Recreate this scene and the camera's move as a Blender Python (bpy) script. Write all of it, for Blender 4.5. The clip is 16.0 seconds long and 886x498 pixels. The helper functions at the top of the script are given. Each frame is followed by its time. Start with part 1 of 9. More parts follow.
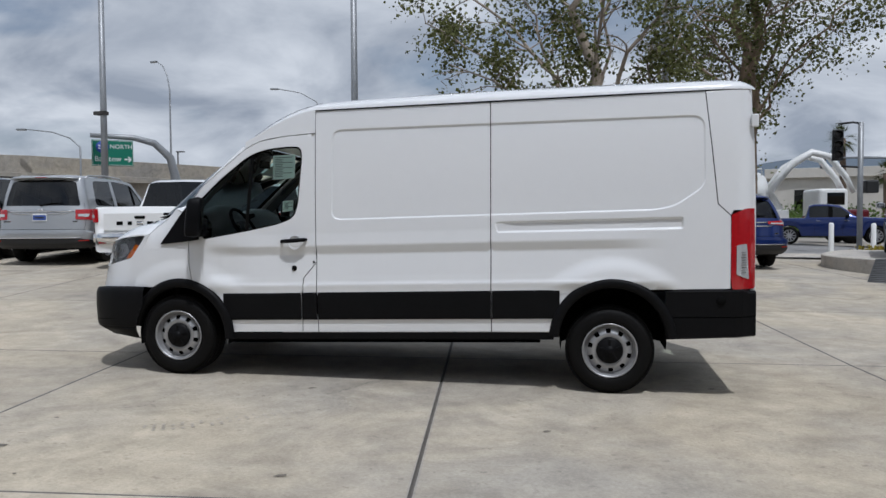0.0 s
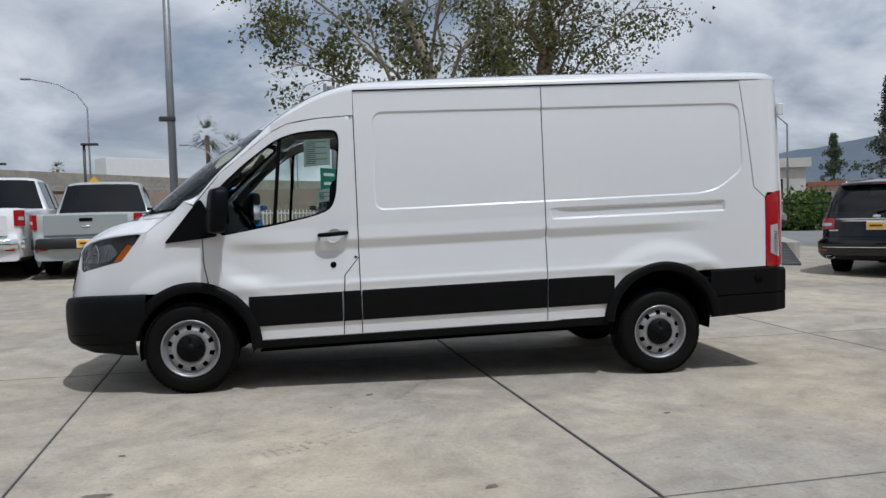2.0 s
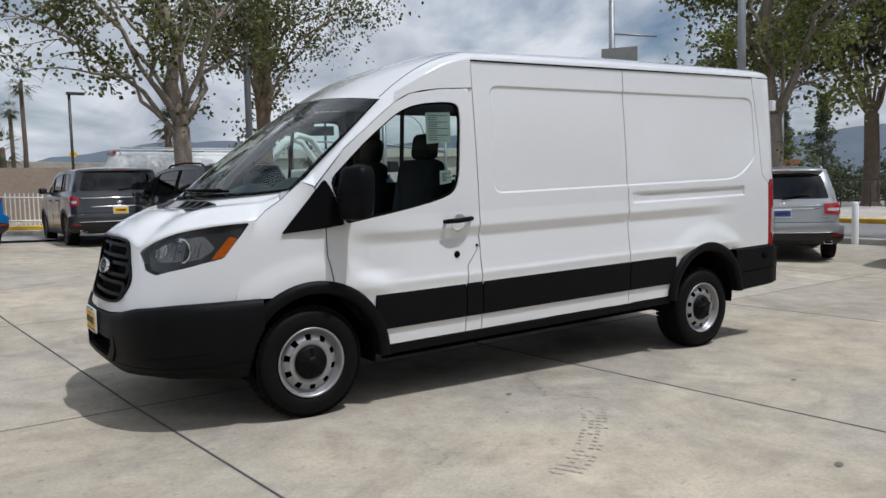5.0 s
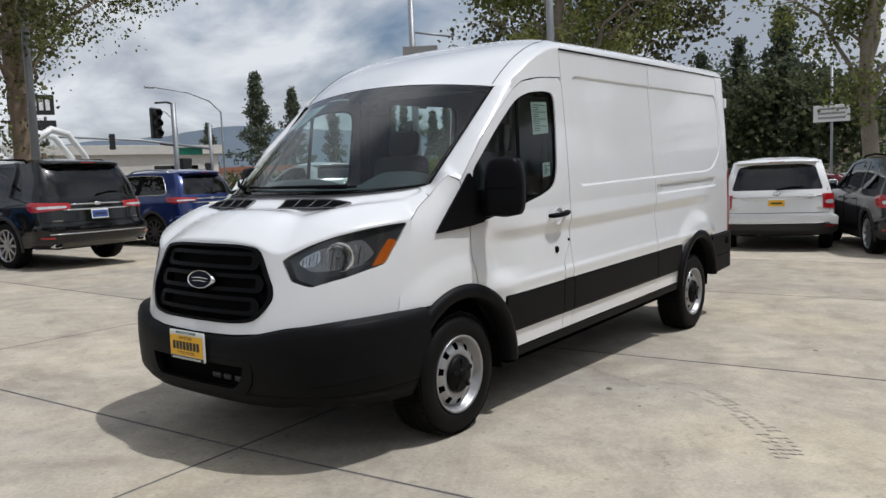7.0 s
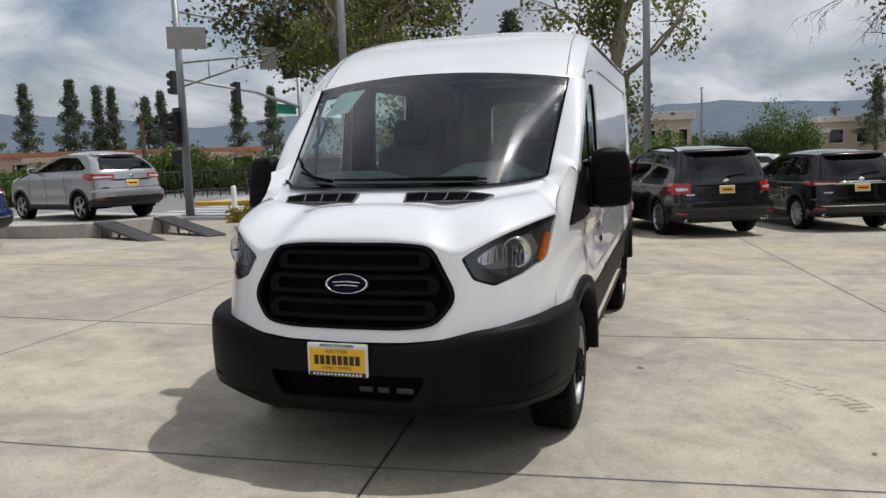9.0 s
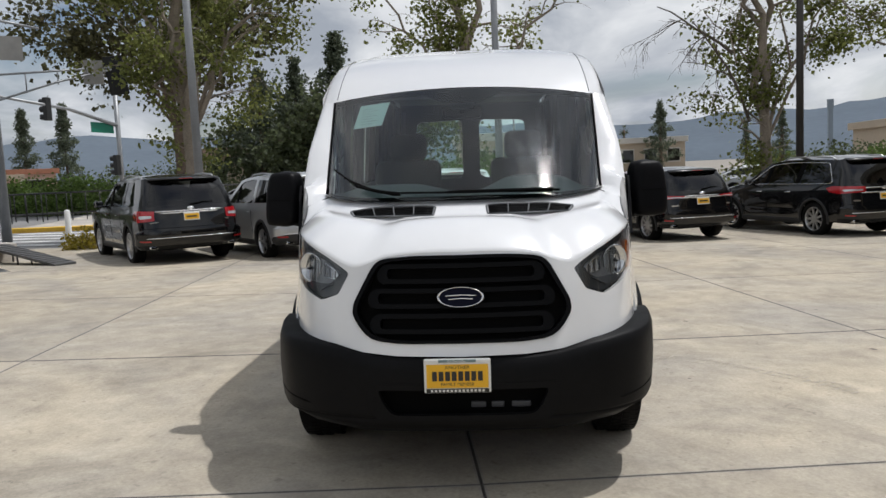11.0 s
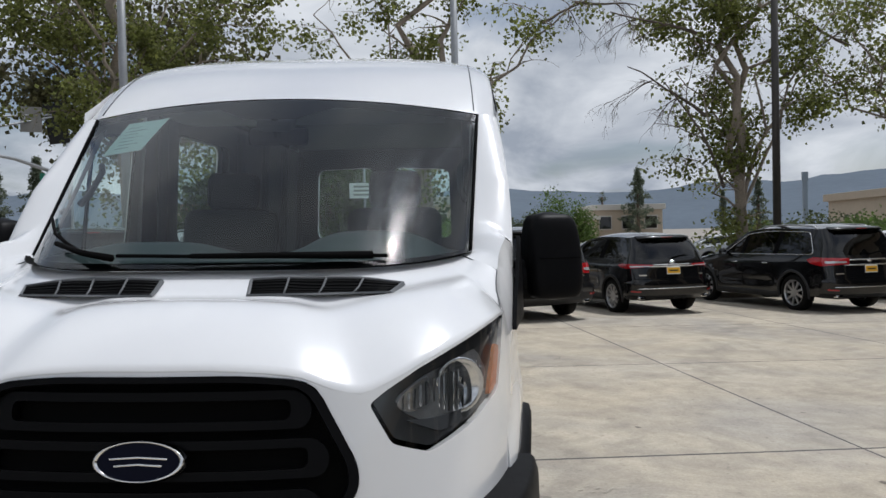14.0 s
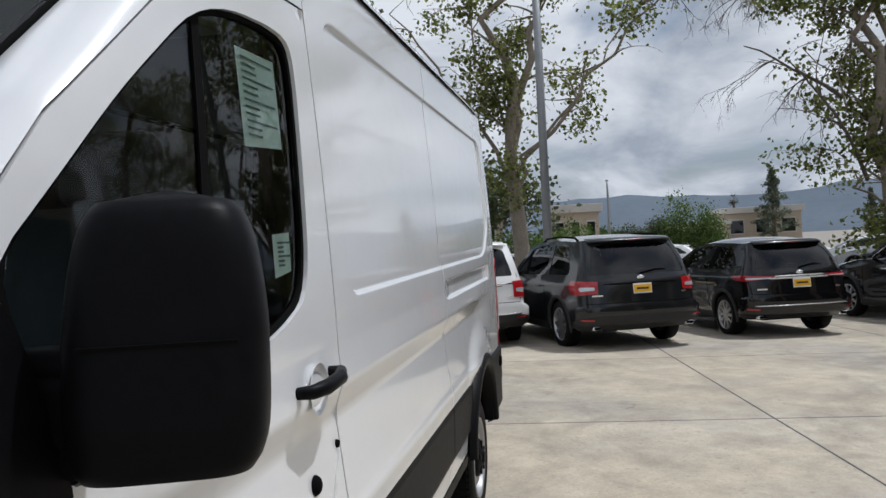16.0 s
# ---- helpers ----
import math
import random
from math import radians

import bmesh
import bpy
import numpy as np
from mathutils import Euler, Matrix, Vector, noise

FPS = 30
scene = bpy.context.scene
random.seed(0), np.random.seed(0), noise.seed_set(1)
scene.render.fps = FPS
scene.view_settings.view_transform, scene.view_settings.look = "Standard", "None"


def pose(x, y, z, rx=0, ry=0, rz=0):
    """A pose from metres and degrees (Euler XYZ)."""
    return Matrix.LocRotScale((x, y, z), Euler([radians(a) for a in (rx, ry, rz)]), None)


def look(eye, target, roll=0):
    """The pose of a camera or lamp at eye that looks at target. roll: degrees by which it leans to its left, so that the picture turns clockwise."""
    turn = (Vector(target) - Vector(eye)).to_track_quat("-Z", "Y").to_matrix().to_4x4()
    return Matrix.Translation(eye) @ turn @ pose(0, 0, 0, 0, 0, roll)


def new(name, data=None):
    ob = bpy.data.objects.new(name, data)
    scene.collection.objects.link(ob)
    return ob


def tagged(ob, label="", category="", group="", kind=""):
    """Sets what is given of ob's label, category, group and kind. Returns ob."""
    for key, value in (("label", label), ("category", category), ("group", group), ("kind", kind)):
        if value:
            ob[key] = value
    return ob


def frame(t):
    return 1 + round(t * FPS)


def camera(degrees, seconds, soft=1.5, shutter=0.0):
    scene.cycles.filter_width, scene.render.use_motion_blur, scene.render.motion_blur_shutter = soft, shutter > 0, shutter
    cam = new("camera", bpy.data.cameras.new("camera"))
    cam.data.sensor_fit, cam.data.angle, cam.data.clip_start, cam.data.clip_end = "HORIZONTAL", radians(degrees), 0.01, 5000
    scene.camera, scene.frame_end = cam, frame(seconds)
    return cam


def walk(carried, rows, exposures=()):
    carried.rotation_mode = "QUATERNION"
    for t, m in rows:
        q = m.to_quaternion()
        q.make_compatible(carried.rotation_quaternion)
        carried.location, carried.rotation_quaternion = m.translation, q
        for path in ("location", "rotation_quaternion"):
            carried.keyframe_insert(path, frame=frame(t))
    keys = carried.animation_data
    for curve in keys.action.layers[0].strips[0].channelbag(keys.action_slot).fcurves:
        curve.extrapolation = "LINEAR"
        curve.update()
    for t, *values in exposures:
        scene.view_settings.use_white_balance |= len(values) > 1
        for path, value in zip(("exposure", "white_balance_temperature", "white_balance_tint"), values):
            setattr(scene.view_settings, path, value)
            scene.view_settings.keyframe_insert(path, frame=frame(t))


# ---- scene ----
cam = camera(59.4, 16.0)
PATH = [
    (0, (3.514, -6.312, 1.377), (3.168, -4.343, 1.298), -0.4),
    (0.5, (2.95, -6.304, 1.345), (2.746, -4.316, 1.266), -0.6),
    (1, (2.352, -6.29, 1.326), (2.297, -4.292, 1.246), -1.0),
    (1.5, (1.769, -6.174, 1.313), (1.868, -4.178, 1.227), -1.3),
    (2, (1.16, -6.043, 1.321), (1.42, -4.062, 1.232), -1.7),
    (2.5, (0.576, -5.879, 1.322), (0.995, -3.926, 1.227), -1.9),
    (3, (0.017, -5.653, 1.344), (0.587, -3.739, 1.241), -1.8),
    (3.5, (-0.527, -5.439, 1.365), (0.182, -3.572, 1.25), -1.8),
    (4, (-1.002, -5.118, 1.387), (-0.16, -3.309, 1.257), -1.7),
    (4.5, (-1.499, -4.791, 1.404), (-0.524, -3.05, 1.259), -1.5),
    (5, (-1.947, -4.388, 1.408), (-0.847, -2.725, 1.255), -1.5),
    (5.2, (-2.13, -4.208, 1.417), (-0.978, -2.58, 1.267), -1.6),
    (7.3, (-3.662, -2.218, 1.467), (-2.022, -1.089, 1.277), -2.2),
    (8, (-4.04, -1.477, 1.485), (-2.268, -0.571, 1.279), -2.0),
    (8.5, (-4.215, -0.97, 1.505), (-2.371, -0.228, 1.287), -2.2),
    (9, (-4.341, -0.484, 1.547), (-2.442, 0.098, 1.315), -2.2),
    (11.3, (-4.551, 0.975, 1.56), (-2.563, 1.045, 1.36), -2.2),
    (11.5, (-4.536, 0.995, 1.563), (-2.547, 1.048, 1.361), -1.9),
    (12, (-4.528, 0.99, 1.558), (-2.537, 1.02, 1.365), -1.9),
    (12.5, (-4.374, 0.925, 1.539), (-2.381, 0.949, 1.369), -1.7),
    (13, (-3.961, 0.732, 1.54), (-1.966, 0.759, 1.412), -1.5),
    (13.5, (-3.38, 0.528, 1.525), (-1.382, 0.555, 1.447), -1.4),
    (14, (-2.813, 0.243, 1.498), (-0.814, 0.295, 1.458), -1.3),
    (14.5, (-2.242, -0.009, 1.473), (-0.245, 0.089, 1.457), -1.8),
    (15, (-1.723, -0.283, 1.471), (0.269, -0.103, 1.456), -1.9),
    (15.5, (-1.121, -0.456, 1.464), (0.86, -0.186, 1.453), -2.3),
    (16, (-0.600, -0.606, 1.485), (1.366, -0.236, 1.486), -2.9),
]
walk(cam, [(t, look(eye, target, roll)) for t, eye, target, roll in PATH],
     exposures=[(0, -0.34, 5850, 10), (3.5, -0.27, 5900, 10), (5.2, -0.18, 6000, 10), (8.5, -0.08, 6250, 10), (12, -0.05, 6320, 10), (14, -0.18, 6080, 10), (16, -0.13, 6000, 10)])


from mathutils.bvhtree import BVHTree

# ---- light ----
SUN_TO = Vector((0.22, -0.42, 1.0)).normalized()
world = bpy.data.worlds.new("World")
scene.world = world
world.use_nodes = True
wn, wl = world.node_tree.nodes, world.node_tree.links
wn.clear()


def wnode(kind, **kw):
    n = wn.new(kind)
    for k, v in kw.items():
        if k.startswith("i_"):
            n.inputs[k[2:].replace("_", " ")].default_value = v
    return n


sky = wn.new("ShaderNodeTexSky")
sky.sky_type = "NISHITA"
sky.sun_disc = False
sky.sun_elevation = math.asin(SUN_TO.z)
sky.sun_rotation = math.atan2(SUN_TO.x, SUN_TO.y)
sky.dust_density = 2.0
sky.air_density = 1.0
# a broken layer of stratocumulus: the view direction is carried onto a flat cloud deck
tc = wn.new("ShaderNodeTexCoord")
sep = wn.new("ShaderNodeSeparateXYZ")
wl.new(tc.outputs["Generated"], sep.inputs[0])
zmax = wn.new("ShaderNodeMath")
zmax.operation = "ADD"
zmax.inputs[1].default_value = 0.34
wl.new(sep.outputs["Z"], zmax.inputs[0])
zc = wn.new("ShaderNodeMath")
zc.operation = "MAXIMUM"
zc.inputs[1].default_value = 0.22
wl.new(zmax.outputs[0], zc.inputs[0])
dv = wn.new("ShaderNodeVectorMath")
dv.operation = "DIVIDE"
cmb = wn.new("ShaderNodeCombineXYZ")
for k in (0, 1, 2):
    wl.new(zc.outputs[0], cmb.inputs[k])
wl.new(tc.outputs["Generated"], dv.inputs[0])
wl.new(cmb.outputs[0], dv.inputs[1])
n1 = wn.new("ShaderNodeTexNoise")
n1.inputs["Scale"].default_value = 1.7
n1.inputs["Detail"].default_value = 7.0
n1.inputs["Roughness"].default_value = 0.52
n1.inputs["Distortion"].default_value = 0.5
wl.new(dv.outputs[0], n1.inputs["Vector"])
n2 = wn.new("ShaderNodeTexNoise")
n2.inputs["Scale"].default_value = 2.4
n2.inputs["Detail"].default_value = 8.0
n2.inputs["Roughness"].default_value = 0.53
n2.inputs["Distortion"].default_value = 0.4
wl.new(dv.outputs[0], n2.inputs["Vector"])
cover = wn.new("ShaderNodeMapRange")
cover.inputs["From Min"].default_value = 0.30
cover.inputs["From Max"].default_value = 0.50
wl.new(n1.outputs["Fac"], cover.inputs["Value"])
tone = wn.new("ShaderNodeValToRGB")
tone.color_ramp.elements[0].position = 0.35
tone.color_ramp.elements[0].color = (4.7, 5.1, 5.75, 1)
tone.color_ramp.elements[1].position = 0.61
tone.color_ramp.elements[1].color = (10.2, 10.3, 10.4, 1)
wl.new(n2.outputs["Fac"], tone.inputs[0])
mixc = wn.new("ShaderNodeMix")
mixc.data_type = "RGBA"
wl.new(cover.outputs[0], mixc.inputs["Factor"])
wl.new(sky.outputs[0], mixc.inputs["A"])
wl.new(tone.outputs[0], mixc.inputs["B"])
# the bright veil round the sun, broken by the cloud's texture
near = wn.new("ShaderNodeVectorMath")
near.operation = "DOT_PRODUCT"
near.inputs[1].default_value = SUN_TO
wl.new(tc.outputs["Generated"], near.inputs[0])
clip0 = wn.new("ShaderNodeMath")
clip0.operation = "MAXIMUM"
clip0.inputs[1].default_value = 0.0
wl.new(near.outputs["Value"], clip0.inputs[0])
veil = None
for power, gain in ((40.0, 2.0), (220.0, 3.0), (900.0, 5.0)):
    pw = wn.new("ShaderNodeMath")
    pw.operation = "POWER"
    pw.inputs[1].default_value = power
    wl.new(clip0.outputs[0], pw.inputs[0])
    gn = wn.new("ShaderNodeMath")
    gn.operation = "MULTIPLY_ADD"
    gn.inputs[1].default_value = gain
    gn.inputs[2].default_value = 0.0
    wl.new(pw.outputs[0], gn.inputs[0])
    if veil is not None:
        wl.new(veil.outputs[0], gn.inputs[2])
    veil = gn
n4 = wn.new("ShaderNodeTexNoise")
n4.inputs["Scale"].default_value = 9.0
n4.inputs["Detail"].default_value = 7.0
n4.inputs["Roughness"].default_value = 0.6
n4.inputs["Distortion"].default_value = 0.6
wl.new(dv.outputs[0], n4.inputs["Vector"])
lace = wn.new("ShaderNodeMapRange")
lace.inputs["From Min"].default_value = 0.42
lace.inputs["From Max"].default_value = 0.58
lace.inputs["To Min"].default_value = 0.02
lace.inputs["To Max"].default_value = 1.7
wl.new(n4.outputs["Fac"], lace.inputs["Value"])
gain_ = wn.new("ShaderNodeMath")
gain_.operation = "MULTIPLY_ADD"
gain_.inputs[2].default_value = 1.0
wl.new(veil.outputs[0], gain_.inputs[0])
wl.new(lace.outputs[0], gain_.inputs[1])
bright = wn.new("ShaderNodeVectorMath")
bright.operation = "SCALE"
wl.new(mixc.outputs["Result"], bright.inputs[0])
wl.new(gain_.outputs[0], bright.inputs["Scale"])
bg = wn.new("ShaderNodeBackground")
bg.inputs["Strength"].default_value = 0.081
out = wn.new("ShaderNodeOutputWorld")
wl.new(bright.outputs[0], bg.inputs["Color"])
wl.new(bg.outputs[0], out.inputs[0])

sun_data = bpy.data.lights.new("sun", "SUN")
sun_data.energy = 2.85
sun_data.angle = radians(0.8)
sun_data.color = (1.0, 0.975, 0.945)
sun = new("sun", sun_data)
sun.matrix_world = look(tuple(SUN_TO * 60), (0, 0, 0))


# ---- materials ----
def mat(name, color, rough=0.5, metal=0.0, vary=0.0, scale=3.0, bump=0.0, bscale=60.0, coat=0.0, spec=0.5, color2=None, island=0.0, alpha=1.0, obj=0.0):
    """A principled material with variation at two scales and fine relief."""
    m = bpy.data.materials.new(name)
    m.use_nodes = True
    nt = m.node_tree
    b = nt.nodes["Principled BSDF"]
    b.inputs["Base Color"].default_value = (*color, 1)
    b.inputs["Roughness"].default_value = rough
    b.inputs["Metallic"].default_value = metal
    b.inputs["Specular IOR Level"].default_value = spec
    b.inputs["Coat Weight"].default_value = coat
    b.inputs["Coat Roughness"].default_value = 0.04
    if vary > 0 or bump > 0 or island > 0 or obj > 0:
        t = nt.nodes.new("ShaderNodeTexCoord")
    if vary > 0:
        a = nt.nodes.new("ShaderNodeTexNoise")
        a.inputs["Scale"].default_value = scale
        a.inputs["Detail"].default_value = 6
        c = nt.nodes.new("ShaderNodeTexNoise")
        c.inputs["Scale"].default_value = scale * 9
        c.inputs["Detail"].default_value = 4
        nt.links.new(t.outputs["Object"], a.inputs["Vector"])
        nt.links.new(t.outputs["Object"], c.inputs["Vector"])
        s = nt.nodes.new("ShaderNodeMath")
        s.operation = "ADD"
        nt.links.new(a.outputs["Fac"], s.inputs[0])
        nt.links.new(c.outputs["Fac"], s.inputs[1])
        r = nt.nodes.new("ShaderNodeMapRange")
        r.inputs["From Min"].default_value = 0.6
        r.inputs["From Max"].default_value = 1.4
        nt.links.new(s.outputs[0], r.inputs["Value"])
        mx = nt.nodes.new("ShaderNodeMix")
        mx.data_type = "RGBA"
        lo = color2 or tuple(k * (1 - vary) for k in color)
        hi = color if color2 else tuple(min(1, k * (1 + vary)) for k in color)
        mx.inputs["A"].default_value = (*lo, 1)
        mx.inputs["B"].default_value = (*hi, 1)
        nt.links.new(r.outputs[0], mx.inputs["Factor"])
        last = mx.outputs["Result"]
        if island > 0 or obj > 0:
            if island > 0:
                g = nt.nodes.new("ShaderNodeNewGeometry")
                src = g.outputs["Random Per Island"]
            else:
                g = nt.nodes.new("ShaderNodeObjectInfo")
                src = g.outputs["Random"]
            hs = nt.nodes.new("ShaderNodeHueSaturation")
            mr = nt.nodes.new("ShaderNodeMapRange")
            k = max(island, obj)
            mr.inputs["To Min"].default_value = 1 - k
            mr.inputs["To Max"].default_value = 1 + k
            nt.links.new(src, mr.inputs["Value"])
            nt.links.new(mr.outputs[0], hs.inputs["Value"])
            nt.links.new(last, hs.inputs["Color"])
            last = hs.outputs[0]
        nt.links.new(last, b.inputs["Base Color"])
        rr = nt.nodes.new("ShaderNodeMapRange")
        rr.inputs["To Min"].default_value = max(0.02, rough * 0.85)
        rr.inputs["To Max"].default_value = min(1, rough * 1.15)
        nt.links.new(c.outputs["Fac"], rr.inputs["Value"])
        nt.links.new(rr.outputs[0], b.inputs["Roughness"])
    if bump > 0:
        n = nt.nodes.new("ShaderNodeTexNoise")
        n.inputs["Scale"].default_value = bscale
        n.inputs["Detail"].default_value = 5
        bp = nt.nodes.new("ShaderNodeBump")
        bp.inputs["Strength"].default_value = bump
        bp.inputs["Distance"].default_value = 0.01
        nt.links.new(t.outputs["Object"], n.inputs["Vector"])
        nt.links.new(n.outputs["Fac"], bp.inputs["Height"])
        nt.links.new(bp.outputs[0], b.inputs["Normal"])
    return m


def glass_mat(name, tint, clear, rough=0.0, ior=1.5):
    """Window glass: clear coat over a tinted see-through sheet; clear is the share of light that passes."""
    m = bpy.data.materials.new(name)
    m.use_nodes = True
    nt = m.node_tree
    nt.nodes.clear()
    o = nt.nodes.new("ShaderNodeOutputMaterial")
    tr = nt.nodes.new("ShaderNodeBsdfTransparent")
    tr.inputs["Color"].default_value = (*[k * clear for k in tint], 1)
    gl = nt.nodes.new("ShaderNodeBsdfGlossy")
    gl.inputs["Roughness"].default_value = rough
    gl.inputs["Color"].default_value = (1, 1, 1, 1)
    fr = nt.nodes.new("ShaderNodeFresnel")
    fr.inputs["IOR"].default_value = ior
    mx = nt.nodes.new("ShaderNodeMixShader")
    nt.links.new(fr.outputs[0], mx.inputs[0])
    nt.links.new(tr.outputs[0], mx.inputs[1])
    nt.links.new(gl.outputs[0], mx.inputs[2])
    nt.links.new(mx.outputs[0], o.inputs[0])
    return m


def concrete_mat(name, light, dark, obj=0.09):
    """Poured concrete: cloudy tone, tyre-worn stains, fine sand grain, each slab a little different."""
    m = mat(name, light, 0.82, vary=0.16, scale=0.45, bump=0.12, bscale=140, obj=obj, color2=dark)
    nt = m.node_tree
    b = nt.nodes["Principled BSDF"]
    t = nt.nodes.new("ShaderNodeTexCoord")
    n = nt.nodes.new("ShaderNodeTexNoise")
    n.inputs["Scale"].default_value = 0.9
    n.inputs["Detail"].default_value = 9
    n.inputs["Roughness"].default_value = 0.68
    n.inputs["Distortion"].default_value = 1.2
    nt.links.new(t.outputs["Object"], n.inputs["Vector"])
    r = nt.nodes.new("ShaderNodeMapRange")
    r.inputs["From Min"].default_value = 0.50
    r.inputs["From Max"].default_value = 0.72
    r.inputs["To Max"].default_value = 0.5
    nt.links.new(n.outputs["Fac"], r.inputs["Value"])
    n3 = nt.nodes.new("ShaderNodeTexNoise")
    n3.inputs["Scale"].default_value = 16
    n3.inputs["Detail"].default_value = 6
    nt.links.new(t.outputs["Object"], n3.inputs["Vector"])
    r3 = nt.nodes.new("ShaderNodeMapRange")
    r3.inputs["From Min"].default_value = 0.62
    r3.inputs["From Max"].default_value = 0.72
    r3.inputs["To Max"].default_value = 0.42
    nt.links.new(n3.outputs["Fac"], r3.inputs["Value"])
    ad = nt.nodes.new("ShaderNodeMath")
    ad.operation = "MAXIMUM"
    nt.links.new(r.outputs[0], ad.inputs[0])
    nt.links.new(r3.outputs[0], ad.inputs[1])
    mx = nt.nodes.new("ShaderNodeMix")
    mx.data_type = "RGBA"
    src = b.inputs["Base Color"].links[0].from_socket
    nt.links.new(ad.outputs[0], mx.inputs["Factor"])
    nt.links.new(src, mx.inputs["A"])
    mx.inputs["B"].default_value = (*[k * 0.45 for k in dark], 1)
    # sand grain and pale wear
    n5 = nt.nodes.new("ShaderNodeTexNoise")
    n5.inputs["Scale"].default_value = 45
    n5.inputs["Detail"].default_value = 8
    n5.inputs["Roughness"].default_value = 0.75
    nt.links.new(t.outputs["Object"], n5.inputs["Vector"])
    n6 = nt.nodes.new("ShaderNodeTexNoise")
    n6.inputs["Scale"].default_value = 3.2
    n6.inputs["Detail"].default_value = 10
    n6.inputs["Roughness"].default_value = 0.72
    nt.links.new(t.outputs["Object"], n6.inputs["Vector"])
    both = nt.nodes.new("ShaderNodeMath")
    both.operation = "ADD"
    nt.links.new(n5.outputs["Fac"], both.inputs[0])
    nt.links.new(n6.outputs["Fac"], both.inputs[1])
    r5 = nt.nodes.new("ShaderNodeMapRange")
    r5.inputs["From Min"].default_value = 0.65
    r5.inputs["From Max"].default_value = 1.35
    r5.inputs["To Min"].default_value = 0.68
    r5.inputs["To Max"].default_value = 1.30
    nt.links.new(both.outputs[0], r5.inputs["Value"])
    sc = nt.nodes.new("ShaderNodeVectorMath")
    sc.operation = "SCALE"
    nt.links.new(mx.outputs["Result"], sc.inputs[0])
    nt.links.new(r5.outputs[0], sc.inputs["Scale"])
    # broad warm and cool fields where water and tyres have passed
    n7 = nt.nodes.new("ShaderNodeTexNoise")
    n7.inputs["Scale"].default_value = 0.32
    n7.inputs["Detail"].default_value = 5
    n7.inputs["Roughness"].default_value = 0.6
    n7.inputs["Distortion"].default_value = 0.8
    nt.links.new(t.outputs["Object"], n7.inputs["Vector"])
    field = nt.nodes.new("ShaderNodeValToRGB")
    field.color_ramp.elements[0].position = 0.36
    field.color_ramp.elements[0].color = (0.86, 0.875, 0.90, 1)
    field.color_ramp.elements[1].position = 0.62
    field.color_ramp.elements[1].color = (1.14, 1.11, 1.03, 1)
    nt.links.new(n7.outputs["Fac"], field.inputs[0])
    tint = nt.nodes.new("ShaderNodeVectorMath")
    tint.operation = "MULTIPLY"
    nt.links.new(sc.outputs[0], tint.inputs[0])
    nt.links.new(field.outputs[0], tint.inputs[1])
    # hairline cracks and scuffs, broken up
    vo = nt.nodes.new("ShaderNodeTexVoronoi")
    vo.feature = "DISTANCE_TO_EDGE"
    vo.inputs["Scale"].default_value = 0.42
    wob = nt.nodes.new("ShaderNodeVectorMath")
    wob.operation = "MULTIPLY_ADD"
    wob.inputs[1].default_value = (0.35, 0.35, 0.0)
    nt.links.new(n6.outputs["Color"], wob.inputs[0])
    nt.links.new(t.outputs["Object"], wob.inputs[2])
    nt.links.new(wob.outputs[0], vo.inputs["Vector"])
    line = nt.nodes.new("ShaderNodeMapRange")
    line.inputs["From Min"].default_value = 0.0
    line.inputs["From Max"].default_value = 0.0035
    line.inputs["To Min"].default_value = 1.0
    line.inputs["To Max"].default_value = 0.0
    nt.links.new(vo.outputs["Distance"], line.inputs["Value"])
    some = nt.nodes.new("ShaderNodeMapRange")
    some.inputs["From Min"].default_value = 0.54
    some.inputs["From Max"].default_value = 0.62
    some.inputs["To Max"].default_value = 0.45
    nt.links.new(n.outputs["Fac"], some.inputs["Value"])
    crack = nt.nodes.new("ShaderNodeMath")
    crack.operation = "MULTIPLY"
    nt.links.new(line.outputs[0], crack.inputs[0])
    nt.links.new(some.outputs[0], crack.inputs[1])
    last = nt.nodes.new("ShaderNodeMix")
    last.data_type = "RGBA"
    last.inputs["B"].default_value = (0.08, 0.072, 0.06, 1)
    nt.links.new(crack.outputs[0], last.inputs["Factor"])
    nt.links.new(tint.outputs[0], last.inputs["A"])
    nt.links.new(last.outputs["Result"], b.inputs["Base Color"])
    return m


M = {}
M["white"] = mat("van_white", (0.735, 0.738, 0.742), 0.22, vary=0.012, scale=1.2, coat=1.0)
M["plastic"] = mat("black_plastic", (0.0055, 0.0055, 0.006), 0.5, spec=0.09, vary=0.25, scale=4, bump=0.06, bscale=400)
M["mirror_plastic"] = mat("mirror_plastic", (0.004, 0.004, 0.0048), 0.45, spec=0.08, vary=0.3, scale=6, bump=0.05, bscale=500)
M["gap"] = mat("gap_black", (0.005, 0.005, 0.005), 0.9, spec=0.05)
M["rubber"] = mat("rubber", (0.006, 0.0058, 0.0057), 0.6, spec=0.10, vary=0.3, scale=7, bump=0.15, bscale=200)
M["grille_black"] = mat("grille_black", (0.0040, 0.0040, 0.0045), 0.34, spec=0.07, vary=0.2, scale=5)
M["steel"] = mat("wheel_steel", (0.34, 0.34, 0.345), 0.40, metal=0.6, vary=0.1, scale=9)
M["alloy"] = mat("alloy", (0.50, 0.50, 0.51), 0.32, metal=0.9, vary=0.1, scale=9)
M["alloy_dark"] = mat("alloy_dark", (0.05, 0.05, 0.05), 0.35, metal=0.7)
M["chrome"] = mat("chrome", (0.78, 0.78, 0.78), 0.08, metal=1.0)
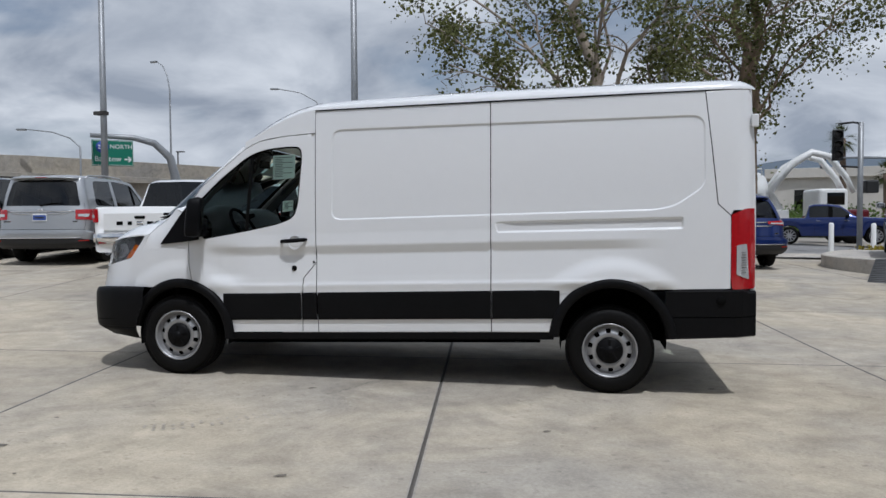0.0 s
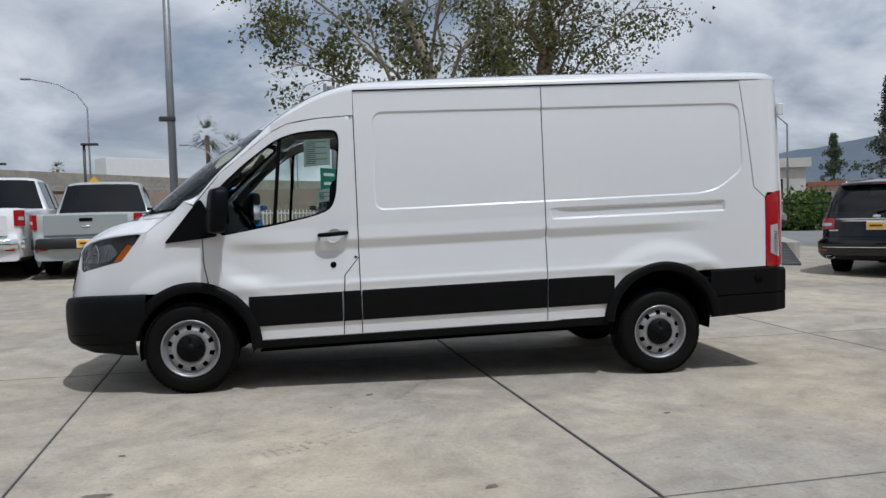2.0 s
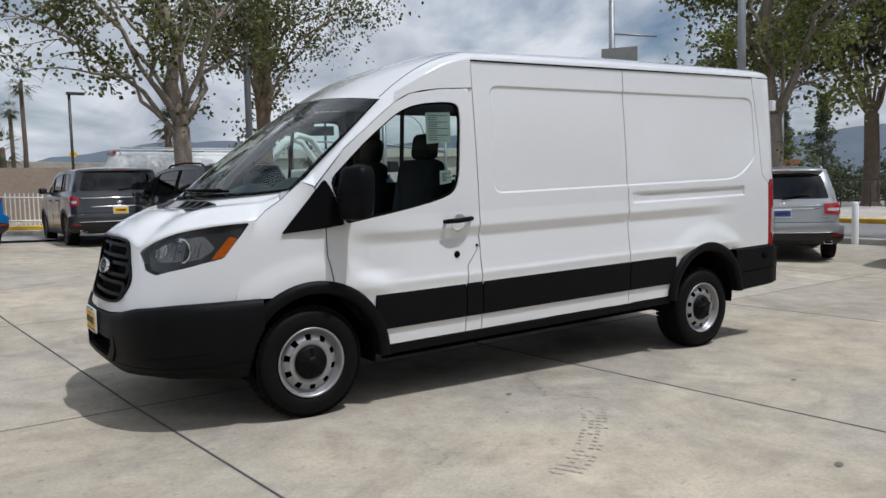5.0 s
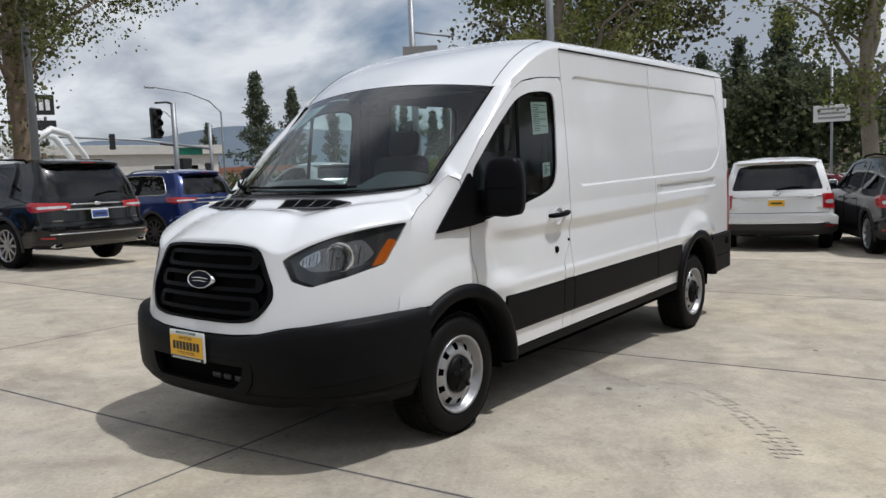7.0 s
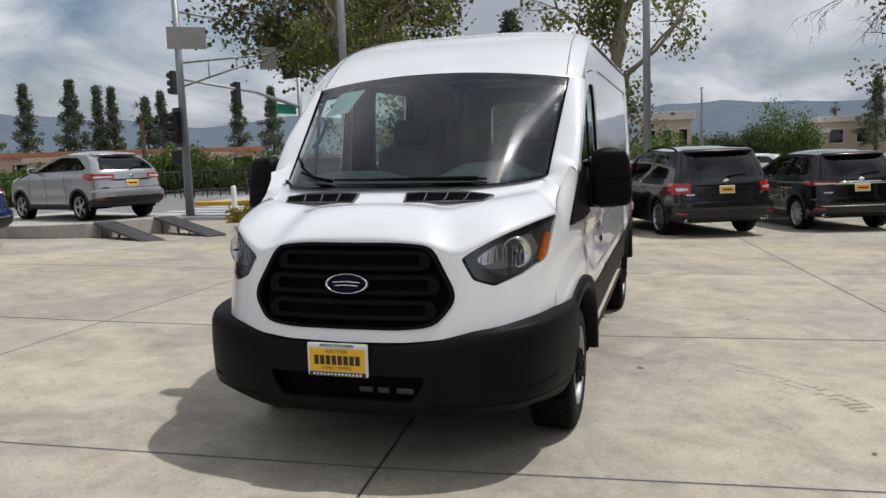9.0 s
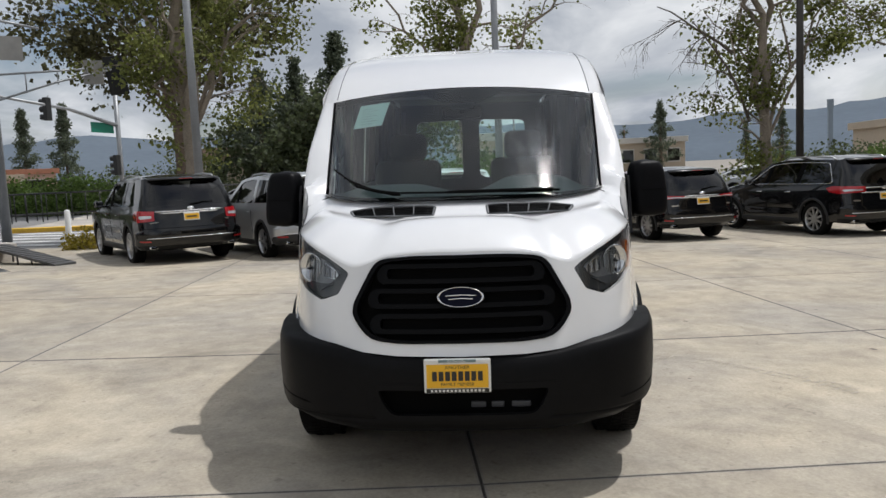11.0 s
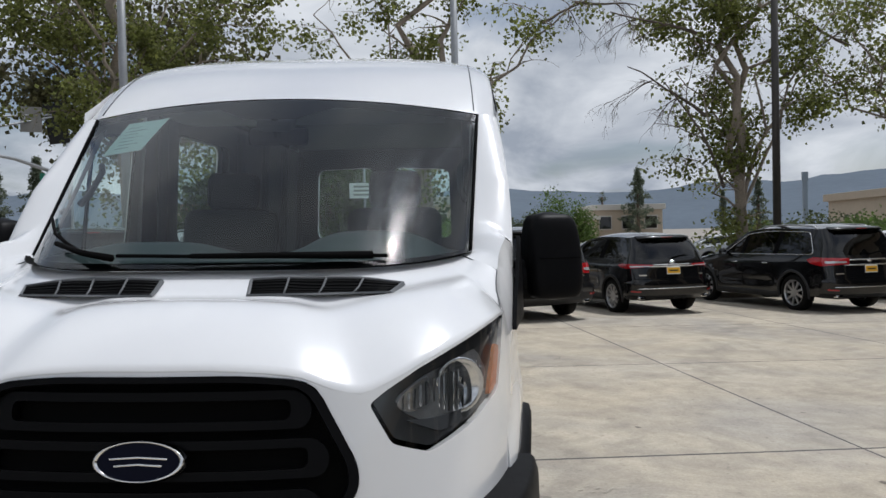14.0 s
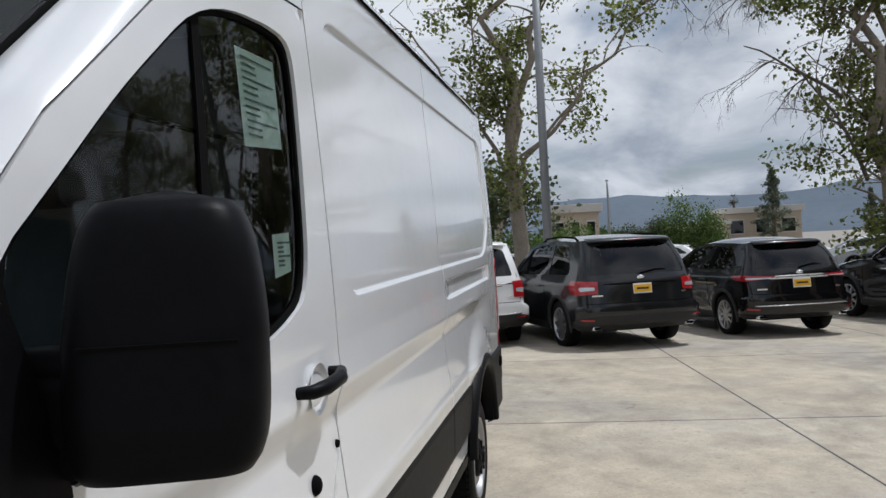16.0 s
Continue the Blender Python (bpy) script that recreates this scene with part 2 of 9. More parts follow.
M["glass"] = glass_mat("clear_glass", (0.84, 0.975, 0.95), 0.96, ior=1.52)
M["glass_door"] = glass_mat("door_glass", (0.91, 0.98, 0.955), 0.93, ior=1.36)
M["glass_lamp"] = glass_mat("lamp_glass", (0.97, 0.98, 0.98), 0.93)
M["amber"] = mat("amber_lens", (0.52, 0.13, 0.012), 0.18, coat=0.6, vary=0.08, scale=20)
M["red_lens"] = mat("red_lens", (0.36, 0.008, 0.012), 0.14, coat=0.8, vary=0.15, scale=30)
M["red_dark"] = mat("red_reflector", (0.30, 0.012, 0.012), 0.2, coat=0.6)
M["clear_lens"] = mat("clear_lens", (0.62, 0.63, 0.64), 0.14, metal=0.4, coat=0.8, vary=0.2, scale=40)
M["dash_grey"] = mat("dash_grey", (0.17, 0.185, 0.188), 0.6, vary=0.12, scale=40)
M["reflector"] = mat("reflector", (0.62, 0.63, 0.64), 0.16, metal=0.92, vary=0.1, scale=60)
M["zinc"] = mat("dull_zinc", (0.09, 0.09, 0.095), 0.5, metal=0.3)
M["lamp_silver"] = mat("lamp_silver", (0.30, 0.31, 0.32), 0.3, metal=0.6, vary=0.2, scale=50)
M["lamp_black"] = mat("lamp_bezel", (0.045, 0.047, 0.05), 0.28, coat=0.4)
M["paper"] = mat("paper_green", (0.80, 0.92, 0.87), 0.7, vary=0.02, scale=4)
M["ink"] = mat("ink", (0.16, 0.22, 0.22), 0.7)
M["trim_grey"] = mat("trim_grey", (0.05, 0.054, 0.060), 0.7, vary=0.15, scale=6, bump=0.05, bscale=300)
M["vent_grey"] = mat("vent_grey", (0.11, 0.115, 0.12), 0.55, vary=0.15, scale=8, bump=0.05, bscale=300)
M["seat_cloth"] = mat("seat_cloth", (0.032, 0.034, 0.037), 0.9, vary=0.25, scale=20, bump=0.2, bscale=300)
M["inner_wall"] = mat("cargo_lining", (0.055, 0.06, 0.065), 0.7, vary=0.1, scale=3)
M["headliner"] = mat("headliner", (0.22, 0.23, 0.23), 0.9, vary=0.05)
M["oval_blue"] = mat("oval_blue", (0.002, 0.003, 0.012), 0.5, spec=0.1)
M["plate_yellow"] = mat("plate_yellow", (0.80, 0.44, 0.015), 0.5, vary=0.05, scale=9)
M["plate_white"] = mat("plate_white", (0.72, 0.72, 0.70), 0.5, vary=0.05, scale=9)
M["plate_black"] = mat("plate_black", (0.02, 0.018, 0.015), 0.5)
M["plate_blue"] = mat("plate_blue", (0.04, 0.08, 0.28), 0.5)


# ---- mesh helpers ----
def mesh_of(name, verts, faces, smooth=True):
    me = bpy.data.meshes.new(name)
    me.from_pydata([tuple(v) for v in verts], [], [tuple(f) for f in faces])
    me.polygons.foreach_set("use_smooth", [smooth] * len(me.polygons))
    me.update()
    return me


def part(name, data, material, parent, label="", m=None):
    """Links a mesh or a bmesh as one object under a thing or a part."""
    if isinstance(data, bmesh.types.BMesh):
        me = bpy.data.meshes.new(name)
        data.to_mesh(me)
        data.free()
        data = me
    if len(data.materials) == 0:
        data.materials.append(material)
    ob = new(name, data)
    ob.parent = parent
    if m is not None:
        ob.matrix_basis = m
    if label:
        tagged(ob, label)
    return ob


def thing(name, label, category, m=None, group="", kind=""):
    ob = new(name, None)
    ob.empty_display_size = 0.2
    if m is not None:
        ob.matrix_basis = m
    return tagged(ob, label, category, group, kind)


def solid(name, data, material, label="", category="", group="", kind="", m=None):
    ob = part(name, data, material, None, m=m)
    return tagged(ob, label, category, group, kind)


def box(bm, size, loc=(0, 0, 0), rot=None, bevel=0.0, seg=2):
    """Adds a box to bm; bevel rounds all its edges."""
    m = Matrix.Translation(loc) @ (rot or Matrix()) @ Matrix.Diagonal((*size, 1))
    made = bmesh.ops.create_cube(bm, size=1.0, matrix=m)
    if bevel > 0:
        edges = list({e for v in made["verts"] for e in v.link_edges})
        bmesh.ops.bevel(bm, geom=edges, offset=bevel, segments=seg, profile=0.5, affect="EDGES")
    return bm


def boxed(size, loc=(0, 0, 0), rot=None, bevel=0.0, seg=2, smooth=False):
    bm = bmesh.new()
    box(bm, size, loc, rot, bevel, seg)
    for f in bm.faces:
        f.smooth = smooth
    return bm


def lathe(profile, n=48, axis="y"):
    """A turned mesh about the y (or z) axis from (radius, along) pairs."""
    verts, faces = [], []
    k = len(profile)
    for i in range(n):
        a = 2 * math.pi * i / n
        for r, h in profile:
            verts.append((r * math.cos(a), h, r * math.sin(a)) if axis == "y" else (r * math.cos(a), r * math.sin(a), h))
    for i in range(n):
        j = (i + 1) % n
        for q in range(k - 1):
            f = (i * k + q, j * k + q, j * k + q + 1, i * k + q + 1)
            faces.append(f[::-1] if axis == "y" else f)
    return mesh_of("lathe", verts, faces)


def tube(points, radii, n=8, cap=True):
    """A tapered tube along points, as verts and faces."""
    verts, faces = [], []
    pts = [Vector(p) for p in points]
    ref = Vector((0.31, 0.53, 0.79)).normalized()
    for i, p in enumerate(pts):
        d = (pts[min(i + 1, len(pts) - 1)] - pts[max(i - 1, 0)]).normalized()
        a = d.cross(ref)
        if a.length < 0.1:
            a = d.cross(Vector((1, 0, 0)))
        a.normalize()
        b = d.cross(a)
        for k in range(n):
            t = 2 * math.pi * k / n
            verts.append(p + (a * math.cos(t) + b * math.sin(t)) * radii[i])
    for i in range(len(pts) - 1):
        for k in range(n):
            j = (k + 1) % n
            faces.append((i * n + k, i * n + j, (i + 1) * n + j, (i + 1) * n + k))
    if cap:
        faces.append(tuple(range(n))[::-1])
        faces.append(tuple((len(pts) - 1) * n + k for k in range(n)))
    return verts, faces


def tube_mesh(points, radius, n=10):
    r = radius if isinstance(radius, (list, tuple)) else [radius] * len(points)
    return mesh_of("tube", *tube(points, r, n))


def join(meshes):
    """Joins (verts, faces) pairs."""
    V, F = [], []
    for v, f in meshes:
        o = len(V)
        V += list(v)
        F += [tuple(k + o for k in q) for q in f]
    return V, F


def grid_mesh(rows, closed=False, flip=False):
    """A mesh through rows of points of equal length."""
    V = [p for r in rows for p in r]
    n, F = len(rows[0]), []
    for i in range(len(rows) - 1):
        for k in range(n if closed else n - 1):
            j = (k + 1) % n
            f = (i * n + k, i * n + j, (i + 1) * n + j, (i + 1) * n + k)
            F.append(f[::-1] if flip else f)
    return V, F


def spline(pts, n=200):
    """Catmull-Rom through 2D points, densely sampled."""
    p = np.array(pts, float)
    p = np.vstack([2 * p[0] - p[1], p, 2 * p[-1] - p[-2]])
    outp = []
    per = max(2, n // (len(pts) - 1))
    for i in range(1, len(p) - 2):
        for t in np.linspace(0, 1, per, endpoint=False):
            a, b, c, d = p[i - 1], p[i], p[i + 1], p[i + 2]
            outp.append(0.5 * (2 * b + (c - a) * t + (2 * a - 5 * b + 4 * c - d) * t**2 + (3 * b - a - 3 * c + d) * t**3))
    outp.append(p[-2])
    return np.array(outp)


def rounded(pts, radius, n=5):
    """A polygon with rounded corners; radius may be one number or one for each corner."""
    outp = []
    k = len(pts)
    for i in range(k):
        a, b, c = Vector(pts[i - 1]), Vector(pts[i]), Vector(pts[(i + 1) % k])
        r = radius[i] if isinstance(radius, (list, tuple)) else radius
        if r <= 0:
            outp.append(tuple(b))
            continue
        u, w = (a - b), (c - b)
        r = min(r, u.length * 0.49, w.length * 0.49)
        u, w = u.normalized(), w.normalized()
        for t in np.linspace(0, 1, n):
            q = b + u * r * (1 - t) ** 2 + w * r * t**2
            outp.append((q.x, q.y))
    return outp


def resample(poly, step):
    outp = []
    for i in range(len(poly)):
        a, b = np.array(poly[i], float), np.array(poly[(i + 1) % len(poly)], float)
        n = max(1, int(math.ceil(np.linalg.norm(b - a) / step)))
        for k in range(n):
            outp.append(tuple(a + (b - a) * k / n))
    return outp


def inside(poly, P):
    """Which of the points P lie in the polygon."""
    x, y = P[:, 0], P[:, 1]
    res = np.zeros(len(P), bool)
    q = np.array(poly)
    for i in range(len(q)):
        (x1, y1), (x2, y2) = q[i - 1], q[i]
        if y1 == y2:
            continue
        c = ((y1 > y) != (y2 > y)) & (x < (x2 - x1) * (y - y1) / (y2 - y1) + x1)
        res ^= c
    return res


def edge_distance(poly, P):
    """The distance of the points P from the polygon's outline."""
    best = np.full(len(P), 1e9)
    q = np.array(poly, float)
    for i in range(len(q)):
        a, b = q[i - 1], q[i]
        d = b - a
        L = d @ d
        if L < 1e-12:
            continue
        t = np.clip(((P - a) @ d) / L, 0, 1)
        best = np.minimum(best, np.linalg.norm(P - a - t[:, None] * d, axis=1))
    return best


def skin(outline, holes, fn, step=0.03, flange=0.012, flip=False, edge=None, lines=()):
    """A sheet over a flat outline with holes, carried into space by fn(u, w), with its edges turned inwards."""
    from mathutils.geometry import delaunay_2d_cdt

    edge = edge or step
    rings = [resample(outline, edge)] + [resample(h, edge) for h in holes]
    pts, edges = [], []
    for ring in rings:
        o = len(pts)
        pts += ring
        edges += [(o + i, o + (i + 1) % len(ring)) for i in range(len(ring))]
    lo, hi = np.min(rings[0], axis=0), np.max(rings[0], axis=0)
    g = np.array([(u, w) for u in np.arange(lo[0], hi[0], step) for w in np.arange(lo[1], hi[1], step)]).reshape(-1, 2)
    ok = inside(rings[0], g) & (edge_distance(rings[0], g) > step * 0.45)
    for h in rings[1:]:
        ok &= ~inside(h, g) & (edge_distance(h, g) > step * 0.45)
    nb = len(pts)
    g = g[ok]
    for line in lines:
        q = np.array(line)
        q = q[inside(rings[0], q) & (edge_distance(rings[0], q) > 0.006)]
        if len(q):
            near = np.min(np.hypot(g[:, None, 0] - q[None, :, 0], g[:, None, 1] - q[None, :, 1]), axis=1)
            g = g[near > step * 0.4]
            pts += [tuple(p) for p in q]
    pts += [tuple(p) for p in g]
    co, _, tris, vo, _, _ = delaunay_2d_cdt([Vector(p) for p in pts], edges, [], 0, 1e-7)
    flat = np.array([tuple(c) for c in co])
    cen = np.array([flat[list(t)].mean(0) for t in tris])
    keep = inside(rings[0], cen)
    for h in rings[1:]:
        keep &= ~inside(h, cen)
    F = []
    for t, k in zip(tris, keep):
        if not k:
            continue
        a, b, c = flat[list(t)]
        up = (b[0] - a[0]) * (c[1] - a[1]) - (b[1] - a[1]) * (c[0] - a[0]) > 0
        F.append(tuple(t) if up != flip else tuple(t)[::-1])
    V = [Vector(fn(*p)) for p in flat]
    e = 1e-3
    N = []
    for p in flat:
        du = Vector(fn(p[0] + e, p[1])) - Vector(fn(p[0] - e, p[1]))
        dw = Vector(fn(p[0], p[1] + e)) - Vector(fn(p[0], p[1] - e))
        n = du.cross(dw).normalized()
        N.append(-n if flip else n)
    if flange > 0:
        count = {}
        for t in F:
            for i in range(3):
                a, b = t[i], t[(i + 1) % 3]
                key = (min(a, b), max(a, b))
                count[key] = None if key in count else (a, b)
        for ab in [v for v in count.values() if v]:
            a, b = ab
            o = len(V)
            V += [V[b], V[a], V[a] - N[a] * flange, V[b] - N[b] * flange]
            N += [Vector((0, 0, 0))] * 4
            F.append((o, o + 1, o + 2, o + 3))
    me = mesh_of("skin", V, F)
    me.normals_split_custom_set_from_vertices([tuple(n) for n in N])
    return me


def text_mesh(body, size):
    """Flat lettering in the built-in font, as a mesh in the xy plane, centred."""
    cu = bpy.data.curves.new("t", "FONT")
    cu.body, cu.size, cu.align_x, cu.align_y, cu.resolution_u = body, size, "CENTER", "CENTER", 2
    ob = bpy.data.objects.new("t", cu)
    scene.collection.objects.link(ob)
    bpy.context.view_layer.update()
    me = bpy.data.meshes.new_from_object(ob.evaluated_get(bpy.context.evaluated_depsgraph_get()))
    bpy.data.objects.remove(ob)
    me.materials.clear()
    return me


def gz(x, y):
    """The height of the lot, which falls gently towards +x and rises towards +y."""
    rise = 0.03 * max(0.0, min(9.0, y - 2.2)) * (1 - 0.055 * max(0.0, min(14.0, x + 2)))
    return -0.015 * max(-14.0, min(32.0, x)) + 0.012 * max(-20.0, min(24.0, y)) + rise


# ---- the ground ----
M["slab"] = concrete_mat("lot_concrete", (0.455, 0.410, 0.338), (0.310, 0.272, 0.218))
M["slab_edge"] = concrete_mat("worn_slab_edge", (0.42, 0.385, 0.335), (0.26, 0.235, 0.205))
M["joint"] = mat("joint_fill", (0.11, 0.10, 0.088), 0.9, vary=0.3, scale=3)
M["asphalt"] = mat("asphalt", (0.20, 0.195, 0.19), 0.85, vary=0.15, scale=0.5, bump=0.2, bscale=120)
M["kerb"] = concrete_mat("kerb_concrete", (0.46, 0.43, 0.39), (0.38, 0.35, 0.32))
M["earth"] = mat("far_ground", (0.26, 0.235, 0.20), 0.95, vary=0.2, scale=0.05)

# one sheet out to the horizon
rows = []
ax = np.r_[-3000, -600, -200, -80, np.arange(-40, 60, 4.0), 80, 200, 600, 4000]
ay = np.r_[-3000, -600, -200, -80, np.arange(-40, 60, 4.0), 80, 200, 600, 4000]
rows = [[(x, y, gz(x, y) - 0.10) for y in ay] for x in ax]
V, F = grid_mesh(rows, flip=True)
ground = solid("ground", mesh_of("ground", V, F), M["earth"], "flat bare ground out to the horizon", "ground", kind="structure")

# the lot: poured slabs with open joints
O = Vector((2.655, -2.52))
E1, E2 = Vector((0.9945, 0.105)), Vector((-0.113, 0.9936))
US = [-35.2, -31.2, -27.2, -23.2, -19.2, -15.2, -11.2, -7.15, -3.12, 0.0, 3.9, 8.0, 12.0, 14.6]
VS = [-26.0, -22.0, -18.0, -14.0, -10.0, -7.6, -3.7, 0.0, 3.83, 7.45, 11.3, 15.2, 18.6]


def slab_at(u, v):
    p = O + E1 * u + E2 * v
    return p.x, p.y


lot = thing("lot_paving", "sunlit poured concrete forecourt in large slabs with dark joints", "pavement", kind="structure")
bed = [[(*slab_at(u, v), gz(*slab_at(u, v)) - 0.014) for v in VS] for u in US]
V, F = grid_mesh(bed, flip=True)
part("joint_bed", mesh_of("bed", V, F, False), M["joint"], lot)
for i in range(len(US) - 1):
    for j in range(len(VS) - 1):
        g = 0.0017
        ga, gb = (0.0065 if abs(US[i]) < 0.1 else 0.0024), (0.0065 if abs(US[i + 1]) < 0.1 else 0.0024)
        q = [slab_at(US[i] + ga, VS[j] + g), slab_at(US[i + 1] - gb, VS[j] + g), slab_at(US[i + 1] - gb, VS[j + 1] - g), slab_at(US[i] + ga, VS[j + 1] - g)]
        c = Vector(((q[0][0] + q[2][0]) / 2, (q[0][1] + q[2][1]) / 2))
        V = []
        for ins, dz in ((0.0, -0.02), (0.0, -0.005), (0.007, 0.0), (0.02, 0.0)):
            for x, y in q:
                k = 1 - ins / 2.0
                V.append((c.x + (x - c.x) * k, c.y + (y - c.y) * k, gz(x, y) + dz))
        F = [(12, 13, 14, 15)]
        for a in range(4):
            b = (a + 1) % 4
            F += [(8 + a, 8 + b, 12 + b, 12 + a), (a, b, 4 + b, 4 + a), (4 + a, 4 + b, 8 + b, 8 + a)]
        me = mesh_of("slab", V, F, False)
        me.materials.append(M["slab"])
        me.materials.append(M["slab_edge"])
        me.materials.append(M["joint"])
        me.polygons.foreach_set("material_index", [0] + [1, 2, 2] * 4)
        part("slab", me, M["slab"], lot)

# street beyond the lot, with kerbs, island and lane lines
M["line_white"] = mat("line_white", (0.62, 0.62, 0.60), 0.7, vary=0.1, scale=3)
M["kerb_yellow"] = mat("kerb_yellow", (0.62, 0.38, 0.04), 0.75, vary=0.25, scale=2)
M["soil"] = mat("planting_soil", (0.16, 0.12, 0.08), 0.95, vary=0.3, scale=2, bump=0.3, bscale=30)


def sheet(name, pts, dz, material, label, category, n=10):
    """A sheet over a four-sided plan that follows the ground."""
    rws = []
    for i in range(n + 1):
        a = Vector(pts[0]).lerp(Vector(pts[1]), i / n)
        b = Vector(pts[3]).lerp(Vector(pts[2]), i / n)
        rws.append([(*a.lerp(b, j / n), gz(*a.lerp(b, j / n)) + dz) for j in range(n + 1)])
    v_, f_ = grid_mesh(rws, flip=True)
    return solid(name, mesh_of(name, v_, f_), material, label, category, kind="structure")


sheet("street_north", [(-60, 12.5), (15.3, 20.3), (13.9, 33), (-62, 26)], -0.06, M["asphalt"], "worn grey asphalt street behind the lot", "road")
sheet("street_east", [(18.2, -30), (52, -30), (46, 60), (13.2, 24)], -0.055, M["asphalt"], "worn grey asphalt cross street", "road")
sheet("pavement_north", [(-40, 12.4), (14.9, 18.0), (14.6, 20.2), (-40, 14.6)], 0.02, M["kerb"], "pale concrete footway along the street", "pavement")


def kerb_run(pts, material, label, w=0.16, h=0.14, name="kerb"):
    V, F = [], []
    for i, (x, y) in enumerate(pts):
        a, b = Vector(pts[max(i - 1, 0)]), Vector(pts[min(i + 1, len(pts) - 1)])
        t = (b - a).normalized()
        nn = Vector((-t.y, t.x)) * w / 2
        z = gz(x, y)
        V += [(x - nn.x, y - nn.y, z - 0.15), (x - nn.x, y - nn.y, z + h - 0.02), (x - nn.x * 0.7, y - nn.y * 0.7, z + h), (x + nn.x * 0.7, y + nn.y * 0.7, z + h), (x + nn.x, y + nn.y, z + h - 0.02), (x + nn.x, y + nn.y, z - 0.15)]
    for i in range(len(pts) - 1):
        for k in range(5):
            F.append((i * 6 + k, i * 6 + k + 1, i * 6 + 6 + k + 1, i * 6 + 6 + k))
    F += [(0, 1, 2, 3, 4, 5)[::-1], tuple(len(V) - 6 + k for k in range(6))]
    return solid(name, mesh_of("kerb", V, F, False), material, label, "kerb", kind="structure")


kerb_run([(18.6, -24), (17.9, -10), (17.3, 0), (16.7, 6), (16.0, 12.2)], M["kerb"], "low concrete kerb at the edge of the lot")
kerb_run([(-20, 17.4), (-8, 18.6), (2, 19.7), (8, 20.4)], M["kerb"], "low concrete kerb behind the parked cars")
kerb_run([(28.5, 2), (27.6, 10), (26.6, 16.5), (25.5, 20)], M["kerb_yellow"], "yellow painted kerb of the traffic island", 0.5)
kerb_run([(29.0, -26), (28.6, -12), (28.5, -2)], M["kerb_yellow"], "yellow painted kerb across the street", 0.5)
kerb_run([(-14, 21.0), (-4, 22.2), (3, 23)], M["kerb_yellow"], "yellow painted kerb by the picket fence", 0.5)
sheet("island", [(28.7, 2), (44, 4), (40, 24), (25.6, 20)], 0.08, M["kerb"], "pale concrete traffic island and footway", "pavement", 6)
for k in range(9):
    y = -20 + k * 4.2
    sheet("lane_line", [(22.6 - 0.02 * y, y), (22.75 - 0.02 * y, y), (22.7 - 0.02 * y, y + 2.0), (22.55 - 0.02 * y, y + 2.0)], -0.048, M["line_white"], "white lane line on asphalt", "road marking", 2)
for k in range(5):
    sheet("lane_line", [(17.5 + k * 1.6, 13.5 + k * 0.2), (18.1 + k * 1.6, 13.5 + k * 0.2), (18.4 + k * 1.6, 18.0 + k * 0.2), (17.8 + k * 1.6, 18.0 + k * 0.2)], -0.048, M["line_white"], "white crossing bar on asphalt", "road marking", 2)

# stains and a tyre print on the slabs
M["stain"] = mat("oil_stain", (0.15, 0.13, 0.105), 0.75, vary=0.35, scale=9)
M["tyre_dust"] = mat("tyre_dust", (0.40, 0.36, 0.30), 0.85, vary=0.25, scale=12)
rng_s = random.Random(77)


def stain(x, y, r, stretch=1.6, turn=20.0, material="stain", label="small dark oil stain on the concrete"):
    V = [(0, 0, 0.004)]
    n = 18
    for k in range(n):
        a = 2 * math.pi * k / n
        rr = r * (0.72 + 0.5 * rng_s.random())
        V.append((rr * math.cos(a) * stretch, rr * math.sin(a), 0.004))
    F = [(0, 1 + k, 1 + (k + 1) % n) for k in range(n)]
    return solid("oil_stain", mesh_of("stain", V, F, False), M[material], label, "stain", kind="structure", m=Matrix.Translation((x, y, gz(x, y))) @ pose(0, 0, 0, 0, 0, turn))


for x, y, r, st in ((1.87, -2.25, 0.022, 1.8), (-0.08, -2.06, 0.035, 2.2), (-0.13, -1.42, 0.014, 1.5), (-1.25, -0.75, 0.03, 2.0), (1.33, -0.21, 0.022, 1.8), (-0.58, 3.4, 0.03, 2.0), (1.05, -0.55, 0.012, 1.3), (3.3, -1.1, 0.018, 1.6), (4.6, 0.4, 0.02, 1.7), (-2.3, 1.4, 0.016, 1.5), (0.4, -2.5, 0.010, 1.4), (3.8, -2.6, 0.014, 1.6), (-1.9, -1.2, 0.012, 1.3)):
    stain(x, y, r, st, rng_s.random() * 60 - 20)
# the print of a tyre's tread, in rows of short dashes along a curve
prints = []
for k in range(26):
    t = k / 25
    c = Vector((0.62, -1.55)).lerp(Vector((1.32, -1.22)), t).lerp(Vector((1.32, -1.22)).lerp(Vector((1.80, -0.45)), t), t)
    d = (Vector((0.7, 0.33)) * (1 - t) + Vector((0.48, 0.77)) * t).normalized()
    nrm = Vector((-d.y, d.x))
    for row in range(4):
        if rng_s.random() < 0.35 + 0.4 * abs(t - 0.35):
            continue
        p = c + nrm * (row - 1.5) * 0.042
        e = d * 0.010
        f_ = nrm * 0.016 + d * 0.006
        prints.append(([(q.x, q.y, gz(q.x, q.y) + 0.004) for q in (p - e - f_, p + e - f_, p + e + f_, p - e + f_)], [(0, 1, 2, 3)]))
solid("tyre_print", mesh_of("print", *join(prints), False), M["tyre_dust"], "faint dusty tyre print on the concrete", "stain", kind="stuff")


